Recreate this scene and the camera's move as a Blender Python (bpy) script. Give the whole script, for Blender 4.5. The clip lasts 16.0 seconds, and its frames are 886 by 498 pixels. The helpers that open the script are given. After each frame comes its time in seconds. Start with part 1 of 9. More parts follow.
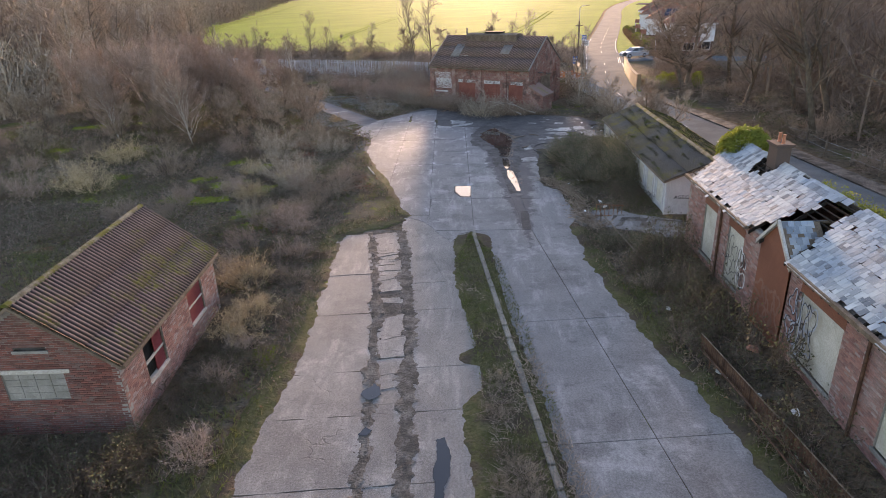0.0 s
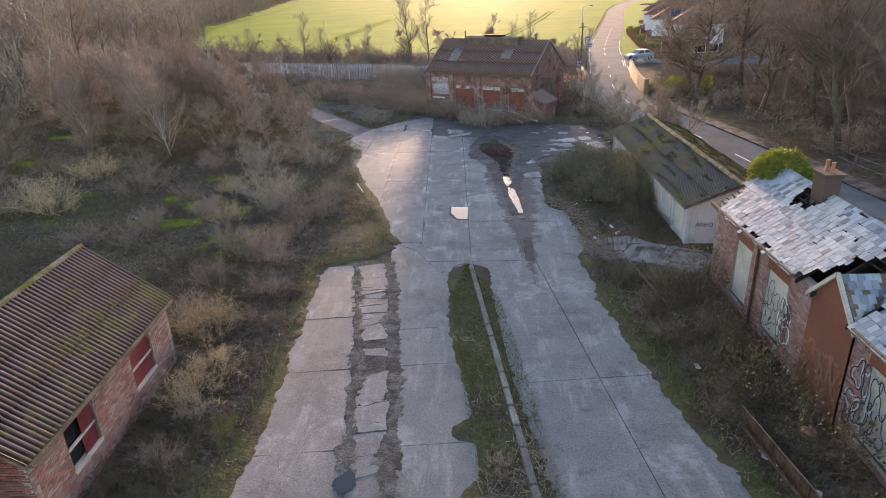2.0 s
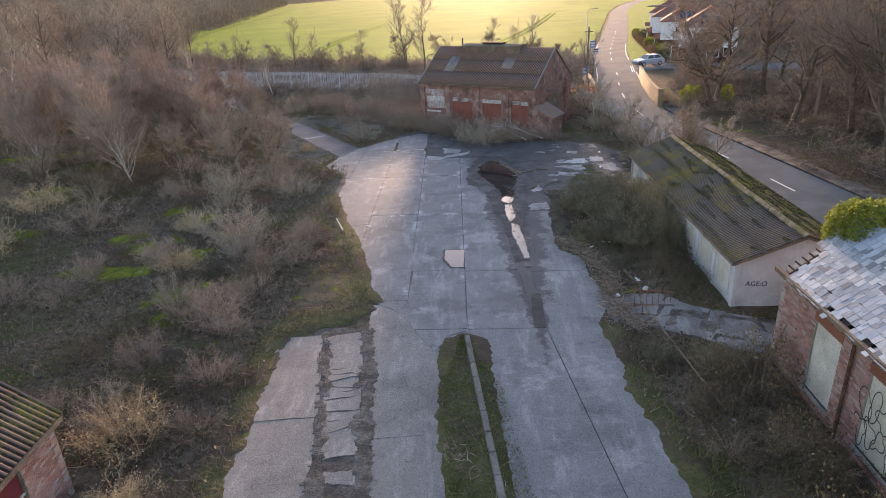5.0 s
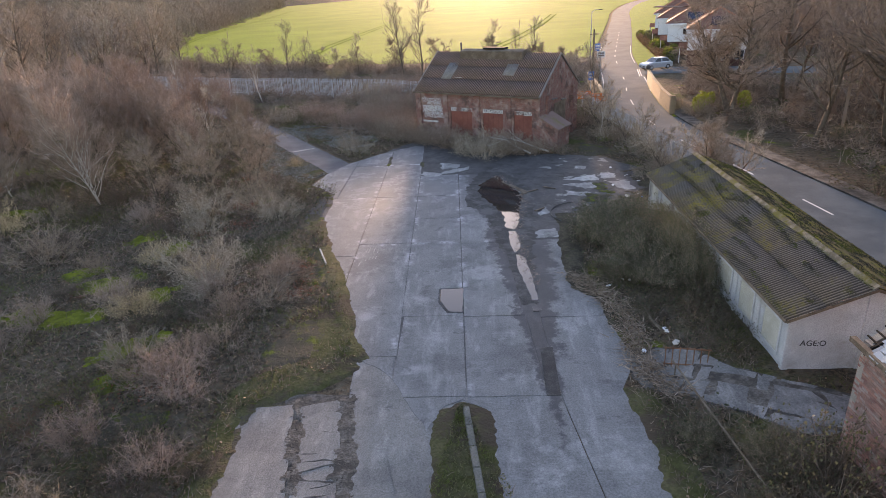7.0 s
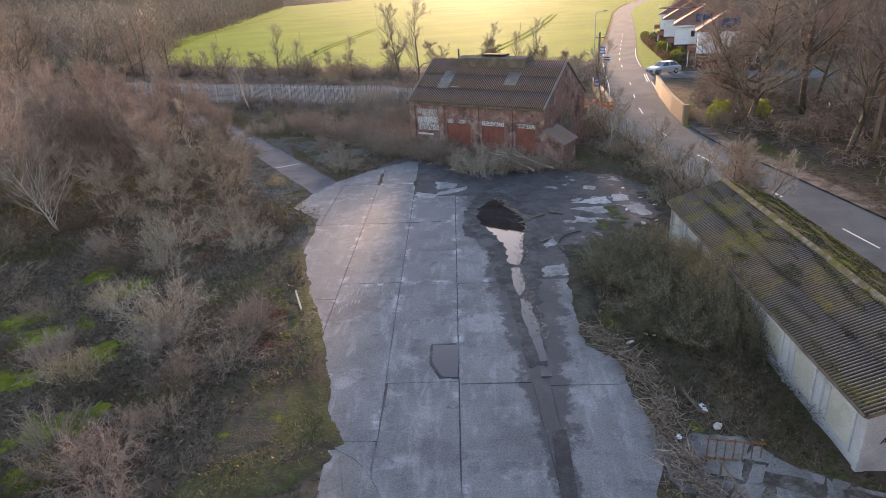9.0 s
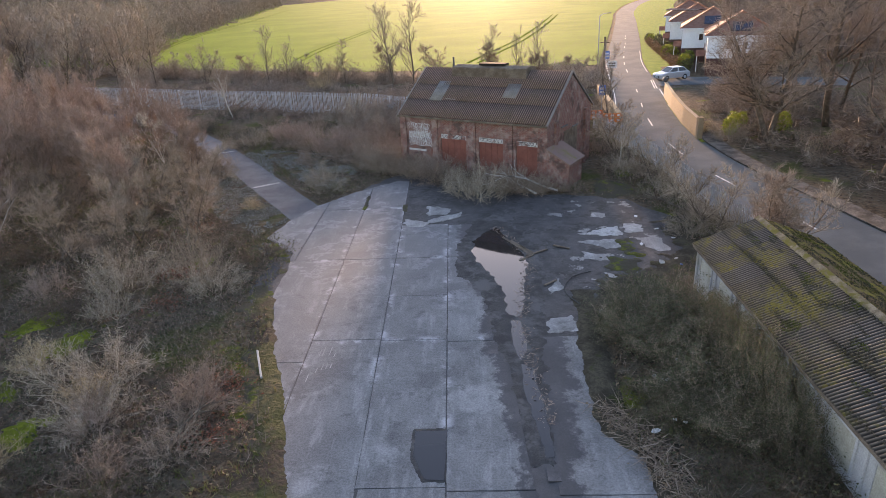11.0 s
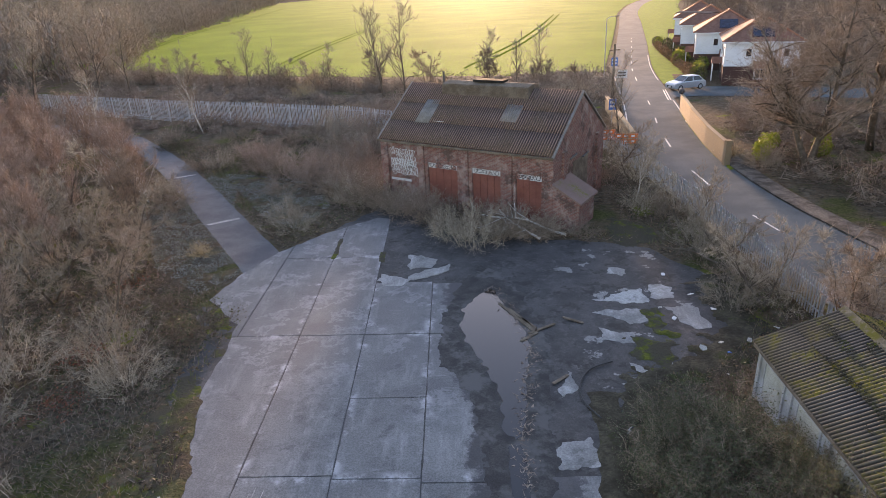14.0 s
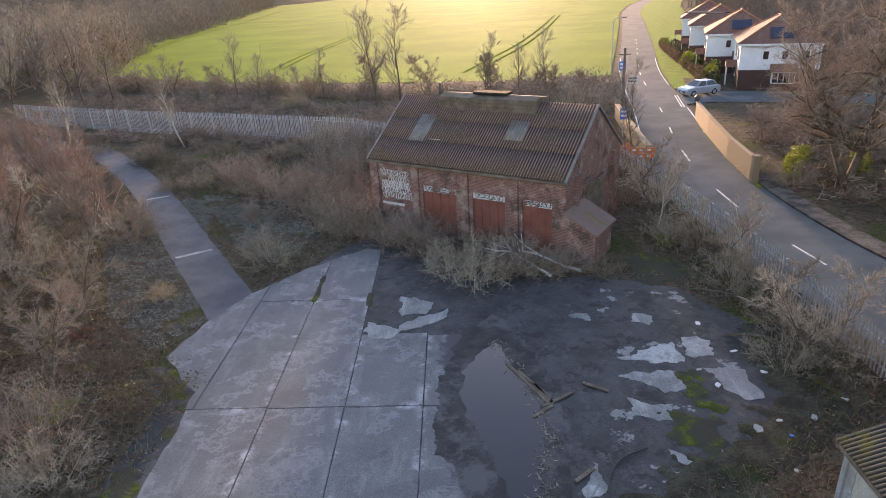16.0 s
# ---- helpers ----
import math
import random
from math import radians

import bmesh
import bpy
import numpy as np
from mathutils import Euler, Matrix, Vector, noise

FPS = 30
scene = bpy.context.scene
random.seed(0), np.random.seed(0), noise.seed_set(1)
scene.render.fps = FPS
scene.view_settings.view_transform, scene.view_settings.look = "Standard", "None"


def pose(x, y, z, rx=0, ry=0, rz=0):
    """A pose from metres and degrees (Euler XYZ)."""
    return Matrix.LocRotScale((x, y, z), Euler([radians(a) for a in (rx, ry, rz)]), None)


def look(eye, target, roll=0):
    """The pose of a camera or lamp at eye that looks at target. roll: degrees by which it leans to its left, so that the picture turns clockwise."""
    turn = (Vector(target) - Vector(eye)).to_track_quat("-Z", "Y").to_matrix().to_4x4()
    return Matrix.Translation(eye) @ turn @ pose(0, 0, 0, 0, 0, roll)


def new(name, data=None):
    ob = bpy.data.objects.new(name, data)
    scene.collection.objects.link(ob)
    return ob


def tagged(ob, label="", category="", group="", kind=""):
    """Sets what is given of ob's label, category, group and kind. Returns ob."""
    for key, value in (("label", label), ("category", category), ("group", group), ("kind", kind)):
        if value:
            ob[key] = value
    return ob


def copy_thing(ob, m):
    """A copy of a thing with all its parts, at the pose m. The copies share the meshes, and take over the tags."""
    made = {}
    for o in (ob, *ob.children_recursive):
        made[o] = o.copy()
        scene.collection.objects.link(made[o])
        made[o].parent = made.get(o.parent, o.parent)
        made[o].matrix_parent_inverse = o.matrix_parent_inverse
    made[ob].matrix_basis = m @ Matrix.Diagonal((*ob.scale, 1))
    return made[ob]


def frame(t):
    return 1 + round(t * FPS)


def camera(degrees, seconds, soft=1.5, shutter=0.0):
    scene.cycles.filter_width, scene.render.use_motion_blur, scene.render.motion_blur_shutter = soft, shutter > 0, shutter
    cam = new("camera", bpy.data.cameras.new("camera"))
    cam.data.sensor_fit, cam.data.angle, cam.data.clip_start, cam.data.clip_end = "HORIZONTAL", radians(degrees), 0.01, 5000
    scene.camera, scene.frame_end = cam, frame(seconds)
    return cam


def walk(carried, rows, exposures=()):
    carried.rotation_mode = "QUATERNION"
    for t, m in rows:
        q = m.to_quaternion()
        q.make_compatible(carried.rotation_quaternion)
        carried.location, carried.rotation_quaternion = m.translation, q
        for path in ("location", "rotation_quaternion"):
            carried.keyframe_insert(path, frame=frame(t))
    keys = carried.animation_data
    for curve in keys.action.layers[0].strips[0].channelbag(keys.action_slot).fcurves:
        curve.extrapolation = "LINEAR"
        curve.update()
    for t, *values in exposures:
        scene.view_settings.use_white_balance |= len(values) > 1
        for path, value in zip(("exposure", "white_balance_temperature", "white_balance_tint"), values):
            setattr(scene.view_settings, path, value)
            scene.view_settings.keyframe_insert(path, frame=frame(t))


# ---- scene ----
cam = camera(70.1, 16.0, 0.8)
# seconds, x, y, z, heading, pitch, roll
PATH = [
    (0.0, 0.152, -0.84, 12.012, 2.726, -22.92, -2.214),
    (0.5, 0.177, 0.105, 12.012, 2.73, -22.952, -2.215),
    (1.0, 0.229, 1.066, 12.028, 2.742, -22.966, -2.233),
    (1.5, 0.294, 2.042, 12.051, 2.76, -22.966, -2.267),
    (2.0, 0.363, 3.028, 12.074, 2.784, -22.955, -2.315),
    (2.5, 0.43, 4.023, 12.092, 2.81, -22.935, -2.375),
    (3.0, 0.49, 5.026, 12.105, 2.838, -22.908, -2.446),
    (3.5, 0.542, 6.035, 12.111, 2.868, -22.879, -2.524),
    (4.0, 0.584, 7.05, 12.111, 2.896, -22.847, -2.608),
    (4.5, 0.618, 8.071, 12.107, 2.923, -22.816, -2.694),
    (5.0, 0.644, 9.1, 12.1, 2.948, -22.787, -2.78),
    (5.5, 0.665, 10.135, 12.095, 2.97, -22.762, -2.863),
    (6.0, 0.684, 11.179, 12.092, 2.989, -22.74, -2.94),
    (6.5, 0.703, 12.232, 12.094, 3.004, -22.724, -3.011),
    (7.0, 0.725, 13.295, 12.103, 3.014, -22.714, -3.071),
    (7.5, 0.752, 14.369, 12.12, 3.021, -22.711, -3.12),
    (8.0, 0.787, 15.456, 12.147, 3.023, -22.714, -3.156),
    (8.5, 0.831, 16.557, 12.183, 3.021, -22.724, -3.179),
    (9.0, 0.884, 17.671, 12.227, 3.015, -22.741, -3.187),
    (9.5, 0.947, 18.799, 12.279, 3.005, -22.763, -3.181),
    (10.0, 1.021, 19.942, 12.336, 2.993, -22.791, -3.162),
    (10.5, 1.102, 21.099, 12.395, 2.978, -22.822, -3.131),
    (11.0, 1.191, 22.268, 12.455, 2.962, -22.857, -3.09),
    (11.5, 1.284, 23.449, 12.511, 2.945, -22.893, -3.043),
    (12.0, 1.378, 24.639, 12.561, 2.928, -22.929, -2.994),
    (12.5, 1.471, 25.836, 12.602, 2.914, -22.963, -2.947),
    (13.0, 1.557, 27.035, 12.632, 2.902, -22.993, -2.909),
    (13.5, 1.634, 28.232, 12.649, 2.895, -23.016, -2.887),
    (14.0, 1.697, 29.421, 12.652, 2.895, -23.029, -2.888),
    (14.5, 1.743, 30.597, 12.644, 2.902, -23.031, -2.924),
    (15.0, 1.769, 31.751, 12.628, 2.919, -23.017, -3.003),
    (15.5, 1.772, 32.874, 12.609, 2.948, -22.985, -3.14),
    (16.0, 1.751, 33.958, 12.598, 2.991, -22.93, -3.346),
    ]


def heading(x, y, z, yaw, pitch, roll):
    cp = math.cos(radians(pitch))
    way = Vector((-math.sin(radians(yaw)) * cp, math.cos(radians(yaw)) * cp, math.sin(radians(pitch))))
    return look((x, y, z), Vector((x, y, z)) + way, roll)


walk(cam, [(t, heading(*row)) for t, *row in PATH], [(0.0, 2.95, 9000, 35), (16.0, 2.95, 9000, 35)])

# ---------------------------------------------------------------- light
SUN_EL, SUN_AZ = 5.0, 1.2
world = bpy.data.worlds.new("world")
scene.world = world
world.use_nodes = True
sky = world.node_tree.nodes.new("ShaderNodeTexSky")
sky.sky_type = "NISHITA"
sky.sun_disc = False
sky.sun_elevation = radians(SUN_EL)
sky.sun_rotation = radians(SUN_AZ)
sky.air_density, sky.dust_density, sky.ozone_density = 1.0, 0.45, 2.5
back = world.node_tree.nodes["Background"]
back.inputs["Strength"].default_value = 0.15
world.node_tree.links.new(sky.outputs["Color"], back.inputs["Color"])
lamp = bpy.data.lights.new("sun", "SUN")
lamp.energy, lamp.angle, lamp.color = 1.7, radians(7.0), (1.0, 0.85, 0.66)
sun = new("sun", lamp)
sun_dir = Vector((math.sin(radians(SUN_AZ)) * math.cos(radians(SUN_EL)), math.cos(radians(SUN_AZ)) * math.cos(radians(SUN_EL)), math.sin(radians(SUN_EL))))
sun.matrix_world = look(sun_dir * 300, (0, 0, 0))

# ---------------------------------------------------------------- materials


class Mat:
    """A principled material and short ways to add nodes to it."""

    def __init__(self, name, rough=0.8, spec=0.3, metal=0.0):
        self.m = bpy.data.materials.new(name)
        self.m.use_nodes = True
        self.t = self.m.node_tree
        self.b = self.t.nodes["Principled BSDF"]
        self.b.inputs["Roughness"].default_value = rough
        self.b.inputs["Specular IOR Level"].default_value = spec
        self.b.inputs["Metallic"].default_value = metal
        self.pos = self.t.nodes.new("ShaderNodeNewGeometry")

    def put(self, sock, val):
        if isinstance(val, bpy.types.NodeSocket):
            self.t.links.new(val, sock)
        elif isinstance(val, tuple) and len(val) == 3 and sock.type == "RGBA":
            sock.default_value = (*val, 1)
        else:
            sock.default_value = val

    def noise(self, scale, detail=4.0, rough=0.6, stretch=None, shift=0.0):
        n = self.t.nodes.new("ShaderNodeTexNoise")
        n.inputs["Scale"].default_value = scale
        n.inputs["Detail"].default_value = detail
        n.inputs["Roughness"].default_value = rough
        src = self.pos.outputs["Position"]
        if stretch or shift:
            k = self.t.nodes.new("ShaderNodeMapping")
            k.inputs["Scale"].default_value = stretch or (1, 1, 1)
            k.inputs["Location"].default_value = (shift, shift * 0.7, shift * 0.3)
            self.t.links.new(src, k.inputs["Vector"])
            src = k.outputs["Vector"]
        self.t.links.new(src, n.inputs["Vector"])
        return n.outputs["Fac"]

    def step(self, val, lo, hi):
        n = self.t.nodes.new("ShaderNodeMapRange")
        n.interpolation_type = "SMOOTHSTEP"
        self.put(n.inputs["Value"], val)
        n.inputs["From Min"].default_value, n.inputs["From Max"].default_value = lo, hi
        return n.outputs["Result"]

    def mix(self, fac, a, b, mode="MIX"):
        n = self.t.nodes.new("ShaderNodeMix")
        n.data_type, n.blend_type = "RGBA", mode
        self.put(n.inputs["Factor"], fac)
        self.put(n.inputs[6], a)
        self.put(n.inputs[7], b)
        return n.outputs[2]

    def math(self, op, a, b=0.5):
        n = self.t.nodes.new("ShaderNodeMath")
        n.operation = op
        self.put(n.inputs[0], a)
        self.put(n.inputs[1], b)
        return n.outputs[0]

    def axis(self, i):
        n = self.t.nodes.new("ShaderNodeSeparateXYZ")
        self.t.links.new(self.pos.outputs["Position"], n.inputs[0])
        return n.outputs[i]

    def island(self):
        return self.pos.outputs["Random Per Island"]

    def each(self):
        return self.t.nodes.new("ShaderNodeObjectInfo").outputs["Random"]

    def bump(self, height, strength=0.5, distance=0.02):
        n = self.t.nodes.new("ShaderNodeBump")
        n.inputs["Strength"].default_value = strength
        n.inputs["Distance"].default_value = distance
        self.put(n.inputs["Height"], height)
        self.t.links.new(n.outputs["Normal"], self.b.inputs["Normal"])
        return self

    def colour(self, val):
        self.put(self.b.inputs["Base Color"], val)
        return self

    def rough(self, val):
        self.put(self.b.inputs["Roughness"], val)
        return self


def speckled(name, a, b, scale=3.0, fine=40.0, rough=0.85, spec=0.3, bump=0.4, metal=0.0, lo=0.35, hi=0.65, dirt=None, dirt_at=(0.55, 0.75), dist=0.02):
    """Two colours mixed at a large and a small scale, with an optional third as dirt."""
    k = Mat(name, rough, spec, metal)
    big = k.step(k.noise(scale), lo, hi)
    small = k.noise(fine, 3)
    c = k.mix(big, a, b)
    c = k.mix(k.step(small, 0.3, 0.75), c, k.mix(0.6, c, tuple(x * 0.45 for x in a)))
    if dirt:
        c = k.mix(k.step(k.noise(scale * 0.45, 5, 0.7, shift=7.0), *dirt_at), c, dirt)
    k.colour(c)
    k.bump(small, bump, dist)
    return k.m


def twig_material(name, a, b, rough=0.8):
    k = Mat(name, rough, 0.25)
    c = k.mix(k.island(), a, b)
    c = k.mix(k.step(k.each(), 0.0, 1.0), k.mix(0.5, c, tuple(x * 0.8 for x in a)), c)
    k.colour(c)
    return k.m


def leaf_material(name, a, b, c3, glow=0.35):
    """Leaves that also let light through."""
    k = Mat(name, 0.6, 0.3)
    c = k.mix(k.island(), a, b)
    c = k.mix(k.step(k.noise(1.2, 2), 0.45, 0.65), c, c3)
    k.colour(c)
    tr = k.t.nodes.new("ShaderNodeBsdfTranslucent")
    k.t.links.new(c.node.outputs[2], tr.inputs["Color"])
    ms = k.t.nodes.new("ShaderNodeMixShader")
    ms.inputs[0].default_value = glow
    out = k.t.nodes["Material Output"]
    k.t.links.new(k.b.outputs[0], ms.inputs[1])
    k.t.links.new(tr.outputs[0], ms.inputs[2])
    k.t.links.new(ms.outputs[0], out.inputs["Surface"])
    return k.m


def ground_material():
    k = Mat("scrubland_soil", 1.0, 0.03)
    soil = k.mix(k.step(k.noise(0.9, 6, 0.7), 0.35, 0.65), (0.058, 0.044, 0.031), (0.112, 0.087, 0.063))
    litter = k.mix(k.step(k.noise(6.0, 6, 0.75), 0.45, 0.62), soil, (0.15, 0.1, 0.066))
    grass = k.mix(k.step(k.noise(9.0, 4), 0.35, 0.65), (0.045, 0.052, 0.02), (0.1, 0.105, 0.04))
    litter = k.mix(k.step(k.noise(2.3, 8, 0.8, shift=17.0), 0.46, 0.62), litter, k.mix(0.45, litter, (0.2, 0.175, 0.135)))
    litter = k.mix(k.step(k.noise(3.6, 8, 0.8, shift=27.0), 0.52, 0.64), litter, (0.035, 0.028, 0.022))
    c = k.mix(k.step(k.noise(0.22, 5, 0.6, shift=3.0), 0.54, 0.68), litter, grass)
    moss = k.step(k.noise(0.33, 4, 0.55, shift=11.0), 0.63, 0.72)
    c = k.mix(moss, c, k.mix(k.noise(14.0), (0.08, 0.105, 0.014), (0.17, 0.2, 0.026)))
    rust = k.step(k.noise(0.28, 5, 0.6, shift=23.0), 0.62, 0.72)
    c = k.mix(rust, c, k.mix(k.noise(11.0), (0.12, 0.06, 0.035), (0.2, 0.1, 0.06)))
    k.colour(c)
    k.bump(k.noise(7.0, 8, 0.75), 0.9, 0.12)
    return k.m


def concrete_material(name, a, b, wet=False, seed=0.0, grain=0.06):
    """Old cast concrete: broom marks, pale wear, dark stains, hairline cracks; wet towards the gully where asked."""
    k = Mat(name, 0.75, 0.35)
    pale, dark = tuple(min(x * 1.45, 0.6) for x in b), tuple(x * 0.45 for x in a)
    c = k.mix(k.step(k.noise(0.55, 6, 0.65, shift=seed), 0.35, 0.68), a, b)
    c = k.mix(k.math("MULTIPLY", k.each(), 0.4), c, tuple(x * 0.72 for x in b))
    c = k.mix(k.math("MULTIPLY", k.step(k.noise(0.9, 6, 0.68, (2.4, 0.5, 1), seed + 5), 0.5, 0.68), 0.7), c, pale)
    c = k.mix(k.math("MULTIPLY", k.step(k.noise(0.42, 8, 0.68, shift=seed + 14), 0.55, 0.66), 0.85), c, pale)
    c = k.mix(k.math("MULTIPLY", k.step(k.noise(0.33, 8, 0.72, shift=seed + 21), 0.5, 0.62), 0.65), c, tuple(x * 0.62 for x in a))
    c = k.mix(k.math("MULTIPLY", k.step(k.noise(1.1, 8, 0.72, shift=seed + 9), 0.56, 0.68), 0.7), c, dark)
    grit = k.noise(16, 7, 0.8)
    c = k.mix(k.step(grit, 0.36, 0.64), k.mix(0.3, c, (0.02, 0.02, 0.02)), k.mix(0.09, c, (0.6, 0.6, 0.6)))
    c = k.mix(k.step(k.noise(42, 4, 0.7, shift=seed), 0.42, 0.6), k.mix(grain, c, (0.02, 0.02, 0.02)), k.mix(grain * 0.25, c, (0.6, 0.6, 0.6)))
    crack = k.t.nodes.new("ShaderNodeTexVoronoi")
    crack.feature = "DISTANCE_TO_EDGE"
    crack.inputs["Scale"].default_value = 0.55
    wob = k.t.nodes.new("ShaderNodeVectorMath")
    wn = k.t.nodes.new("ShaderNodeTexNoise")
    wn.inputs["Scale"].default_value, wn.inputs["Detail"].default_value = 1.6, 6.0
    k.t.links.new(k.pos.outputs["Position"], wn.inputs["Vector"])
    wob.operation = "MULTIPLY_ADD"
    k.t.links.new(wn.outputs["Color"], wob.inputs[0])
    wob.inputs[1].default_value = (1.1, 1.1, 0.0)
    k.t.links.new(k.pos.outputs["Position"], wob.inputs[2])
    k.t.links.new(wob.outputs[0], crack.inputs["Vector"])
    line = k.math("SUBTRACT", 1.0, k.step(crack.outputs["Distance"], 0.001, 0.008))
    some = k.step(k.noise(0.25, 3, 0.5, shift=seed + 31), 0.63, 0.68)
    line = k.math("MULTIPLY", line, some)
    c = k.mix(k.math("MULTIPLY", line, 0.5), c, (0.03, 0.028, 0.025))
    rough = 0.72
    if wet:
        # damp band along the gully, ragged at its edges
        x, y = k.axis(0), k.axis(1)
        off = k.math("ABSOLUTE", k.math("SUBTRACT", x, 3.1))
        reach = k.math("MINIMUM", k.math("MULTIPLY", k.math("SUBTRACT", y, 24.0), 0.1), 3.1)
        edge = k.math("SUBTRACT", k.math("SUBTRACT", reach, off), k.math("MULTIPLY", k.noise(0.8, 8, 0.75, shift=2.0), 2.6))
        m = k.step(edge, -1.05, -0.75)
        lean = k.math("MULTIPLY", k.math("SUBTRACT", y, 43.0), 0.02)
        near = 9.0
        for line_x in (-5.12, -2.44, 0.09):
            near = k.math("MINIMUM", k.math("ABSOLUTE", k.math("SUBTRACT", k.math("ADD", x, lean), line_x)), near)
        for line_y in (43.0, 50.8, 58.4):
            near = k.math("MINIMUM", k.math("ABSOLUTE", k.math("SUBTRACT", y, line_y)), near)
        old = k.step(k.math("ADD", y, k.math("MULTIPLY", k.noise(0.3, 5, 0.6, shift=8.0), 14.0)), 48.0, 58.0)
        c = k.mix(k.math("MULTIPLY", old, 0.42), c, (0.075, 0.077, 0.088))
        ring = k.math("SUBTRACT", k.step(k.noise(0.5, 8, 0.7, shift=33.0), 0.545, 0.565), k.step(k.noise(0.5, 8, 0.7, shift=33.0), 0.57, 0.62))
        c = k.mix(k.math("MULTIPLY", k.math("MULTIPLY", ring, old), 0.28), c, (0.36, 0.36, 0.375))
        bloom = k.math("MULTIPLY", k.math("SUBTRACT", 1.0, k.step(near, 0.02, 0.34)), k.step(k.noise(1.1, 7, 0.7, shift=19.0), 0.5, 0.66))
        c = k.mix(k.math("MULTIPLY", bloom, 0.7), c, (0.44, 0.44, 0.45))
        drag = k.step(k.noise(2.0, 6, 0.75, (0.5, 2.4, 1), 51.0), 0.57, 0.7)
        c = k.mix(k.math("MULTIPLY", drag, 0.25), c, (0.33, 0.33, 0.335))
        c = k.mix(k.math("MULTIPLY", m, 0.8), c, (0.03, 0.03, 0.034))
        rough = k.math("SUBTRACT", k.math("SUBTRACT", 0.78, k.math("MULTIPLY", old, 0.14)), k.math("MULTIPLY", m, 0.08))
    k.colour(c).rough(rough)
    k.bump(k.math("SUBTRACT", k.noise(22, 6, 0.75), line), 0.35 + 2.4 * grain, 0.014)
    return k.m


def brick_material(name, a, b, c3):
    k = Mat(name, 0.88, 0.2)
    c = k.mix(k.step(k.math("FRACT", k.math("ADD", k.island(), k.each())), 0.1, 0.9), tuple(x * 1.14 for x in a), tuple(x * 0.8 for x in b))
    c = k.mix(k.step(k.math("FRACT", k.math("MULTIPLY", k.math("ADD", k.island(), k.each()), 7.0)), 0.72, 1.0), c, c3)
    c = k.mix(k.math("MULTIPLY", k.step(k.noise(0.9, 5, 0.7), 0.42, 0.7), 0.55), c, c3)
    c = k.mix(k.step(k.noise(45, 3), 0.3, 0.7), k.mix(0.35, c, (0.03, 0.02, 0.02)), c)
    k.colour(c).bump(k.noise(60, 4), 0.4, 0.006)
    return k.m


def far_brick_material(name, a, b, joint):
    """Brick courses as colour and relief, for walls that stay far off."""
    k = Mat(name, 0.9, 0.15)
    own = k.t.nodes.new("ShaderNodeTexCoord")
    sep = k.t.nodes.new("ShaderNodeSeparateXYZ")
    k.t.links.new(own.outputs["Object"], sep.inputs[0])
    com = k.t.nodes.new("ShaderNodeCombineXYZ")
    k.t.links.new(k.math("ADD", sep.outputs[0], sep.outputs[1]), com.inputs[0])
    k.t.links.new(sep.outputs[2], com.inputs[1])
    br = k.t.nodes.new("ShaderNodeTexBrick")
    k.t.links.new(com.outputs[0], br.inputs["Vector"])
    br.inputs["Scale"].default_value = 1.0
    br.inputs["Brick Width"].default_value, br.inputs["Row Height"].default_value = 0.225, 0.075
    br.inputs["Mortar Size"].default_value = 0.008
    br.inputs["Color1"].default_value, br.inputs["Color2"].default_value, br.inputs["Mortar"].default_value = (*a, 1), (*b, 1), (*joint, 1)
    c = k.mix(k.math("MULTIPLY", k.step(k.noise(1.4, 6, 0.7), 0.5, 0.66), 0.7), br.outputs["Color"], (0.34, 0.25, 0.22))
    c = k.mix(k.math("MULTIPLY", k.step(k.noise(0.9, 7, 0.75, shift=5.0), 0.5, 0.62), 0.75), c, (0.07, 0.045, 0.04))
    k.colour(c).bump(br.outputs["Fac"], 0.3, -0.008)
    return k.m


def sheet_material(name, a, b, moss, amount):
    """Weathered corrugated sheet with lichen and moss, and the shading of its waves put into the colour."""
    k = Mat(name, 0.82, 0.3)
    c = k.mix(k.step(k.noise(1.1, 6, 0.7), 0.35, 0.65), a, b)
    c = k.mix(k.step(k.noise(25, 4), 0.4, 0.72), k.mix(0.4, c, (0.03, 0.028, 0.025)), c)
    c = k.mix(k.math("MULTIPLY", k.each(), 0.2), c, tuple(x * 0.6 for x in a))
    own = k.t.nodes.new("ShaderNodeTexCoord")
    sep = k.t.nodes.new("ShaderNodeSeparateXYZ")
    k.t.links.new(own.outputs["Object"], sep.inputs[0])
    # troughs darkened and crests paled by height, shade as well as dirt and wear
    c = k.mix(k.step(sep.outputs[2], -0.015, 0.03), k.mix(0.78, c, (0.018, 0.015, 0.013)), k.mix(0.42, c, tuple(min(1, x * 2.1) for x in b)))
    grow = k.step(k.noise(0.55, 6, 0.72, shift=4.0), *amount)
    fleck = k.step(k.noise(9, 4, 0.7), 0.36, 0.6)
    c = k.mix(k.math("MULTIPLY", grow, fleck), c, k.mix(k.noise(5), moss, tuple(x * 0.5 for x in moss)))
    k.colour(c).bump(k.noise(35, 5), 0.5, 0.015)
    return k.m


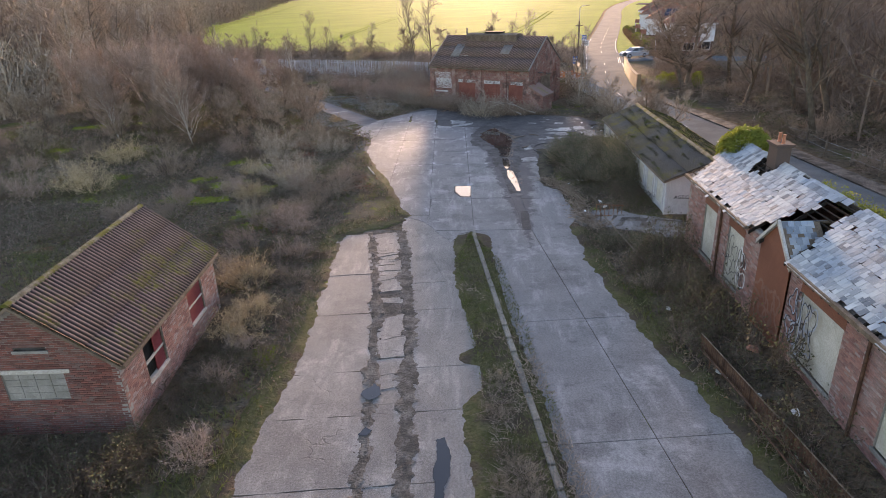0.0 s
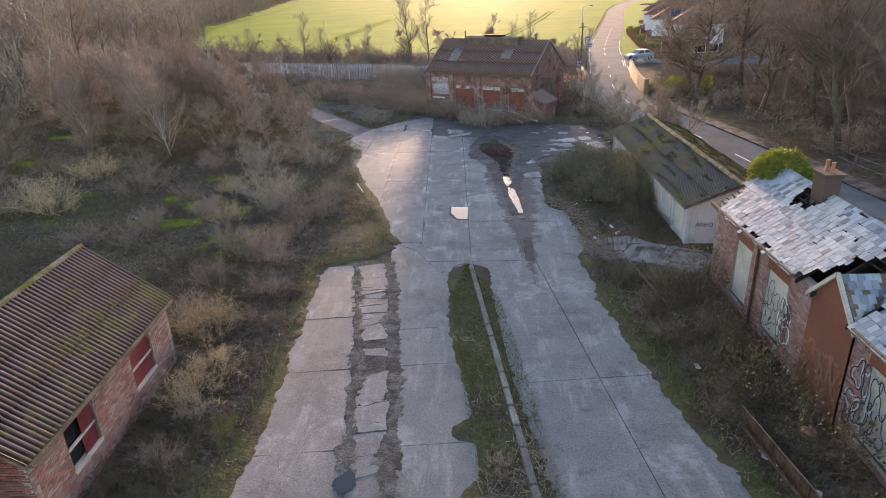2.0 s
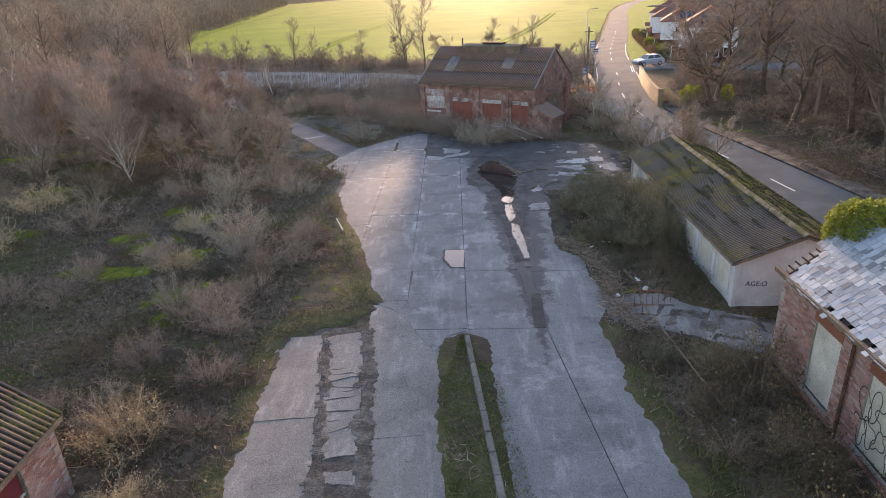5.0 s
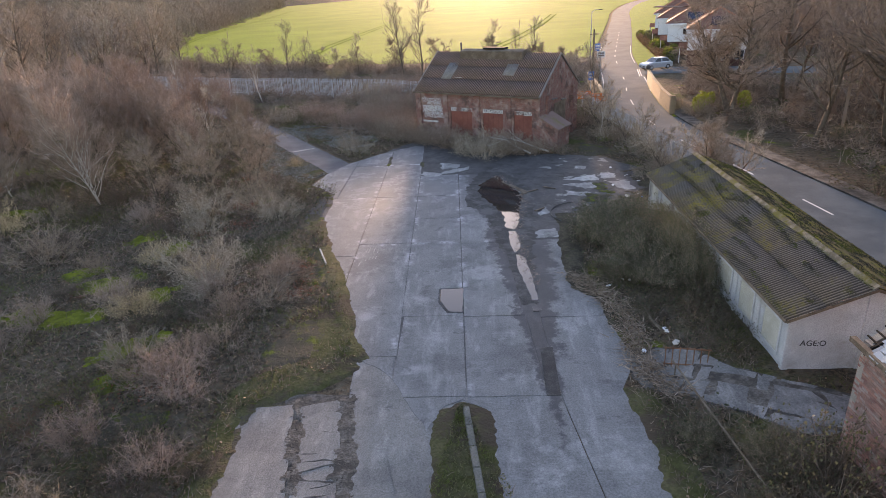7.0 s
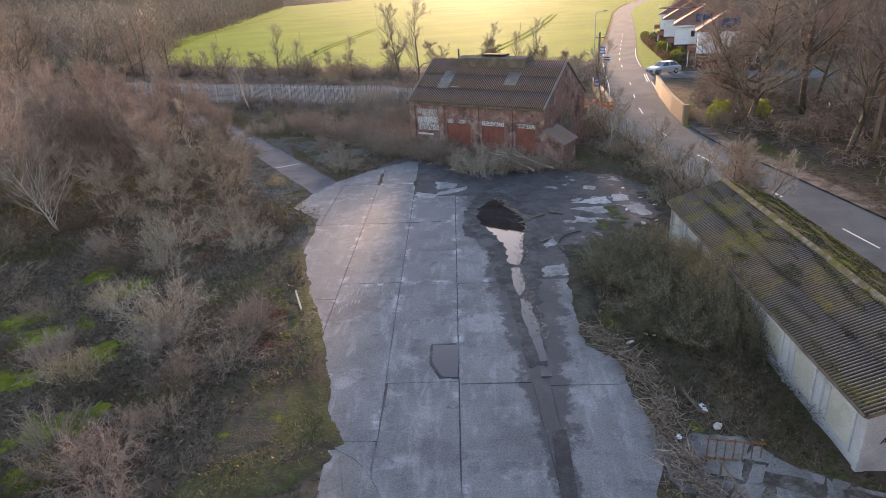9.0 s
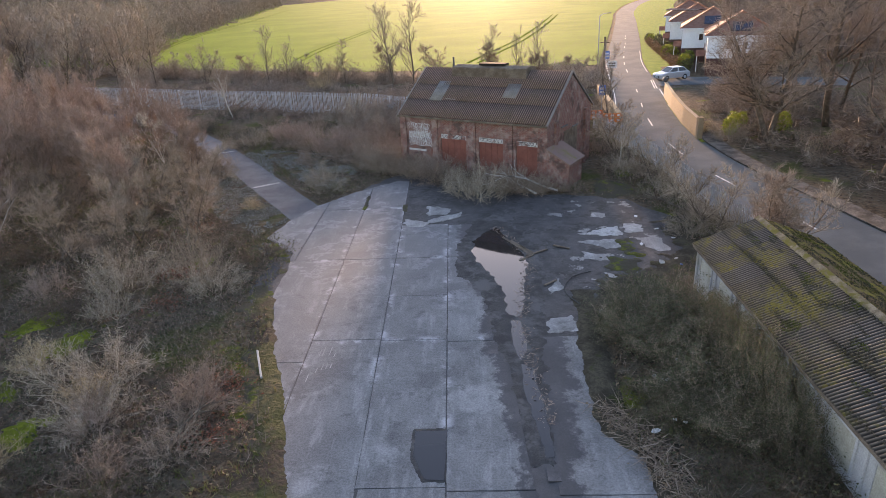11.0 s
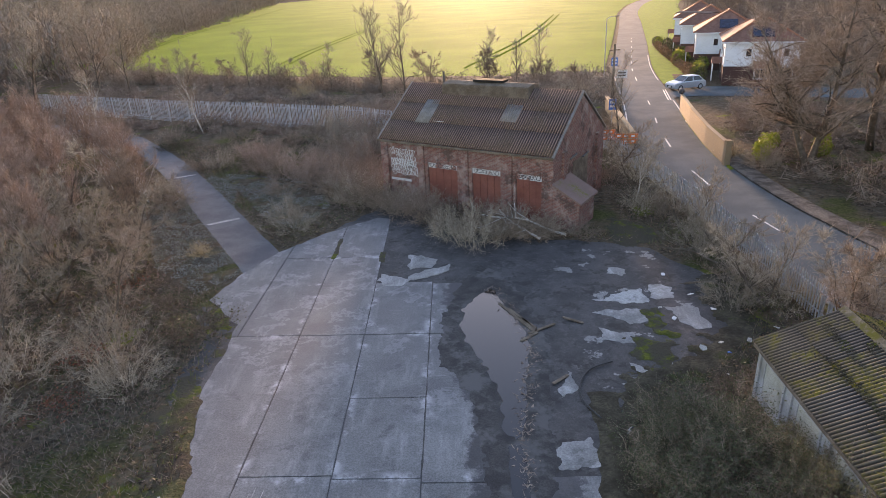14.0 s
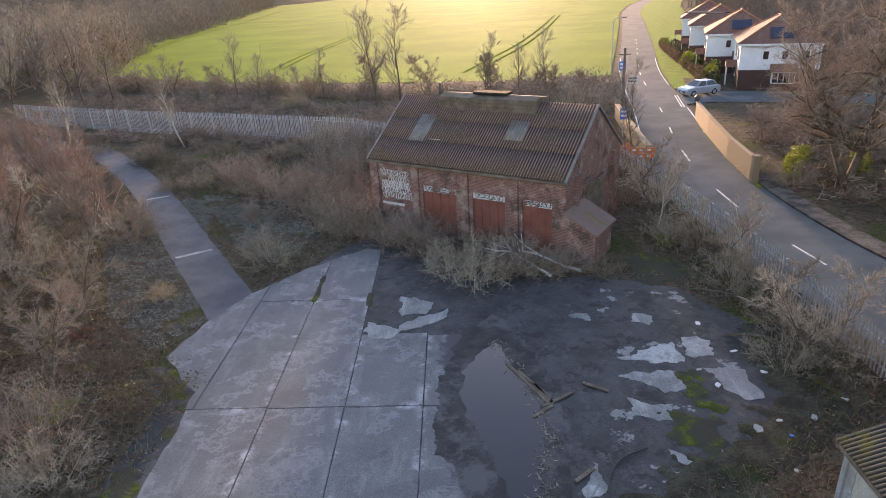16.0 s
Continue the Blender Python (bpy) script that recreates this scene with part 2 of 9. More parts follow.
def slate_material(name="slate"):
    """Blue-grey slates, paler in broad patches, with odd dark and lichened ones."""
    k = Mat(name, 0.7, 0.25)
    own = k.math("FRACT", k.math("ADD", k.island(), k.each()))
    blue = k.mix(own, (0.13, 0.17, 0.205), (0.265, 0.33, 0.38))
    pale = k.mix(own, (0.23, 0.255, 0.265), (0.42, 0.44, 0.445))
    c = k.mix(k.step(k.noise(0.42, 4, 0.55, shift=2.0), 0.42, 0.58), blue, pale)
    c = k.mix(k.step(k.math("FRACT", k.math("MULTIPLY", own, 13.0)), 0.86, 0.9), c, (0.11, 0.13, 0.15))
    c = k.mix(k.math("MULTIPLY", k.step(k.noise(5, 6, 0.75), 0.52, 0.7), 0.45), c, (0.21, 0.215, 0.22))
    c = k.mix(k.math("MULTIPLY", k.step(k.noise(22, 4, 0.7), 0.56, 0.7), 0.5), c, (0.5, 0.49, 0.45))
    k.colour(c).bump(k.noise(30, 4), 0.35, 0.008)
    return k.m


def water_material():
    k = Mat("standing_water", 0.03, 0.7)
    k.colour((0.018, 0.018, 0.02))
    k.b.inputs["IOR"].default_value = 1.38
    k.bump(k.noise(3.0, 2), 0.02, 0.01)
    return k.m


def field_material():
    k = Mat("young_crop", 0.95, 0.022)
    row = k.noise(1.0, 3, 0.6, (3.0, 0.25, 1))
    c = k.mix(k.step(k.noise(0.05, 6, 0.65), 0.35, 0.65), (0.12, 0.205, 0.014), (0.168, 0.272, 0.02))
    c = k.mix(k.step(row, 0.35, 0.7), k.mix(0.25, c, (0.12, 0.11, 0.04)), c)
    c = k.mix(k.step(k.noise(3.0, 5, 0.75), 0.3, 0.6), k.mix(0.3, c, (0.1, 0.12, 0.03)), c)
    k.colour(c).bump(k.noise(4, 6, 0.8), 0.8, 0.1)
    return k.m


def worn_tarmac():
    """Dark tarmac worn through to pale screed in ragged islands, damp in between."""
    k = Mat("worn_tarmac", 0.75, 0.3)
    c = k.mix(k.step(k.noise(0.6, 7, 0.7), 0.35, 0.65), (0.04, 0.039, 0.041), (0.08, 0.077, 0.077))
    c = k.mix(k.step(k.noise(2.6, 8, 0.8, shift=6.0), 0.5, 0.64), c, (0.1, 0.096, 0.093))
    c = k.mix(k.step(k.noise(1.4, 8, 0.75, shift=13.0), 0.53, 0.62), c, (0.03, 0.028, 0.027))
    far = k.step(k.axis(0), 4.5, 6.5)
    c = k.mix(k.math("MULTIPLY", k.step(k.noise(0.75, 9, 0.62, shift=40.0), 0.6, 0.625), far), c, k.mix(k.noise(4, 6, 0.8), (0.2, 0.2, 0.195), (0.36, 0.355, 0.345)))
    grit = k.noise(18, 7, 0.8)
    c = k.mix(k.step(grit, 0.36, 0.64), k.mix(0.45, c, (0.015, 0.015, 0.015)), c)
    k.colour(c).rough(k.math("ADD", 0.5, k.math("MULTIPLY", k.noise(0.9, 5), 0.4)))
    k.bump(grit, 0.5, 0.015)
    return k.m


MAT = {
    "ground": ground_material(),
    "concrete": concrete_material("grey_concrete", (0.128, 0.127, 0.128), (0.2, 0.198, 0.195), True),
    "concrete_low": concrete_material("pale_concrete", (0.137, 0.13, 0.122), (0.222, 0.208, 0.188), False, 3.0, 0.26),
    "kerb": concrete_material("kerb_concrete", (0.1, 0.09, 0.07), (0.185, 0.17, 0.14), False, 8.0),
    "patch": concrete_material("worn_screed", (0.19, 0.185, 0.18), (0.34, 0.335, 0.325), False, 5.0),
    "track": concrete_material("broken_track_concrete", (0.085, 0.08, 0.074), (0.19, 0.18, 0.17), False, 6.0),
    "tarmac": worn_tarmac(),
    "silt": speckled("dark_tarmac", (0.06, 0.06, 0.063), (0.11, 0.108, 0.108), 0.6, 30, 0.7, 0.4, 0.4, dirt=(0.03, 0.028, 0.025)),
    "path": speckled("grey_path_tarmac", (0.09, 0.09, 0.1), (0.14, 0.14, 0.15), 0.5, 25, 0.85, 0.3, 0.3),
    "road": speckled("road_tarmac", (0.096, 0.116, 0.124), (0.138, 0.162, 0.172), 0.35, 30, 0.95, 0.04, 0.3),
    "paint": speckled("road_paint", (0.6, 0.6, 0.58), (0.75, 0.75, 0.72), 3, 30, 0.7, 0.3, 0.2),
    "rubble": speckled("loose_dirt", (0.07, 0.06, 0.052), (0.19, 0.165, 0.145), 1.1, 12, 0.95, 0.15, 1.0, dist=0.06),
    "rut": speckled("crumbled_concrete", (0.08, 0.068, 0.058), (0.18, 0.16, 0.138), 2.2, 14, 0.9, 0.2, 1.0, dirt=(0.06, 0.052, 0.045), dirt_at=(0.52, 0.6), dist=0.05),
    "wetsilt": speckled("wet_black_silt", (0.04, 0.038, 0.038), (0.07, 0.066, 0.064), 1.6, 20, 0.75, 0.2, 0.6, dirt=(0.095, 0.092, 0.09), dirt_at=(0.48, 0.62)),
    "bright": speckled("yellow_green_moss", (0.09, 0.112, 0.014), (0.21, 0.235, 0.028), 1.5, 12, 0.95, 0.1, 1.0, dirt=(0.08, 0.075, 0.03), dirt_at=(0.5, 0.66), dist=0.06),
    "moss": speckled("dull_moss", (0.06, 0.076, 0.014), (0.14, 0.155, 0.024), 2.5, 12, 0.95, 0.15, 1.0, dirt=(0.065, 0.056, 0.04), dirt_at=(0.38, 0.52), dist=0.06),
    "turf": speckled("mossy_turf", (0.068, 0.07, 0.024), (0.11, 0.098, 0.048), 0.9, 10, 0.95, 0.15, 1.0, dirt=(0.07, 0.05, 0.035), dirt_at=(0.45, 0.6), dist=0.08),
    "earth": speckled("trodden_earth", (0.05, 0.042, 0.03), (0.1, 0.085, 0.06), 1.4, 12, 0.95, 0.1, 1.0, dirt=(0.045, 0.055, 0.018), dirt_at=(0.52, 0.64), dist=0.06),
    "tram": speckled("trodden_crop", (0.085, 0.135, 0.013), (0.115, 0.17, 0.02), 0.8, 8, 1.0, 0.0, 0.9, dist=0.1),
    "verge": speckled("verge_grass", (0.11, 0.2, 0.014), (0.17, 0.28, 0.022), 0.8, 8, 0.95, 0.05, 0.8, dist=0.06),
    "field": field_material(),
    "water": water_material(),
    "mortar": speckled("mortar", (0.25, 0.225, 0.2), (0.36, 0.33, 0.3), 2, 40, 0.95, 0.15, 0.4),
    "brick": brick_material("red_brick", (0.215, 0.077, 0.062), (0.165, 0.066, 0.056), (0.18, 0.115, 0.1)),
    "brick_pale": brick_material("washed_red_brick", (0.33, 0.155, 0.13), (0.29, 0.145, 0.125), (0.38, 0.29, 0.265)),
    "brick_dark": brick_material("sooty_red_brick", (0.26, 0.125, 0.102), (0.2, 0.102, 0.088), (0.28, 0.205, 0.18)),
    "brick_depot": far_brick_material("depot_brick", (0.25, 0.1, 0.078), (0.165, 0.072, 0.06), (0.24, 0.195, 0.17)),
    "worn_white": speckled("flaking_white_paint", (0.5, 0.49, 0.48), (0.62, 0.61, 0.6), 4, 30, 0.85, 0.2, 0.3, dirt=(0.24, 0.12, 0.1), dirt_at=(0.5, 0.6)),
    "brick_soot": brick_material("blackened_brick", (0.12, 0.075, 0.062), (0.09, 0.06, 0.052), (0.08, 0.066, 0.06)),
    "brick_buff": brick_material("buff_brick", (0.42, 0.3, 0.18), (0.36, 0.25, 0.15), (0.3, 0.22, 0.15)),
    "brick_house": brick_material("brown_brick", (0.16, 0.075, 0.055), (0.12, 0.06, 0.05), (0.12, 0.08, 0.07)),
    "stain": speckled("brown_masonry_paint", (0.19, 0.066, 0.04), (0.225, 0.08, 0.048), 0.8, 30, 0.8, 0.3, 0.2),
    "board": speckled("boarding_grey_cream", (0.42, 0.4, 0.34), (0.54, 0.52, 0.46), 1.2, 30, 0.8, 0.3, 0.2, dirt=(0.26, 0.24, 0.2)),
    "block": speckled("concrete_block", (0.22, 0.215, 0.195), (0.31, 0.305, 0.285), 3, 40, 0.9, 0.2, 0.4, dirt=(0.2, 0.2, 0.17)),
    "render": speckled("white_render", (0.44, 0.44, 0.45), (0.58, 0.58, 0.59), 0.9, 30, 0.75, 0.3, 0.2, dirt=(0.27, 0.25, 0.225), dirt_at=(0.48, 0.68)),
    "white": speckled("white_house_render", (0.78, 0.78, 0.78), (0.84, 0.84, 0.84), 1, 30, 0.7, 0.3, 0.1),
    "slate": slate_material(),
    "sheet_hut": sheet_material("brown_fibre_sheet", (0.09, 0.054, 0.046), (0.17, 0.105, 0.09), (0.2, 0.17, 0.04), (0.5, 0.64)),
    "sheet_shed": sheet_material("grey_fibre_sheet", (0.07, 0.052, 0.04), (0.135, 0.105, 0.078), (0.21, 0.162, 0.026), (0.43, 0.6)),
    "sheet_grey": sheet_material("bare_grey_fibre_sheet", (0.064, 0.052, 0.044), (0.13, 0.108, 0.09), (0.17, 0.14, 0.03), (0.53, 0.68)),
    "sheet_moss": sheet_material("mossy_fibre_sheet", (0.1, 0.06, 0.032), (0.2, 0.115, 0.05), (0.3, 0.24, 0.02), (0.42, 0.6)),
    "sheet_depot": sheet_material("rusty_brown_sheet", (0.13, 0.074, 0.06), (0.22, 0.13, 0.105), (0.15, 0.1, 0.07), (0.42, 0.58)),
    "rooflight": speckled("dirty_rooflight", (0.17, 0.15, 0.135), (0.25, 0.225, 0.205), 2, 20, 0.5, 0.5, 0.2),
    "ridge": speckled("lichen_ridge_tile", (0.11, 0.098, 0.072), (0.22, 0.195, 0.15), 3.5, 30, 0.95, 0.1, 0.5, dirt=(0.085, 0.085, 0.02), dirt_at=(0.45, 0.6)),
    "timber": speckled("weathered_timber", (0.13, 0.095, 0.07), (0.22, 0.17, 0.13), 2, 25, 0.9, 0.2, 0.4),
    "barge": speckled("pale_bargeboard", (0.4, 0.38, 0.34), (0.5, 0.48, 0.44), 2, 25, 0.8, 0.3, 0.3),
    "dark": speckled("charred_timber_and_dark_inside", (0.02, 0.017, 0.015), (0.045, 0.04, 0.035), 2, 20, 0.95, 0.1, 0.4),
    "maroon": speckled("maroon_board", (0.2, 0.025, 0.03), (0.26, 0.04, 0.045), 1.5, 30, 0.6, 0.4, 0.15),
    "doorred": speckled("faded_red_door", (0.2, 0.062, 0.046), (0.27, 0.092, 0.066), 1.2, 30, 0.75, 0.3, 0.2, dirt=(0.18, 0.06, 0.045)),
    "rust": speckled("rusty_steel", (0.2, 0.085, 0.045), (0.3, 0.15, 0.09), 4, 30, 0.8, 0.4, 0.3, 0.3),
    "oldrust": speckled("dark_old_rust", (0.075, 0.04, 0.028), (0.14, 0.075, 0.05), 4, 30, 0.9, 0.2, 0.4),
    "galv": speckled("galvanised_steel", (0.42, 0.44, 0.47), (0.56, 0.58, 0.6), 2, 30, 0.5, 0.5, 0.1, 0.5),
    "darksteel": speckled("dark_steel", (0.06, 0.06, 0.065), (0.1, 0.1, 0.105), 2, 30, 0.55, 0.5, 0.1, 0.4),
    "spray_black": speckled("black_spray_paint", (0.02, 0.02, 0.022), (0.04, 0.04, 0.045), 3, 30, 0.6, 0.3, 0.1),
    "spray_white": speckled("white_spray_paint", (0.62, 0.62, 0.62), (0.75, 0.75, 0.75), 3, 30, 0.6, 0.3, 0.1),
    "spray_blue": speckled("pale_blue_spray_paint", (0.3, 0.35, 0.42), (0.4, 0.44, 0.5), 3, 30, 0.6, 0.3, 0.1),
    "clay": speckled("clay_roof_tile", (0.19, 0.085, 0.062), (0.26, 0.125, 0.092), 2, 30, 0.8, 0.3, 0.3),
    "terracotta": speckled("terracotta", (0.38, 0.14, 0.08), (0.46, 0.19, 0.12), 4, 30, 0.8, 0.3, 0.2),
    "solar": speckled("solar_panel", (0.015, 0.018, 0.035), (0.022, 0.026, 0.05), 2, 30, 0.15, 0.6, 0.05),
    "glass": speckled("window_glass", (0.02, 0.022, 0.025), (0.03, 0.032, 0.036), 2, 10, 0.08, 0.6, 0.02),
    "orange": speckled("orange_barrier_plastic", (0.75, 0.16, 0.03), (0.85, 0.22, 0.05), 2, 30, 0.5, 0.4, 0.1),
    "blue": speckled("blue_sign_face", (0.03, 0.16, 0.5), (0.05, 0.2, 0.58), 2, 30, 0.4, 0.4, 0.05),
    "signwhite": speckled("white_sign_face", (0.7, 0.7, 0.7), (0.8, 0.8, 0.8), 2, 30, 0.4, 0.4, 0.05),
    "silver": speckled("silver_car_paint", (0.5, 0.53, 0.57), (0.55, 0.58, 0.62), 1, 200, 0.3, 0.6, 0.02, 0.5),
    "tyre": speckled("tyre_rubber", (0.015, 0.015, 0.015), (0.025, 0.025, 0.025), 5, 50, 0.85, 0.2, 0.2),
    "lens": speckled("headlamp_lens", (0.7, 0.7, 0.72), (0.8, 0.8, 0.82), 5, 50, 0.1, 0.6, 0.02),
    "hose": speckled("black_hose", (0.03, 0.03, 0.03), (0.05, 0.05, 0.05), 5, 50, 0.6, 0.4, 0.1),
    "twig_brown": twig_material("brown_twigs", (0.145, 0.1, 0.076), (0.45, 0.34, 0.262)),
    "twig_red": twig_material("reddish_birch_twigs", (0.2, 0.135, 0.107), (0.46, 0.34, 0.275)),
    "twig_grey": twig_material("grey_twigs", (0.17, 0.132, 0.1), (0.52, 0.43, 0.335)),
    # brightness raised, so that the low sun's gold is put into the colour
    "twig_straw": twig_material("straw_twigs", (0.27, 0.185, 0.105), (0.64, 0.49, 0.31)),
    # darker copy of the dark twigs, with deep shade put into the colour
    "twig_shaded": twig_material("shaded_dead_stems", (0.075, 0.053, 0.042), (0.22, 0.158, 0.12)),
    "twig_dark": twig_material("dark_twigs", (0.13, 0.09, 0.072), (0.35, 0.255, 0.2)),
    "bark": speckled("brown_bark", (0.11, 0.085, 0.065), (0.19, 0.15, 0.115), 3, 18, 0.95, 0.15, 0.8, dist=0.05),
    "birchbark": speckled("white_birch_bark", (0.5, 0.46, 0.41), (0.62, 0.58, 0.53), 2, 12, 0.8, 0.2, 0.4, dirt=(0.16, 0.13, 0.11), dirt_at=(0.55, 0.62)),
    "bramble": leaf_material("bramble_leaves", (0.034, 0.042, 0.02), (0.12, 0.125, 0.066), (0.085, 0.066, 0.045)),
    "evergreen": leaf_material("evergreen_leaves", (0.04, 0.05, 0.024), (0.145, 0.155, 0.085), (0.075, 0.08, 0.045)),
    "ivy": leaf_material("ivy_leaves", (0.1, 0.135, 0.02), (0.23, 0.265, 0.05), (0.15, 0.18, 0.032)),
    "russet": leaf_material("russet_leaves", (0.15, 0.045, 0.03), (0.34, 0.13, 0.075), (0.2, 0.08, 0.055), 0.25),
    "lichen": leaf_material("grey_lichen", (0.1, 0.098, 0.086), (0.36, 0.36, 0.335), (0.13, 0.135, 0.09), 0.1),
    "grass": leaf_material("rough_grass", (0.055, 0.065, 0.022), (0.2, 0.175, 0.095), (0.1, 0.12, 0.03)),
    "paleleaf": leaf_material("pale_dry_leaves", (0.34, 0.26, 0.15), (0.55, 0.45, 0.29), (0.4, 0.3, 0.18), 0.3),
    "deadleaf": leaf_material("dead_leaves", (0.11, 0.062, 0.036), (0.3, 0.195, 0.12), (0.13, 0.09, 0.06), 0.2),
}

# ---------------------------------------------------------------- mesh tools


class Geo:
    """Gathers vertices and faces for one mesh."""

    def __init__(self):
        self.v, self.f = [], []

    def poly(self, pts):
        n = len(self.v)
        self.v += [tuple(p) for p in pts]
        self.f.append(tuple(range(n, n + len(pts))))

    def box(self, a, b, m=None):
        (x0, y0, z0), (x1, y1, z1) = a, b
        c = [(x0, y0, z0), (x1, y0, z0), (x1, y1, z0), (x0, y1, z0), (x0, y0, z1), (x1, y0, z1), (x1, y1, z1), (x0, y1, z1)]
        if m is not None:
            c = [tuple(m @ Vector(p)) for p in c]
        n = len(self.v)
        self.v += c
        self.f += [tuple(n + i for i in q) for q in ((3, 2, 1, 0), (4, 5, 6, 7), (0, 1, 5, 4), (1, 2, 6, 5), (2, 3, 7, 6), (3, 0, 4, 7))]

    def slab(self, top, depth):
        """A plate with the outline top (counter-clockwise), going down by depth."""
        n, k = len(self.v), len(top)
        self.v += [tuple(p) for p in top] + [(p[0], p[1], p[2] - depth) for p in top]
        self.f.append(tuple(range(n, n + k)))
        self.f += [(n + i, n + k + i, n + k + (i + 1) % k, n + (i + 1) % k) for i in range(k)]

    def prism(self, pts, push):
        """A closed outline swept along the vector push, with caps."""
        n, k = len(self.v), len(pts)
        self.v += [tuple(p) for p in pts] + [tuple(Vector(p) + Vector(push)) for p in pts]
        self.f.append(tuple(range(n + k - 1, n - 1, -1)))
        self.f.append(tuple(range(n + k, n + 2 * k)))
        self.f += [(n + i, n + (i + 1) % k, n + k + (i + 1) % k, n + k + i) for i in range(k)]

    def tube(self, pts, radii, sides=6, cap=True):
        pts = [Vector(p) for p in pts]
        rings = []
        for i, p in enumerate(pts):
            d = (pts[min(i + 1, len(pts) - 1)] - pts[max(i - 1, 0)]).normalized()
            a = d.cross(Vector((0.31, 0.17, 0.93))).normalized()
            b = d.cross(a)
            r = radii[i] if hasattr(radii, "__len__") else radii
            rings.append([tuple(p + (a * math.cos(2 * math.pi * j / sides) + b * math.sin(2 * math.pi * j / sides)) * r) for j in range(sides)])
        n = len(self.v)
        for ring in rings:
            self.v += ring
        for i in range(len(rings) - 1):
            for j in range(sides):
                q, w = n + i * sides + j, n + i * sides + (j + 1) % sides
                self.f.append((q, w, w + sides, q + sides))
        if cap:
            self.f.append(tuple(n + j for j in range(sides - 1, -1, -1)))
            self.f.append(tuple(n + (len(rings) - 1) * sides + j for j in range(sides)))

    def mesh(self, name, mat, smooth=False):
        me = bpy.data.meshes.new(name)
        me.from_pydata(self.v, [], self.f)
        me.materials.append(mat)
        if smooth:
            me.shade_smooth()
        me.update()
        return me


def mesh_np(name, verts, faces, mat):
    """A mesh from arrays: vertices (n, 3) and triangles or quads (m, 3 or 4)."""
    me = bpy.data.meshes.new(name)
    k = faces.shape[1]
    me.vertices.add(len(verts))
    me.vertices.foreach_set("co", np.asarray(verts, np.float32).ravel())
    me.loops.add(faces.size)
    me.loops.foreach_set("vertex_index", faces.astype(np.int32).ravel())
    me.polygons.add(len(faces))
    me.polygons.foreach_set("loop_start", np.arange(0, faces.size, k, dtype=np.int32))
    me.update(calc_edges=True)
    me.materials.append(mat)
    return me


def part(name, geo, mat, parent, label=""):
    """One mesh object under a thing or under a part."""
    me = geo if isinstance(geo, bpy.types.Mesh) else geo.mesh(name, MAT[mat])
    ob = new(name, me)
    ob.parent = parent
    if label:
        tagged(ob, label)
    return ob


def thing(name, label, category, at=None, group="", kind=""):
    ob = new(name)
    ob.empty_display_size = 0.3
    ob.matrix_world = at or Matrix()
    return tagged(ob, label, category, group, kind)


def solid(name, geo, mat, label, category, group="", kind="", at=None):
    """A thing of one mesh."""
    me = geo if isinstance(geo, bpy.types.Mesh) else geo.mesh(name, MAT[mat])
    ob = new(name, me)
    if at is not None:
        ob.matrix_world = at
    return tagged(ob, label, category, group, kind)


def bevelled(ob, width=0.02, segments=1):
    mod = ob.modifiers.new("bevel", "BEVEL")
    mod.width, mod.segments, mod.limit_method = width, segments, "ANGLE"
    return ob


def ragged(pts, step=0.5, amount=0.15, seed=0.0, scale=0.9):
    """A closed outline, cut finer and roughened."""
    out = []
    for i, p in enumerate(pts):
        a, b = Vector((*p, 0)), Vector((*pts[(i + 1) % len(pts)], 0))
        n = max(1, int((b - a).length / step))
        for j in range(n):
            q = a.lerp(b, j / n)
            w = noise.noise_vector(Vector((q.x * scale, q.y * scale, seed))) + 0.5 * noise.noise_vector(Vector((q.x * scale * 3, q.y * scale * 3, seed + 5)))
            out.append((q.x + w.x * amount, q.y + w.y * amount))
    return out


def cut(poly, a, b):
    """The part of a polygon to the left of the line a to b."""
    def side(p):
        return (b[0] - a[0]) * (p[1] - a[1]) - (b[1] - a[1]) * (p[0] - a[0])
    out = []
    for i, p in enumerate(poly):
        q = poly[(i + 1) % len(poly)]
        sp, sq = side(p), side(q)
        if sp >= 0:
            out.append(p)
        if (sp > 0 > sq) or (sp < 0 < sq):
            k = sp / (sp - sq)
            out.append((p[0] + (q[0] - p[0]) * k, p[1] + (q[1] - p[1]) * k))
    return out


def clip(poly, quad):
    for i in range(len(quad)):
        poly = cut(poly, quad[i], quad[(i + 1) % len(quad)])
        if len(poly) < 3:
            return []
    return poly


def area(poly):
    return 0.5 * sum(p[0] * q[1] - q[0] * p[1] for p, q in zip(poly, poly[1:] + poly[:1]))


def inside(poly, x, y):
    hit = False
    for (ax, ay), (bx, by) in zip(poly, poly[1:] + poly[:1]):
        if (ay > y) != (by > y) and x < (bx - ax) * (y - ay) / (by - ay) + ax:
            hit = not hit
    return hit


def smooth01(v, lo, hi):
    k = min(1.0, max(0.0, (v - lo) / (hi - lo)))
    return k * k * (3 - 2 * k)



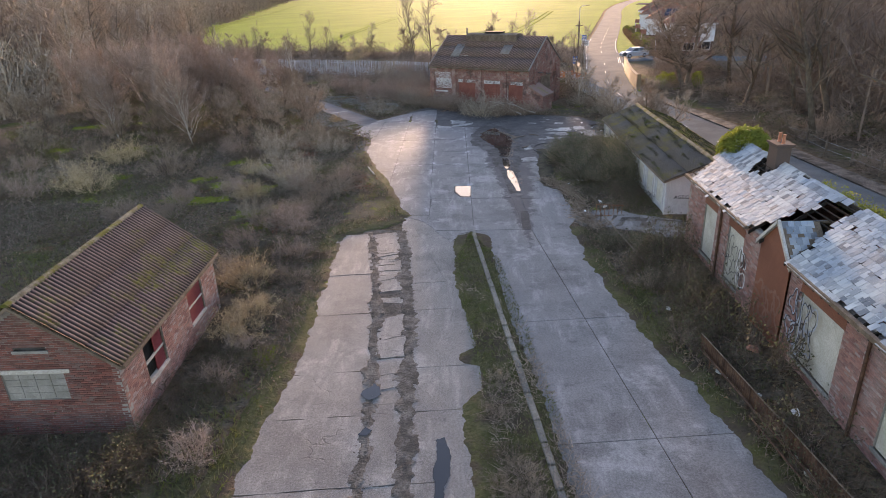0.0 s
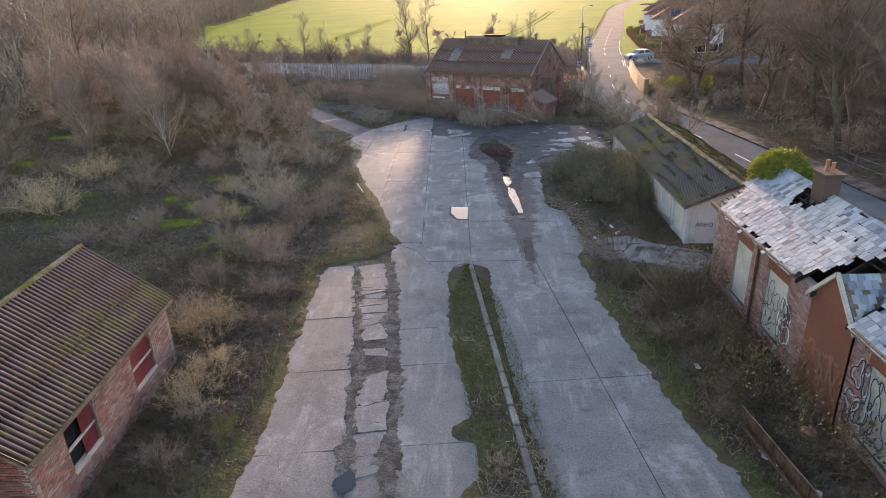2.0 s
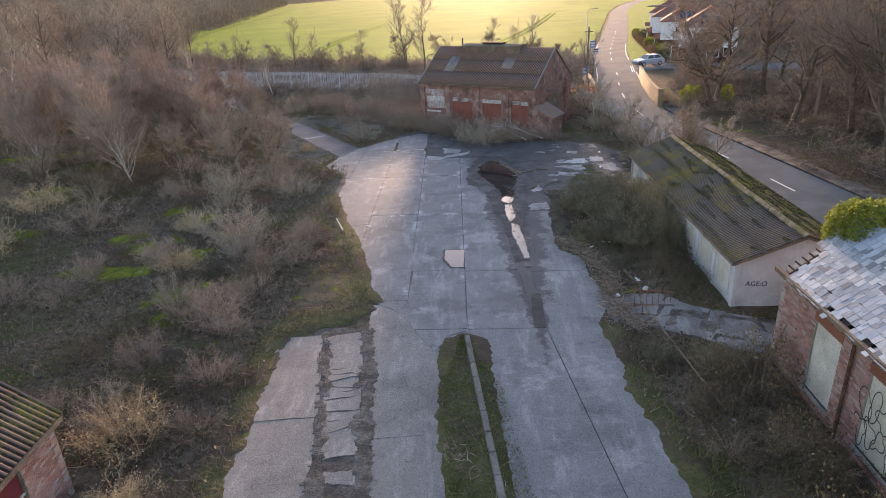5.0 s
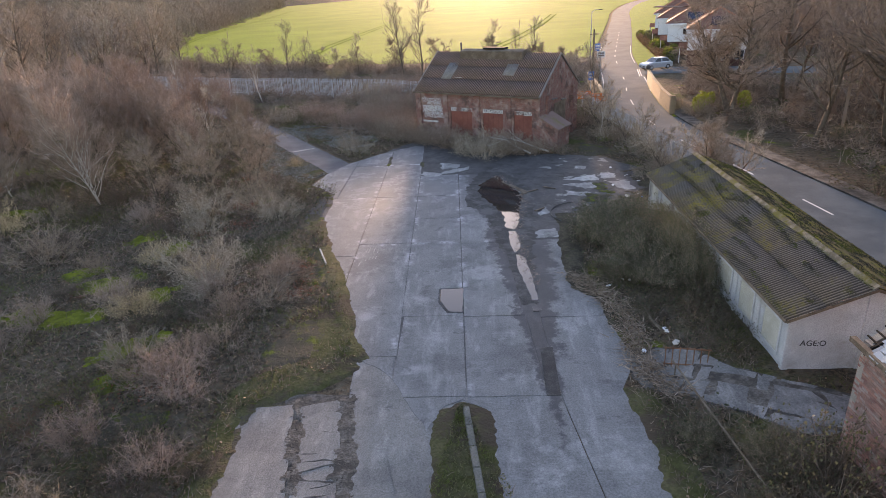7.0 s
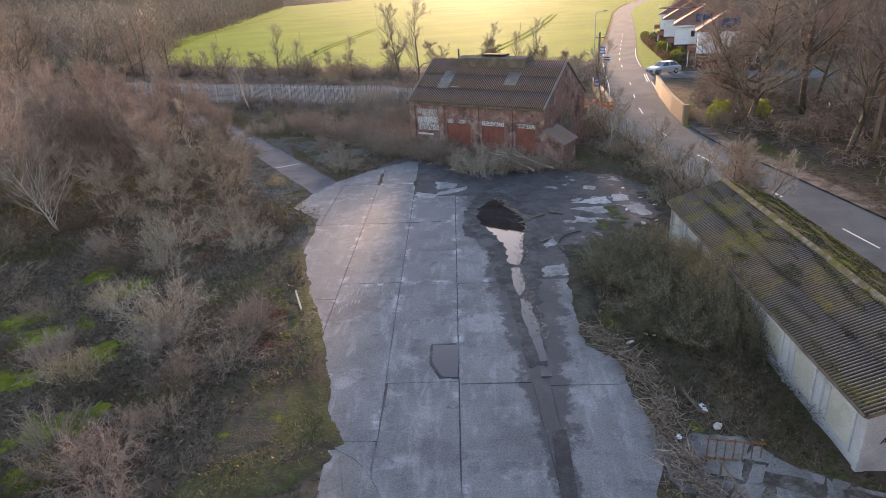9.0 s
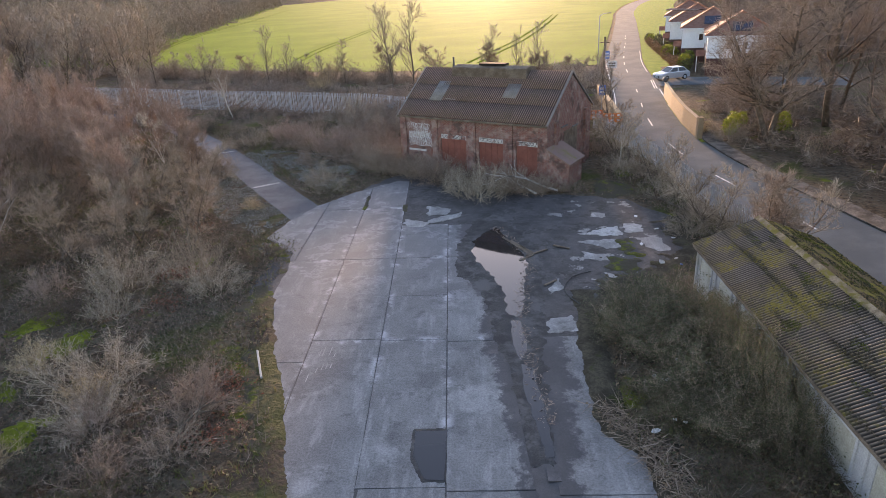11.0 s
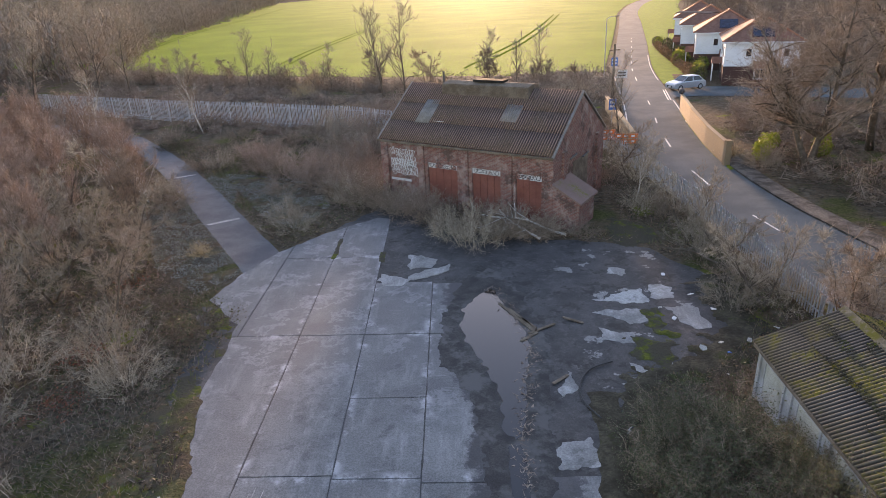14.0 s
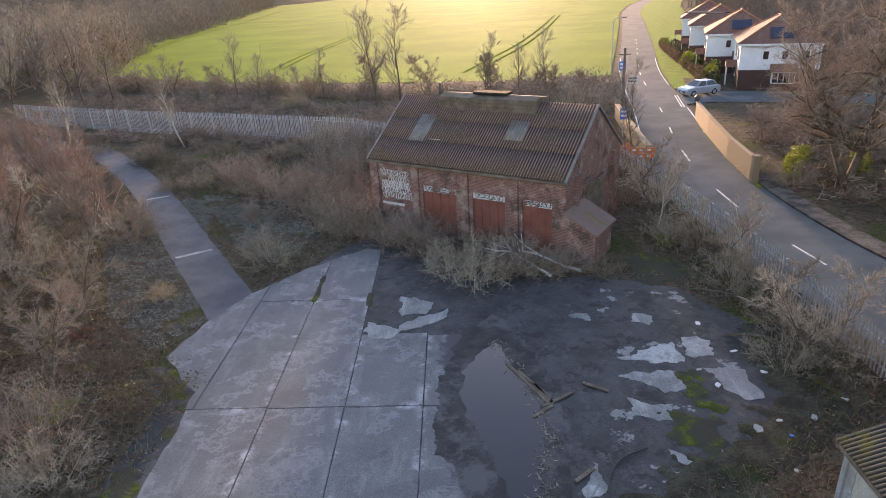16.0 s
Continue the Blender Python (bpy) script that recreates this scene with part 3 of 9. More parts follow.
def crust(outline, height=0.03, cell=0.08, rough=0.25, seed=0.0, soft=0.3, level=None, dip=0.0, scale=1.6):
    """A lumpy layer that swells up within the outline and runs out raggedly at its edge."""
    q = np.array(outline, float)
    d = np.roll(q, -1, 0) - q
    pad = rough + 0.1
    xs, ys = np.arange(q[:, 0].min() - pad, q[:, 0].max() + pad + cell, cell), np.arange(q[:, 1].min() - pad, q[:, 1].max() + pad + cell, cell)
    xx, yy = np.meshgrid(xs, ys)
    p = np.stack([xx.ravel(), yy.ravel()], 1)
    far = np.full(len(p), 1e9)
    odd = np.zeros(len(p), bool)
    for a, e in zip(q, d):
        t = np.clip(((p - a) @ e) / max(e @ e, 1e-9), 0, 1)
        far = np.minimum(far, np.hypot(*(p - a - t[:, None] * e).T))
        cross = (a[1] > p[:, 1]) != (a[1] + e[1] > p[:, 1])
        at = a[0] + e[0] * (p[:, 1] - a[1]) / (e[1] if abs(e[1]) > 1e-9 else 1e-9)
        odd ^= cross & (p[:, 0] < at)
    sd = np.where(odd, far, -far)
    use = sd > -pad
    n1, n2 = np.zeros(len(p)), np.zeros(len(p))
    for i in np.nonzero(use)[0]:
        x, y = p[i]
        n1[i] = noise.noise(Vector((x * scale, y * scale, seed))) + 0.5 * noise.noise(Vector((x * scale * 2.3, y * scale * 2.3, seed + 9))) + 0.25 * noise.noise(Vector((x * scale * 5, y * scale * 5, seed + 5)))
        n2[i] = noise.noise(Vector((x * 5.3, y * 5.3, seed + 3)))
    e = sd + rough * n1
    h = height * np.clip(e / soft, -1, 1) + np.minimum(e, 0) * 0.2 + 0.3 * height * n2 - dip * np.clip((e - 0.08) / 0.1, 0, 1)
    base = np.array([level(x, y) if u else 0.0 for (x, y), u in zip(p, use)]) if level else np.zeros(len(p))
    nx, ny = len(xs), len(ys)
    i, j = np.meshgrid(np.arange(nx - 1), np.arange(ny - 1))
    a = (j * nx + i).ravel()
    f = np.stack([a, a + 1, a + nx + 1, a + nx], 1)
    seen = use & (h > -0.05 - height)
    f = f[seen[f].any(1) & use[f].all(1)]
    keep, f = np.unique(f, return_inverse=True)
    return np.column_stack([p, base + h])[keep], f.reshape(-1, 4)


def spikes(p, q, r):
    """Thin tapering twig blades from p to q (arrays), each as wide as 2 r at its foot, turned at random."""
    d = q - p
    d /= np.linalg.norm(d, axis=1)[:, None] + 1e-9
    a = np.cross(d, np.random.default_rng(len(p)).normal(size=d.shape))
    a /= np.linalg.norm(a, axis=1)[:, None] + 1e-9
    r = np.broadcast_to(np.asarray(r, float), (len(p),))[:, None] * 1.15
    v = np.stack([p + a * r, p - a * r, q], 1).reshape(-1, 3)
    return v, np.arange(len(p) * 3).reshape(-1, 3)


def leaves(p, size, rng, flat=0.4):
    """Small folded leaves, two triangles each, at the points p."""
    n = len(p)
    d = rng.normal(size=(n, 3))
    d[:, 2] *= flat
    d /= np.linalg.norm(d, axis=1)[:, None]
    s = rng.normal(size=(n, 3))
    s -= d * np.sum(s * d, 1)[:, None]
    s /= np.linalg.norm(s, axis=1)[:, None]
    l = (size * rng.uniform(0.6, 1.3, n))[:, None]
    nrm = np.cross(d, s)
    v = np.stack([p, p + d * l * 0.5 + s * l * 0.3 + nrm * l * 0.1, p + d * l, p + d * l * 0.5 - s * l * 0.3 + nrm * l * 0.1], 1).reshape(-1, 3)
    k = np.arange(n)[:, None] * 4
    return v, np.concatenate([k + [[0, 1, 2]], k + [[0, 2, 3]]], 1).reshape(-1, 3)


# ---------------------------------------------------------------- the plan


def along(pts, step=2.0):
    """A smooth line through the points, cut into steps."""
    out = []
    p = [pts[0]] + list(pts) + [pts[-1]]
    for i in range(1, len(p) - 2):
        a, b, c, d = (Vector((*q, 0)) for q in p[i - 1:i + 3])
        n = max(2, int((c - b).length / step))
        for j in range(n):
            t = j / n
            q = 0.5 * (2 * b + (c - a) * t + (2 * a - 5 * b + 4 * c - d) * t * t + (3 * b - a - 3 * c + d) * t ** 3)
            out.append((q.x, q.y))
    out.append(tuple(pts[-1]))
    return out


def offset(line, d):
    """The line moved to its right by d."""
    out = []
    for i, p in enumerate(line):
        a, b = Vector(line[max(i - 1, 0)]), Vector(line[min(i + 1, len(line) - 1)])
        t = (b - a).normalized()
        out.append((p[0] + t.y * d, p[1] - t.x * d))
    return out


ROAD = along([(25.5, -30), (24.0, -5), (22.4, 18), (21.0, 30), (19.8, 42), (18.9, 50), (17.9, 57.5), (17.1, 62.5), (16.7, 68), (16.9, 75), (18.1, 84), (20.2, 95), (24.3, 119), (28.9, 139), (33.5, 158), (44.5, 205), (58, 262), (80, 330), (120, 420)], 2.5)
ROAD_EDGES = offset(ROAD, -2.75), offset(ROAD, 2.75)
ROAD_POLY = ROAD_EDGES[1] + ROAD_EDGES[0][::-1]
PATH_LINE = along([(-8.3, 57.2), (-10.8, 61.0), (-13.2, 64.6), (-17.4, 71), (-22, 77.6), (-27.5, 84.5), (-33, 90.2), (-44, 97)], 1.5)
PATH_POLY = offset(PATH_LINE, 1.15) + offset(PATH_LINE, -1.15)[::-1]
SIDE_ROAD = along([(22.0, 101.0), (26.5, 101.8), (33, 100.0), (44, 96)], 2.0)
SIDE_POLY = offset(SIDE_ROAD, 3.0) + offset(SIDE_ROAD, -3.2)[::-1]
UPPER = [(-3.35, 32.2), (-2.2, 31.2), (-1.2, 29.2), (-0.8, 28.4), (-0.5, 29.3), (0.25, 29.85), (1.0, 29.2), (1.3, 28.6), (2.6, 29.6), (5.2, 30.0), (6.05, 32.0), (5.8, 33.9), (5.75, 36.2), (4.8, 38), (5.0, 42.4), (5.25, 45), (5.15, 48.2), (4.2, 52), (2.6, 56), (1.2, 58.0),
         (0.2, 60.3), (-1.2, 63.2), (-3.8, 64.2), (-6.5, 61.8), (-8.4, 59.3), (-9.5, 56.7), (-10.1, 54.2), (-8.1, 51.8), (-7.9, 50.4), (-7.75, 47), (-6.6, 43), (-5.4, 39.9), (-4.2, 35.5)]
APRON = [(-5, 57.5), (-6, 62.5), (-3.6, 66.4), (0, 63.8), (3.2, 60.6), (7, 59.8), (10.4, 58.6), (12.3, 55.0), (11.8, 50.2), (9.6, 48.2), (7.3, 47.4), (6.0, 44), (5.3, 38.2), (2.6, 36), (0, 44)]
LOWER = [(-6.3, -14), (-6.2, 11.4), (-5.9, 17), (-6.05, 20.3), (-6.3, 25.2), (-6.5, 29.5), (-5.4, 30.5), (-3.9, 31.3), (-3.3, 32.3), (5.4, 30.4), (5.6, 25), (6.1, 20.6), (6.9, 17), (7.2, 15), (7.8, 11.4), (10.4, -14)]
TRACK = [(5.6, 32.6), (5.9, 30.3), (7.05, 29.7), (8.4, 28.4), (9.1, 27.5), (9.9, 27.25), (12.0, 27.6), (11.8, 28.9), (10.0, 29.8), (8.9, 30.5), (8.0, 32.0), (7.0, 32.6)]
GRID = 0.75
GX = np.concatenate([np.array([-2500, -1500, -900, -500, -300, -200, -140, -100, -80.0]), np.arange(-66, 36.01, GRID), np.array([42, 52, 70, 100, 160, 300, 600, 1200, 2500.0])])
GY = np.concatenate([np.array([-1500, -600, -250, -100, -50.0]), np.arange(-20, 118.01, GRID), np.array([126, 140, 165, 200, 260, 350, 500, 800, 1500, 2800.0])])


def bank(x, y):
    """The rough ground rises a little towards the brick building and the shed."""
    return 0.42 * smooth01(x, 6.4, 9.6) * (1 - smooth01(y, 46.5, 50.0)) * (1 - smooth01(x, 13.5, 16.0))


HARD = [np.array(poly) for poly in (LOWER, UPPER, APRON, ROAD_POLY, PATH_POLY, SIDE_POLY)]
HARD_BOX = [(q.min(0) - 2.5, q.max(0) + 2.5) for q in HARD]


def from_hard(x, y):
    """Metres from the nearest paved area; 0 within it."""
    best = 9.0
    p = np.array((x, y))
    for q, (lo, hi) in zip(HARD, HARD_BOX):
        if (p < lo).any() or (p > hi).any():
            continue
        if inside([tuple(k) for k in q], x, y):
            return 0.0
        a, d = q, np.roll(q, -1, 0) - q
        t = np.clip(((p - a) * d).sum(1) / np.maximum((d * d).sum(1), 1e-9), 0, 1)
        best = min(best, float(np.sqrt((((a + d * t[:, None]) - p) ** 2).sum(1)).min()))
    return best


def ground_height(x, y):
    away = from_hard(x, y)
    if away < 0.8:
        return -0.035
    if x < -66 or x > 36 or y > 118 or y < -20:
        return 0.0
    lump = 0.09 * noise.noise(Vector((x * 0.35, y * 0.35, 2.0))) + 0.06 * noise.noise(Vector((x * 1.1, y * 1.1, 7.0)))
    return -0.035 + (0.1 + lump + bank(x, y)) * smooth01(away, 0.75, 2.2)


GZ = np.array([[ground_height(float(x), float(y)) for x in GX] for y in GY])
AWAY = np.array([[from_hard(float(x), float(y)) for x in GX] for y in GY])


def gz(x, y):
    """The ground's height."""
    i = int(min(max(np.searchsorted(GX, x) - 1, 0), len(GX) - 2))
    j = int(min(max(np.searchsorted(GY, y) - 1, 0), len(GY) - 2))
    u, v = (x - GX[i]) / (GX[i + 1] - GX[i]), (y - GY[j]) / (GY[j + 1] - GY[j])
    return float((GZ[j, i] * (1 - u) + GZ[j, i + 1] * u) * (1 - v) + (GZ[j + 1, i] * (1 - u) + GZ[j + 1, i + 1] * u) * v)


def build_ground():
    nx, ny = len(GX), len(GY)
    xx, yy = np.meshgrid(GX, GY)
    verts = np.stack([xx.ravel(), yy.ravel(), GZ.ravel()], 1)
    i, j = np.meshgrid(np.arange(nx - 1), np.arange(ny - 1))
    a = (j * nx + i).ravel()
    faces = np.stack([a, a + 1, a + nx + 1, a + nx], 1)
    me = mesh_np("ground", verts, faces, MAT["ground"])
    me.shade_smooth()
    tagged(new("ground", me), "overgrown scrubland of brown soil, leaf litter and moss", "ground", kind="structure")


def drape(outline, lift=0.02):
    """A thin cover lying on the ground within the outline."""
    geo = Geo()
    if area(outline) < 0:
        outline = outline[::-1]
    xs, ys = [p[0] for p in outline], [p[1] for p in outline]
    gx = [g for g in GX if min(xs) - 1.5 * GRID < g < max(xs) + 1.5 * GRID]
    gy = [g for g in GY if min(ys) - 1.5 * GRID < g < max(ys) + 1.5 * GRID]
    for x0, x1 in zip(gx, gx[1:]):
        strip = clip(outline, [(x0, min(ys) - 1), (x1, min(ys) - 1), (x1, max(ys) + 1), (x0, max(ys) + 1)])
        if not strip:
            continue
        for y0, y1 in zip(gy, gy[1:]):
            q = clip(strip, [(x0, y0), (x1, y0), (x1, y1), (x0, y1)])
            if len(q) >= 3 and area(q) > 1e-4:
                geo.poly([(x, y, gz(x, y) + lift) for x, y in q])
    return geo


def plate(name, outline, parent, mat, z=0.0, depth=0.12):
    """One cast plate with the given outline."""
    if len(outline) < 3:
        return None
    if area(outline) < 0:
        outline = outline[::-1]
    if area(outline) < 0.05:
        return None
    g = Geo()
    g.slab([(x, y, z) for x, y in outline], depth)
    return part(name, g, mat, parent)


def grow(quad, d):
    """A quad drawn in by d on each side."""
    cx, cy = sum(p[0] for p in quad) / 4, sum(p[1] for p in quad) / 4
    out = []
    for x, y in quad:
        out.append((x - math.copysign(d, x - cx), y - math.copysign(d, y - cy)))
    return out


def build_yard():
    """Cast bays between three long joints that lean a little west, with cross joints that differ from bay to bay."""
    yard = thing("pavement_upper", "cracked grey concrete yard of large cast bays, damp along a gully", "yard", kind="structure")
    outline = ragged(UPPER, 0.3, 0.13, 3.0, 1.3)
    rnd = random.Random(5)
    g = Geo()
    g.slab([(x, y, -0.029) for x, y in (outline if area(outline) > 0 else outline[::-1])], 0.02)
    part("joint_fill", g, "silt", yard, "black grit in the joints")

    def a(y):
        return -5.12 - 0.012 * (y - 43)

    def b(y):
        return -2.44 - 0.026 * (y - 43)

    def c(y):
        return 0.09 - 0.02 * (y - 43)

    def z(y):
        return -7.75

    def d(y):
        return 2.66 - 0.052 * (y - 35)

    def e(y):
        return 3.22 - 0.022 * (y - 35)
    west, east = (lambda y: -13.0), (lambda y: 9.0)
    cells = [(west, a, 38.0, 41.63, 0), (west, a, 41.63, 50.88, 0), (west, z, 50.88, 66, 0), (z, a, 50.88, 58.5, 0), (z, a, 58.5, 66, 0),
             (a, lambda y: b(y) + 0.04 * (y < 35), 32.45, 43.13, 0), (a, b, 43.13, 50.83, 0), (a, b, 50.83, 58.45, 0), (a, b, 58.45, 66, 0), (west, a, 32.45, 38.0, 0),
             (b, c, 30.0, 35.35, 1), (b, c, 35.35, 43.0, 0), (b, c, 43.0, 46.7, 0), (b, c, 46.7, 50.8, 0), (b, c, 50.8, 55.4, 0),
             (c, d, 27.6, 29.95, 0), (c, d, 29.95, 35.2, 0), (c, d, 35.2, 42.8, 0), (c, lambda y: 3.0, 42.8, 50.75, 0), (c, lambda y: 3.0, 50.75, 55.2, 0), (b, c, 27.6, 30.0, 1),
             (e, east, 27.6, 29.95, 0), (e, east, 29.95, 35.0, 0), (e, east, 35.0, 43.0, 0), (west, lambda y: -2.16, 27.6, 32.45, 0), (d, e, 27.6, 35.1, 2)]
    for left, right, y0, y1, how in cells:
        lx = (lambda y: -2.14) if how == 1 else left
        quad = [(lx(y0), y0), (right(y0), y0), (right(y1), y1), (lx(y1), y1)]
        q = clip(outline if area(outline) > 0 else outline[::-1], grow(quad, 0.022))
        if len(q) < 3:
            continue
        q = ragged(q, 0.2, 0.02, rnd.uniform(0, 30), 2.6)
        plate("slab", q, yard, "concrete", rnd.uniform(-0.01, 0.004) - (0.012 if how == 2 else 0.0))


def build_lanes():
    """The two lanes before the yard, either side of the island; the west one broken along two ruts."""
    lanes = thing("pavement_lower", "long concrete lanes with broken plates, ruts and moss at the edges", "pavement", kind="structure")
    rnd = random.Random(9)

    def line(x11, x30):
        return lambda y: x11 + (x30 - x11) * (y - 11.4) / 18.6

    def strip(left, right, cuts, rough, mat="concrete_low", step=0.35, jag=0.0):
        tilt = [rnd.uniform(-jag, jag) * (c > 15) for c in cuts]
        for i, (a, b) in enumerate(zip(cuts, cuts[1:])):
            if jag and a > 20 and rnd.random() < 0.12:
                continue
            quad = []
            for f, y, lift in ((left, a, -tilt[i]), (right, a, tilt[i]), (right, b, tilt[i + 1]), (left, b, -tilt[i + 1])):
                x = f(y)
                quad.append((x, y + 0.09 * (x - 1.9) + lift))
            quad = grow(quad, 0.014)
            if area(quad) < 0.1:
                continue
            q = ragged(quad, step, rough, rnd.uniform(0, 50), 1.6) if rough else quad
            plate("slab", q, lanes, mat, rnd.uniform(-0.02 if jag else -0.014, 0.012 if jag else 0.0))

    RUT_Y = (-14, 14.0, 16.6, 18.5, 20.1, 23.8, 29.2, 31.0)
    def rut_w(y):
        return float(np.interp(y, RUT_Y, (-1.5, -3.01, -3.21, -3.38, -3.55, -3.97, -4.88, -5.2)))

    def rut_e(y):
        return float(np.interp(y, RUT_Y, (-0.6, -1.87, -2.01, -2.11, -2.22, -2.67, -3.31, -3.5)))
    cw = [-14, -10, -6, -2, 1.8, 5.6, 9.6, 12.2, 15.2, 17.6, 21.7, 25.4, 28.4]
    strip(line(-6.6, -6.9), lambda y: rut_w(y) - 0.03, cw[:-1] + [30.4], 0.05)
    cb = cw[:9]
    while cb[-1] < 30.0:
        cb.append(cb[-1] + rnd.choice((0.5, 0.8, 1.2) if cb[-1] < 24 else (0.3, 0.45, 0.7, 1.0)))
    strip(lambda y: rut_w(y) + 0.1, lambda y: rut_e(y) - 0.13, cb, 0.09, step=0.14, jag=0.2)
    # the plates next to the island, cut by a slanting joint at the far end
    lw = lambda y: rut_e(y) + 0.05
    cc = cw[:11]
    strip(lw, lambda y: 0.75 - 0.06 * (y - 11.4), cc + [24.2], 0.035)
    plate("slab", [(-2.53, 23.8), (-0.98, 23.93), (-3.27, 32.15), (-3.2, 29.4)], lanes, "concrete_low", -0.004)
    plate("slab", [(-0.955, 23.95), (-0.7, 28.3), (-1.15, 29.1), (-2.12, 31.15), (-3.245, 32.17)], lanes, "concrete_low", -0.01)
    cr = [-14, -7, -0.2, 6.6, 13.3, 20.25, 29.9]
    strip(line(2.3, 0.9), line(5.5, 3.3), cr, 0.0, "concrete")
    strip(line(5.503, 3.303), line(7.8, 5.3), cr, 0.0, "concrete")
    rng = np.random.default_rng(3)
    n = 1100
    t = rng.uniform(0, 1, n) ** 0.8
    yy = -10 + 40.5 * t
    which = rng.random(n) < 0.5
    xx = np.where(which, [rut_w(q) for q in yy], [rut_e(q) for q in yy]) + rng.normal(size=n) * 0.09
    s = rng.uniform(0.02, 0.07, n)[:, None]
    c = np.stack([xx, yy, np.full(n, -0.012)], 1)
    corner = np.array([[1, 0, 0], [0, 1, 0], [-1, 0, 0], [0, -1, 0], [0, 0, 0.7]])
    v = (c[:, None] + corner[None] * s[:, None] * rng.uniform(0.6, 1.4, (n, 5, 1))).reshape(-1, 3)
    k5 = np.arange(n)[:, None] * 5
    f = np.concatenate([k5 + [[0, 1, 4]], k5 + [[1, 2, 4]], k5 + [[2, 3, 4]], k5 + [[3, 0, 4]]], 1).reshape(-1, 3)
    tagged(new("rubble_stones", mesh_np("rubble_stones", v, f, MAT["rubble"])), "small broken concrete stones along the ruts", "rubble", kind="stuff")
    g = Geo()
    g.slab([(x, y, -0.021) for x, y in ((-3.5, 30.6), (-2.6, 23.5), (-0.6, 23.5), (-0.4, 28.2), (0.3, 29.3), (1.4, 28.2), (3.4, 29.0), (3.4, 30.8), (-1.0, 30.8), (-2.4, 32.6), (-3.6, 33.4))], 0.01)
    part("sub_base", g, "concrete_low", lanes)
    solid("rut_fill", drape(ragged([(-3.6, -14), (-1.0, -14), (-1.4, 11.4), (-2.0, 20.0), (-2.9, 30.2), (-5.6, 30.4), (-3.9, 20.0), (-3.3, 11.4)], 0.5, 0.1, 4.0), 0.012), "rubble", "crumbled dirt and grit between concrete plates", "rubble", kind="stuff")
    for k, (mid, w0, w1) in enumerate(((rut_w, 0.18, 0.2), (rut_e, 0.24, 0.26))):
        edge = lambda y, side: (mid(y) + side * max(0.02, w0 + w1 * 1.4 * noise.noise(Vector((y * 0.8, side * 7.0, k * 5.0)))), y)
        ys = [5 + 0.5 * q for q in range(51)]
        v, f = crust([edge(y, 1) for y in ys] + [edge(y, -1) for y in ys[::-1]], 0.012, 0.055, 0.2, 3.0 + k, 0.07, dip=0.004, scale=3.0)
        me = mesh_np("rut", v, f, MAT["rut"])
        tagged(new("rut", me), "ragged rut of crumbled concrete and grit in the lane", "rut", "lane ruts", "stuff")


def build_island():
    tip = [(0.26 + 0.92 * math.cos(q * math.pi / 8), 28.7 + 0.95 * math.sin(q * math.pi / 8)) for q in range(9)]
    west = [(-0.6, 27.4), (-0.56, 25.6), (-0.48, 23.7), (-0.2, 21.6), (0.1, 20.0), (0.3, 18.6), (-0.3, 18.1), (-0.25, 17.7), (0.4, 17.3), (0.7, 16.4), (0.3, 15.8), (-0.15, 15.2), (-0.1, 14.0), (0.05, 12.6), (0.3, 9.0), (0.7, 5.0)]
    east = [(2.95, 5.0), (2.6, 12.0), (2.42, 14.3), (2.12, 17.2), (1.65, 20.25), (1.35, 24.0), (1.13, 28.0)]
    v, f = crust(tip + west + east, 0.075, 0.07, 0.13, 8.0, 0.3, scale=2.2)
    me = mesh_np("traffic_island", v, f, MAT["turf"])
    me.shade_smooth()
    tagged(new("traffic_island", me), "long narrow island of moss and brown weeds between two concrete lanes", "island", kind="structure")
    kerb = thing("kerb", "row of worn concrete kerb stones along the mossy island", "kerb", kind="structure")
    a, b = Vector((4.9, -12.0)), Vector((0.3, 29.5))
    ln = (b - a).length
    d = (b - a).normalized()
    rnd = random.Random(2)
    s = 0.0
    while s < ln - 0.5:
        size = rnd.choice((0.9, 0.95, 1.4))
        p, q = a + d * s, a + d * (s + size - 0.03)
        w = Vector((d.y, -d.x)) * 0.105
        g = Geo()
        j = rnd.uniform(-0.03, 0.03)
        g.slab([(p.x - w.x, p.y - w.y, 0.13 + j), (p.x + w.x, p.y + w.y, 0.13 + j), (q.x + w.x, q.y + w.y, 0.13 - j), (q.x - w.x, q.y - w.y, 0.13 - j)], 0.25)
        if rnd.random() > 0.08:
            bevelled(part("kerb_stone", g, "kerb", kerb), 0.025)
        s += size


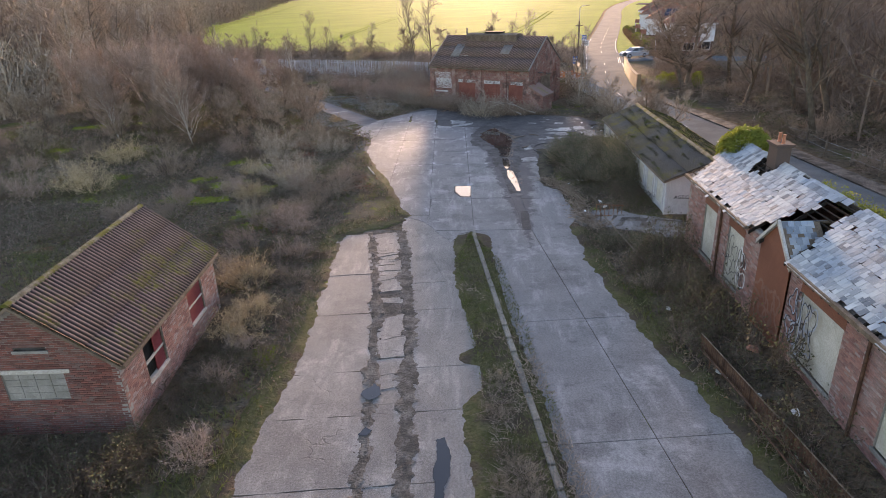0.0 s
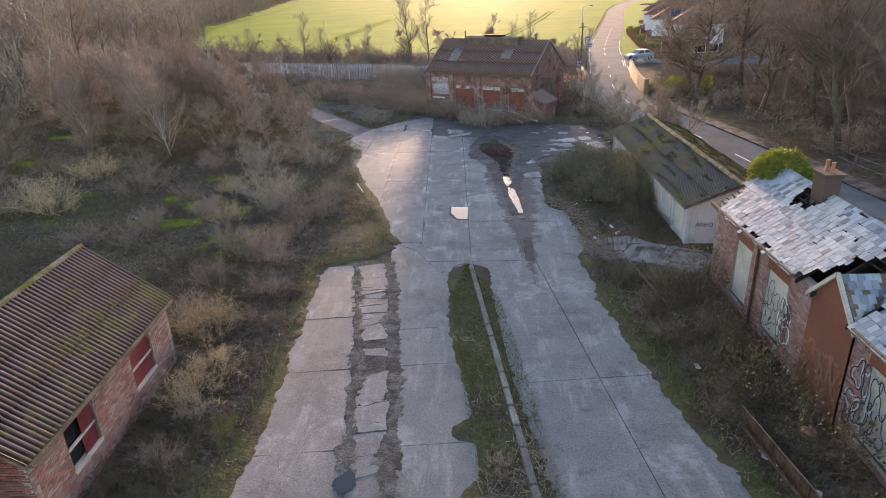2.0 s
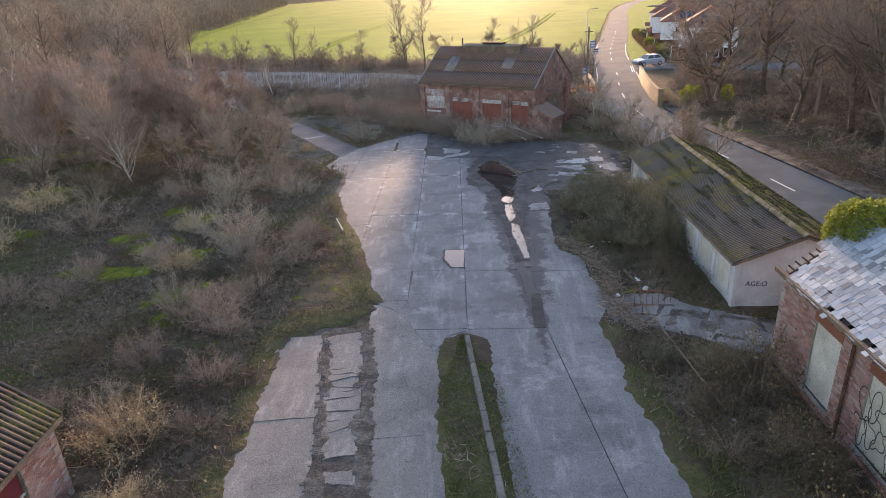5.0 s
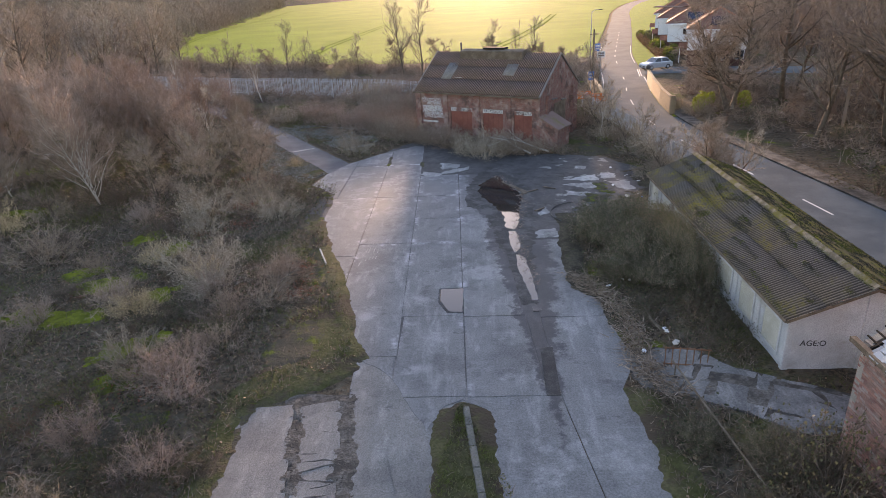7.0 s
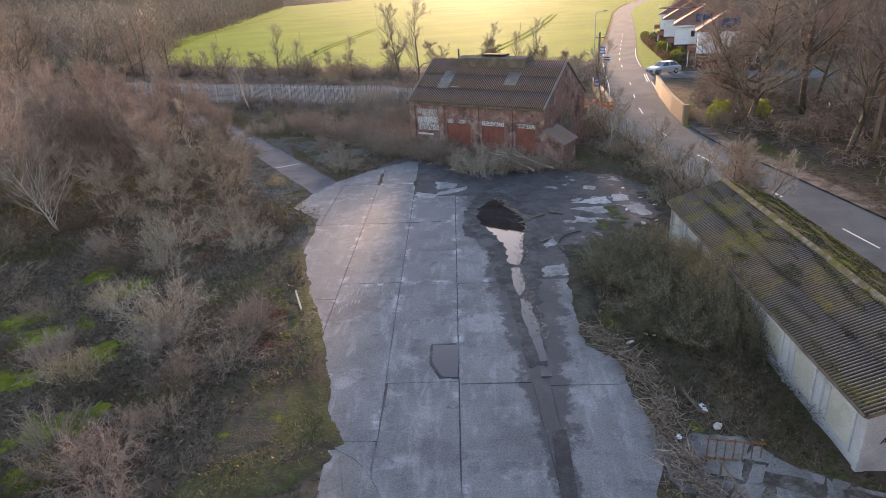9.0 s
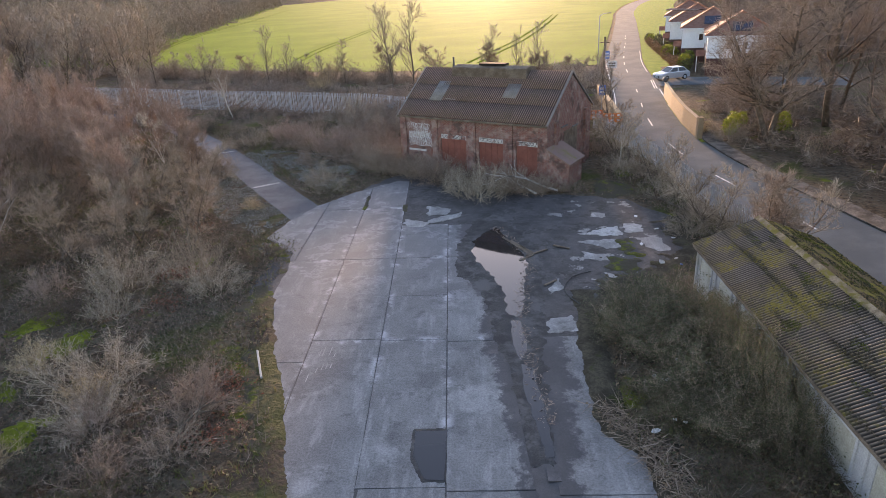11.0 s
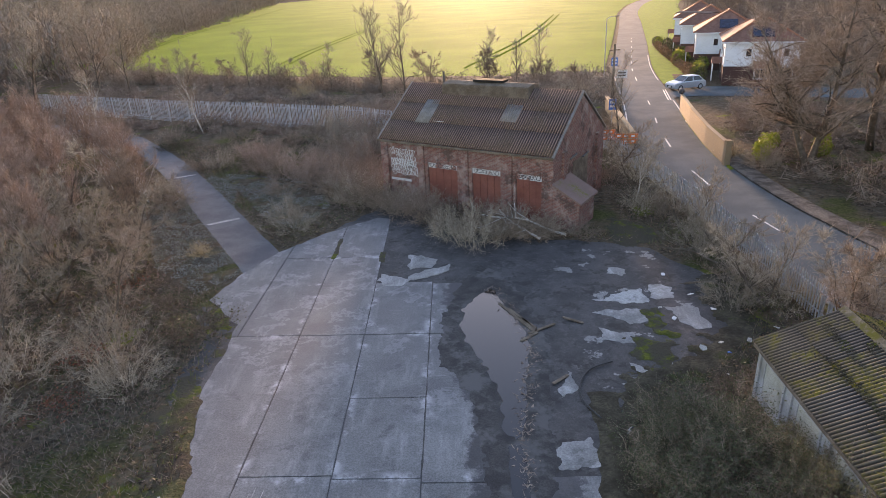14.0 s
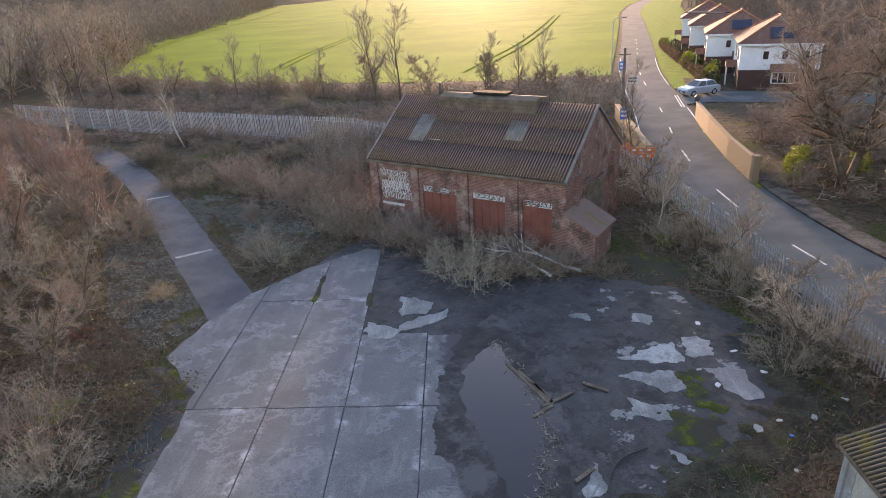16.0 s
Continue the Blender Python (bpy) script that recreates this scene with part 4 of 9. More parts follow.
def build_flats():
    """Tarmac, paths, patches, road, field: the flat covers."""
    g = Geo()
    g.slab([(x, y, -0.02) for x, y in (lambda o: o if area(o) > 0 else o[::-1])(ragged(APRON, 0.5, 0.25, 6.0))], 0.1)
    solid("tarmac_apron", g, "tarmac", "dark damp tarmac before the brick depot", "tarmac", kind="structure")
    g = Geo()
    o = ragged(PATH_POLY, 0.6, 0.08, 1.0)
    g.slab([(x, y, -0.018) for x, y in (o if area(o) > 0 else o[::-1])], 0.1)
    solid("path", g, "path", "grey tarmac path curving off through the scrub", "path", kind="structure")
    solid("path_line", drape([(-14.0, 64.0), (-13.8, 63.8), (-12.2, 64.75), (-12.4, 65.0)], 0.026), "patch", "pale worn line across the tarmac path", "marking")
    solid("path_line", drape([(-20.4, 74.4), (-20.3, 74.2), (-19.0, 74.9), (-19.1, 75.1)], 0.026), "patch", "pale worn line across the tarmac path", "marking")
    track = thing("side_track", "broken pale concrete track beside the shed", "track", kind="structure")
    part("bed", drape(ragged(TRACK, 0.25, 0.22, 9.0, 1.4), 0.013), "rut", track, "crumbled concrete bed")
    rnd = random.Random(15)
    cells = [(-0.6, 0.5), (0.5, 1.2), (1.2, 2.1), (2.1, 2.8), (2.8, 3.9), (3.9, 4.6), (4.6, 5.7), (5.7, 6.4), (6.4, 7.5), (7.5, 8.6)]
    turn = Matrix.Rotation(math.radians(-33), 2)
    for a, b in cells:
        for c, d in ((-3.4, -1.5), (-1.5, -0.75), (-0.75, 0.0), (0.0, 0.7), (0.7, 1.5), (1.5, 3.4)):
            j = [rnd.uniform(-0.25, 0.25) for q in range(8)]
            quad = [Vector((5.6, 31.6)) + turn @ Vector(p) for p in ((a + j[0], c + j[1]), (b + j[2], c + j[3]), (b + j[4], d + j[5]), (a + j[6], d + j[7]))]
            q = clip(TRACK if area(TRACK) > 0 else TRACK[::-1], [tuple(p) for p in quad])
            if len(q) < 3 or area(q) < 0.12 or rnd.random() < 0.2:
                continue
            q = ragged(q, 0.14, 0.07, rnd.uniform(0, 40), 2.4)
            cx, cy = sum(p[0] for p in q) / len(q), sum(p[1] for p in q) / len(q)
            q = [(cx + (x - cx) * 0.95, cy + (y - cy) * 0.95) for x, y in q]
            g = drape(q, rnd.uniform(0.02, 0.045))
            for (x, y), (u, w) in zip(q, q[1:] + q[:1]):
                g.poly([(x, y, gz(x, y) + 0.02), (x, y, gz(x, y) - 0.06), (u, w, gz(u, w) - 0.06), (u, w, gz(u, w) + 0.02)])
            part("slab", g, "track", track)
    spots = [[(7.95, 56.6), (8.93, 56.1), (8.43, 55.45), (7.85, 55.7)], [(6.64, 53.15), (7.7, 53.7), (8.85, 54.4), (9.05, 53.4), (9.0, 52.8), (7.8, 52.9)], [(6.57, 52.05), (7.7, 52.4), (8.8, 52.25), (8.75, 51.25), (7.85, 51.25)],
             [(6.58, 50.85), (7.8, 50.5), (7.4, 49.7), (6.46, 50.0)], [(9.45, 52.45), (10.5, 52.6), (10.75, 50.7), (10.3, 50.6), (9.8, 51.3)], [(9.2, 54.6), (10.3, 54.3), (10.2, 53.2), (9.1, 53.3)], [(4.45, 47.1), (5.0, 47.85), (5.05, 47.0), (4.7, 46.7)],
             [(-4.85, 63.4), (-3.6, 62.5), (-3.9, 61.6), (-4.9, 60.9)], [(-1.36, 58.5), (-0.1, 57.9), (-0.4, 56.95), (-1.37, 56.8)], [(-1.36, 55.85), (-0.4, 56.7), (0.41, 57.25), (0.54, 56.65), (-0.5, 55.8)], [(10.5, 48.7), (11.14, 47.8), (10.5, 47.2), (10.2, 47.9)], [(4.0, 44.4), (5.1, 44.6), (5.1, 43.5), (4.1, 43.4)],
             [(7.0, 48.45), (8.1, 47.7), (7.5, 47.4)], [(0.8, 55.05), (1.95, 54.85), (1.75, 54.55)], [(-2.6, 56.4), (-1.4, 55.9), (-1.4, 55.0), (-2.5, 55.05)], [(5.6, 45.4), (6.3, 45.2), (6.0, 44.3), (5.5, 44.5)]]
    for k, s in enumerate(spots):
        o = ragged(ragged(s, 0.35, 0.3, k * 3.1, 1.2), 0.1, 0.12, k * 1.7, 4.0)
        g = Geo()
        z = 0.008 if inside(UPPER, *s[0]) and s[0][0] < 0.1 else -0.013
        z = max(z, gz(*s[0]) + 0.02) + 0.0011 * (k % 7)
        g.slab([(x, y, z) for x, y in (o if area(o) > 0 else o[::-1])], 0.1)
        solid("concrete_patch", g, "patch", "pale worn screed patch on dark tarmac", "concrete patch", "screed patches")
    road = Geo()
    lft, rgt = ROAD_EDGES
    for i in range(len(ROAD) - 1):
        road.poly([(*lft[i], 0.03), (*rgt[i], 0.03), (*rgt[i + 1], 0.03), (*lft[i + 1], 0.03)])
    ob = thing("road", "two-lane grey tarmac road with white dashes", "road", kind="structure")
    part("carriageway", road, "road", ob)
    side = Geo()
    l2, r2 = offset(SIDE_ROAD, -3.2), offset(SIDE_ROAD, 3.0)
    for i in range(len(SIDE_ROAD) - 1):
        side.poly([(*l2[i], 0.022), (*r2[i], 0.022), (*r2[i + 1], 0.022), (*l2[i + 1], 0.022)])
    solid("road_side", side, "road", "side road joining at the houses", "road", kind="structure")
    # centre dashes and edge lines
    for i in range(len(ROAD) - 1):
        a, b = Vector(ROAD[i]), Vector(ROAD[i + 1])
        if i % 3 == 1 and 15 < a.y < 170 and not 97 < a.y < 108:
            t = (b - a).normalized()
            w = Vector((t.y, -t.x)) * 0.06
            g = Geo()
            g.slab([(*(a - w), 0.036), (*(a + w), 0.036), (*(b + w), 0.036), (*(b - w), 0.036)], 0.004)
            part("lane_dash", g, "paint", ob)
    for d in (-2.55, 2.55):
        e = offset(ROAD, d)
        g = Geo()
        for i in range(len(e) - 1):
            if 84 < e[i][1] < 135 and not (d > 0 and 95 < e[i][1] < 108):
                a, b = Vector(e[i]), Vector(e[i + 1])
                t = (b - a).normalized()
                w = Vector((t.y, -t.x)) * 0.05
                g.slab([(*(a - w), 0.036), (*(a + w), 0.036), (*(b + w), 0.036), (*(b - w), 0.036)], 0.004)
        part("edge_line", g, "paint", ob)
    g = Geo()
    for k in (0, 0.25):
        g.slab([(22.6 + k, 97.0, 0.036), (22.72 + k, 97.0, 0.036), (24.0 + k, 103.5, 0.036), (23.88 + k, 103.5, 0.036)], 0.004)
    part("give_way_line", g, "paint", ob)
    # far kerb and footway
    foot = Geo()
    near, far = offset(ROAD, 2.8), offset(ROAD, 4.0)
    for i in range(len(ROAD) - 1):
        if ROAD[i][1] < 72:
            foot.poly([(*near[i], 0.03), (*near[i], 0.11), (*near[i + 1], 0.11), (*near[i + 1], 0.03)])
            foot.poly([(*near[i], 0.11), (*far[i], 0.11), (*far[i + 1], 0.11), (*near[i + 1], 0.11)])
            foot.poly([(*far[i], 0.11), (*far[i], -0.05), (*far[i + 1], -0.05), (*far[i + 1], 0.11)])
    solid("pavement_roadside", foot, "rubble", "narrow leaf-strewn footway along the road", "footway", kind="structure")
    fld = Geo()
    edge = [(x - 0.9, y) for x, y in ROAD_EDGES[0] if y > 121]
    fld.slab([(p[0], p[1], 0.05) for p in [(-160, 190), (-84, 158), (-60, 147), (-38, 134), (-14, 125), (6, 120), (21, 120)] + edge + [(400, 900), (400, 2200), (-650, 2200), (-235, 900), (-150, 480), (-124, 380), (-100, 276), (-119, 257), (-160, 264)]], 0.1)
    # ridge added so that no bright sky shows between the western trees
    hill = Geo()
    crest = along([(-900, 120), (-560, 330), (-380, 520), (-290, 700), (-230, 900)], 40.0)
    for i in range(len(crest) - 1):
        rise = [30.0 * smooth01(j, 0, 3) * (1 - smooth01(j, len(crest) - 5, len(crest) - 1)) for j in (i, i + 1)]
        lo, hi = offset(crest, 130.0), offset(crest, -160.0)
        hill.poly([(*lo[i], -0.5), (*lo[i + 1], -0.5), (*crest[i + 1], rise[1]), (*crest[i], rise[0])])
        hill.poly([(*crest[i], rise[0]), (*crest[i + 1], rise[1]), (*hi[i + 1], -0.5), (*hi[i], -0.5)])
    solid("ground_hill", hill, "ground", "low brown hill added beyond the western woods", "hill", kind="structure")
    solid("field", fld, "field", "bright green young crop in a wide sloping field", "field", kind="structure")
    for ln in ([(33.0, 262), (23.1, 212.4), (13.4, 169.3), (6.0, 143.2), (2.1, 129.4)], [(-120, 480), (-101.9, 353), (-89.4, 248.7), (-77.6, 189.7)], [(-26, 250), (-28.0, 225), (-29.9, 191), (-31.2, 167), (-31.0, 146)]):
        fine = along(ln, 6.0)
        for d in (-0.9, 0.9):
            l0, l1 = offset(fine, d - 0.3), offset(fine, d + 0.3)
            g = Geo()
            for i in range(len(fine) - 1):
                g.poly([(*l0[i], 0.058), (*l1[i], 0.058), (*l1[i + 1], 0.058), (*l0[i + 1], 0.058)])
            solid("tramline", g, "tram", "darker tractor wheel line through the crop", "wheel track", "tramlines")
    v = Geo()
    near, far = offset(ROAD, 2.8), offset(ROAD, 6.4)
    far2 = offset(ROAD, 16.0)
    for i in range(len(ROAD) - 1):
        if ROAD[i][1] > 107:
            q = far2 if ROAD[i][1] > 160 else far
            v.poly([(*near[i], 0.06), (*q[i], 0.06), (*q[i + 1], 0.06), (*near[i + 1], 0.06)])
    solid("grass_verge", v, "verge", "mown green verge beside the road", "verge", kind="structure")
    kerbside = [p for p in offset(ROAD, 2.8) if 71 < p[1] < 93]
    foot_of_wall = [(float(np.interp(p[1], (72.6, 78.0, 85.0, 91.5), (19.2, 19.75, 20.85, 22.05))), p[1]) for p in kerbside]
    inner = [(max(a[0], b[0] - 0.75), a[1]) for a, b in zip(kerbside, foot_of_wall)]
    v, f = crust(inner + foot_of_wall[::-1], 0.07, 0.09, 0.12, 3.0, 0.2, lambda x, y: 0.03, scale=2.0)
    tagged(new("grass_strip", mesh_np("grass_strip", v, f, MAT["bright"])), "thin mossy strip at the foot of the brick wall", "verge", kind="structure")
    g = Geo()
    for a, b, c, d in zip(kerbside, kerbside[1:], inner[1:], inner):
        g.poly([(*a, 0.028), (*d, 0.028), (*c, 0.028), (*b, 0.028)])
    solid("gutter_strip", g, "rubble", "gritty dirt strip between road and mossy wall foot", "gutter", kind="structure")
    # damp tarmac beside the yard's west edge
    g = Geo()
    o = ragged([(-10.3, 51.6), (-9.9, 49.4), (-8.9, 47.2), (-8.1, 45.6), (-7.4, 45.6), (-7.5, 50.4), (-7.9, 52.0), (-9.0, 53.2), (-10.2, 53.6)], 0.3, 0.16, 7.0)
    g.slab([(x, y, -0.012) for x, y in (o if area(o) > 0 else o[::-1])], 0.08)
    solid("tarmac_strip", g, "tarmac", "dark damp tarmac strip beside the concrete yard", "tarmac", kind="structure")


def lane_end_turf():
    v, f = crust([(-7.4, 28.6), (-6.5, 29.3), (-5.9, 30.0), (-5.0, 30.35), (-3.9, 31.1), (-3.5, 31.9), (-3.75, 33.0), (-4.6, 35.4), (-6.4, 36.6), (-8.0, 33.6)], 0.045, 0.08, 0.35, 6.0, 0.35, scale=1.6)
    tagged(new("lane_turf", mesh_np("lane_turf", v, f, MAT["turf"])), "mossy turf where the concrete lane ends", "turf", kind="structure")


def apron_edge():
    v, f = crust([(13.0, 55.4), (12.0, 55.2), (11.3, 53.0), (11.2, 50.8), (9.6, 49.2), (8.6, 48.2), (7.2, 48.0), (6.2, 46.6), (6.0, 44.6), (7.2, 45.4), (9.8, 47.2), (12.8, 49.4)], 0.04, 0.08, 0.55, 4.0, 0.35, scale=1.5)
    tagged(new("apron_turf", mesh_np("apron_turf", v, f, MAT["earth"])), "brown turf and moss creeping over the tarmac edge", "turf", kind="structure")
    rng = np.random.default_rng(44)
    n = 900
    line = [(2.4, 54.6), (3.2, 52.4), (3.7, 50.6), (3.8, 49.4), (3.55, 48.0), (3.3, 46.4), (3.05, 44.6), (3.05, 42.0), (3.3, 38.0)]
    pts = np.array(along(line, 0.1))
    c = pts[rng.integers(0, len(pts), n)] + rng.normal(size=(n, 2)) * 0.16
    p = np.column_stack([c, np.full(n, 0.012)])
    q = p + rng.normal(size=(n, 3)) * [0.1, 0.1, 0.02] + [0, 0, 0.03]
    a = rng.normal(size=(n, 2)) * 0.02
    v = np.stack([p + np.column_stack([a, np.zeros(n)]), p - np.column_stack([a, np.zeros(n)]), q], 1).reshape(-1, 3)
    tagged(new("pool_debris", mesh_np("pool_debris", v, np.arange(n * 3).reshape(-1, 3), MAT["twig_dark"])), "wet twigs and leaves along the pool's edge", "debris", kind="stuff")


def pool(name, outline, label, rough=0.12, seed=0.0, z=0.014):
    o = ragged(outline, 0.09, rough, seed, 3.2)
    g = Geo()
    g.poly([(x, y, z) for x, y in (o if area(o) > 0 else o[::-1])])
    return solid(name, g, "water", label, "puddle", "puddles")


def build_pools():
    pool("puddle", [(-0.72, 37.65), (-0.72, 36.6), (-0.35, 35.65), (0.2, 35.6), (0.22, 37.68)], "rainwater standing in a squared hole in the concrete", 0.05, 1.0)
    pool("puddle", [(2.5, 54.6), (1.75, 53.7), (1.25, 52.6), (1.15, 51.3), (1.35, 50.1), (2.0, 48.5), (2.4, 47.0), (2.5, 44.9), (2.75, 44.5), (3.05, 44.7), (3.3, 46.4), (3.55, 48.4), (3.75, 49.6), (3.6, 50.8), (3.2, 52.2)], "large rainwater pool over the blocked gully", 0.14, 2.0)
    pool("puddle", [(2.6, 44.2), (2.55, 43.0), (2.62, 41.9), (2.75, 41.4), (3.05, 42.0), (3.05, 43.0), (2.95, 44.3)], "small rainwater puddle along the gully", 0.07, 3.0)
    pool("puddle", [(2.75, 41.2), (2.7, 39.6), (2.95, 37.6), (3.05, 36.4), (3.3, 36.4), (3.25, 38.6), (3.15, 40.8)], "thin rainwater puddle along the gully", 0.06, 4.0)
    pool("puddle", [(-3.45, 15.7), (-3.1, 15.45), (-2.75, 15.75), (-2.9, 16.1), (-3.05, 16.35), (-3.3, 16.1)], "rainwater in a broken hole in the concrete lane", 0.06, 5.0, 0.022)
    pool("puddle", [(-3.2, 13.8), (-2.95, 13.75), (-2.85, 14.0), (-3.05, 14.15)], "tiny puddle in a pothole of the lane", 0.05, 6.0, 0.022)
    pool("puddle", [(-0.95, 13.6), (-0.65, 13.7), (-0.5, 12.8), (-0.65, 11.2), (-0.45, 9.6), (-0.75, 9.4), (-0.9, 11.2)], "murky strip of water on the concrete lane", 0.08, 7.0)
    # broken rim of the squared hole, and black silt round the pool
    for k, (o, rough, label) in enumerate((([(-0.78, 37.74), (-0.78, 36.55), (-0.4, 35.6), (0.2, 35.58), (0.22, 37.74)], 0.05, "dark broken rim of the squared hole"),
                                           ([(2.4, 56.6), (1.2, 55.4), (0.7, 53.6), (0.35, 52.0), (0.3, 50.2), (0.5, 48.6), (1.25, 47.3), (1.7, 44.7), (1.95, 42.5), (2.4, 40.7), (2.45, 38.7), (2.8, 36.2), (3.25, 36.2), (3.4, 38.7), (3.4, 40.6), (3.75, 43.0), (3.9, 44.6), (4.2, 48.3), (4.1, 52.0), (3.4, 55.0)], 0.3, "wet black silt round the pool"))):
        v, f = crust(o, 0.005, 0.08 if k else 0.05, rough, 3.0 + k, 0.12, scale=1.7 if k else 4.0)
        v[:, 2] += 0.004
        tagged(new("silt", mesh_np("silt", v, f, MAT["wetsilt"])), label, "silt", "wet silt", "stuff")
    # gully channel
    g = Geo()
    g.slab([(2.87, 29.95, 0.006), (3.32, 29.95, 0.006), (3.42, 32.8, 0.006), (2.98, 32.8, 0.006)], 0.02)
    solid("gully_cover", g, "wetsilt", "dark sunken gully strip filled with silt", "gully")
    g = Geo()
    g.box((1.62, 41.85, -0.02), (1.95, 42.2, 0.012))
    solid("drain_cover", g, "darksteel", "small square iron drain cover in the concrete", "drain cover")
    g = Geo()
    g.box((3.0, 35.5, -0.02), (3.35, 35.9, 0.012))
    solid("drain_cover", g, "darksteel", "small square iron drain cover by the gully", "drain cover")


def edge_growth():
    """Turf and moss creeping over the edges of the concrete."""
    lines = [([(-6.25, -12), (-6.2, 11.4), (-5.95, 17), (-6.1, 20.3), (-6.35, 25.2), (-6.6, 29.9)], 1), ([(-3.3, 32.3), (-4.2, 35.5), (-5.4, 39.9), (-6.6, 43), (-7.75, 47)], 1),
             ([(10.0, -12), (7.8, 11.4), (7.25, 15), (6.95, 17), (6.15, 20.6), (5.65, 25), (5.45, 30.2)], -1), ([(5.75, 34.2), (5.75, 36.2), (4.85, 38), (5.05, 42.4), (5.3, 45), (5.4, 46.8)], -1)]
    for k, (ln, side) in enumerate(lines):
        fine = along(ln, 0.16)
        outer = offset(fine, -0.85 * side)
        edge = [(p[0] + side * (0.02 + 0.22 * noise.noise(Vector((p[0] * 0.5, p[1] * 0.6, k))) + 0.16 * noise.noise(Vector((p[0] * 3, p[1] * 2.3, k + 4))) + 0.1 * noise.noise(Vector((p[0] * 5, p[1] * 6.1, k + 8)))), p[1]) for p in fine]
        v, f = crust(edge[::2] + outer[::-2], 0.045, 0.085, 0.12, 2.0 + k, 0.22, scale=2.2)
        me = mesh_np("edge_turf", v, f, MAT["earth" if k == 3 else "turf"])
        me.shade_smooth()
        tagged(new("edge_turf", me), "ragged mossy turf creeping over the concrete edge", "turf", kind="structure")


build_ground()
edge_growth()
build_flats()
build_yard()
build_lanes()
build_island()
build_pools()
lane_end_turf()
apron_edge()

# ---------------------------------------------------------------- buildings


def corrugated(length, run, pitch=0.146, depth=0.034, per=6):
    """A wavy sheet lying in x (along the ridge) and y (down the slope), with a thickness."""
    n = max(2, int(round(length / pitch)) * per)
    xs = np.linspace(0, length, n + 1)
    zs = depth * np.cos(2 * np.pi * xs / pitch)
    g = Geo()
    for dz in (0.0, -0.012):
        g.v += [(float(x), 0.0, float(z) + dz) for x, z in zip(xs, zs)] + [(float(x), float(run), float(z) + dz) for x, z in zip(xs, zs)]
    k = n + 1
    for i in range(n):
        g.f.append((i, i + 1, k + i + 1, k + i))
        b = 2 * k
        g.f.append((b + i + 1, b + i, b + k + i, b + k + i + 1))
        g.f.append((k + i, k + i + 1, b + k + i + 1, b + k + i))
        g.f.append((i + 1, i, b + i, b + i + 1))
    return g


def sheet_roof(house, ridge0, ridge1, eave0, mats, wide=1.05, rows=2, name="roof_sheet", wave=0.13, choose=None):
    """Covers the slope between the ridge line and the eave with overlapping wavy sheets, each a part."""
    r0, r1, e0 = Vector(ridge0), Vector(ridge1), Vector(eave0)
    ax = (r1 - r0).normalized()
    down = e0 - r0
    down = down - ax * down.dot(ax)
    run = down.length
    dn = down.normalized()
    up = ax.cross(dn)
    if up.z < 0:
        up = -up
    total = (r1 - r0).length
    cols = max(1, round(total / wide))
    w = total / cols
    lap = 0.12
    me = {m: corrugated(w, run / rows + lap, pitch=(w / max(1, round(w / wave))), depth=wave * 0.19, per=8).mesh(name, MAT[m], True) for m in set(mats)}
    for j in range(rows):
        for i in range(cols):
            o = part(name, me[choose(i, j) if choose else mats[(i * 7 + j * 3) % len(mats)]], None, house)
            p = r0 + ax * (i * w) + dn * (run / rows * j - (lap if j else 0)) + up * (0.03 + 0.014 * (rows - 1 - j) + 0.002 * (i % 2))
            rot = Matrix((ax, dn, ax.cross(dn))).transposed().to_4x4()
            flip = Matrix.Diagonal((1, 1, 1 if ax.cross(dn).z > 0 else -1, 1))
            o.matrix_world = Matrix.Translation(p) @ rot @ flip


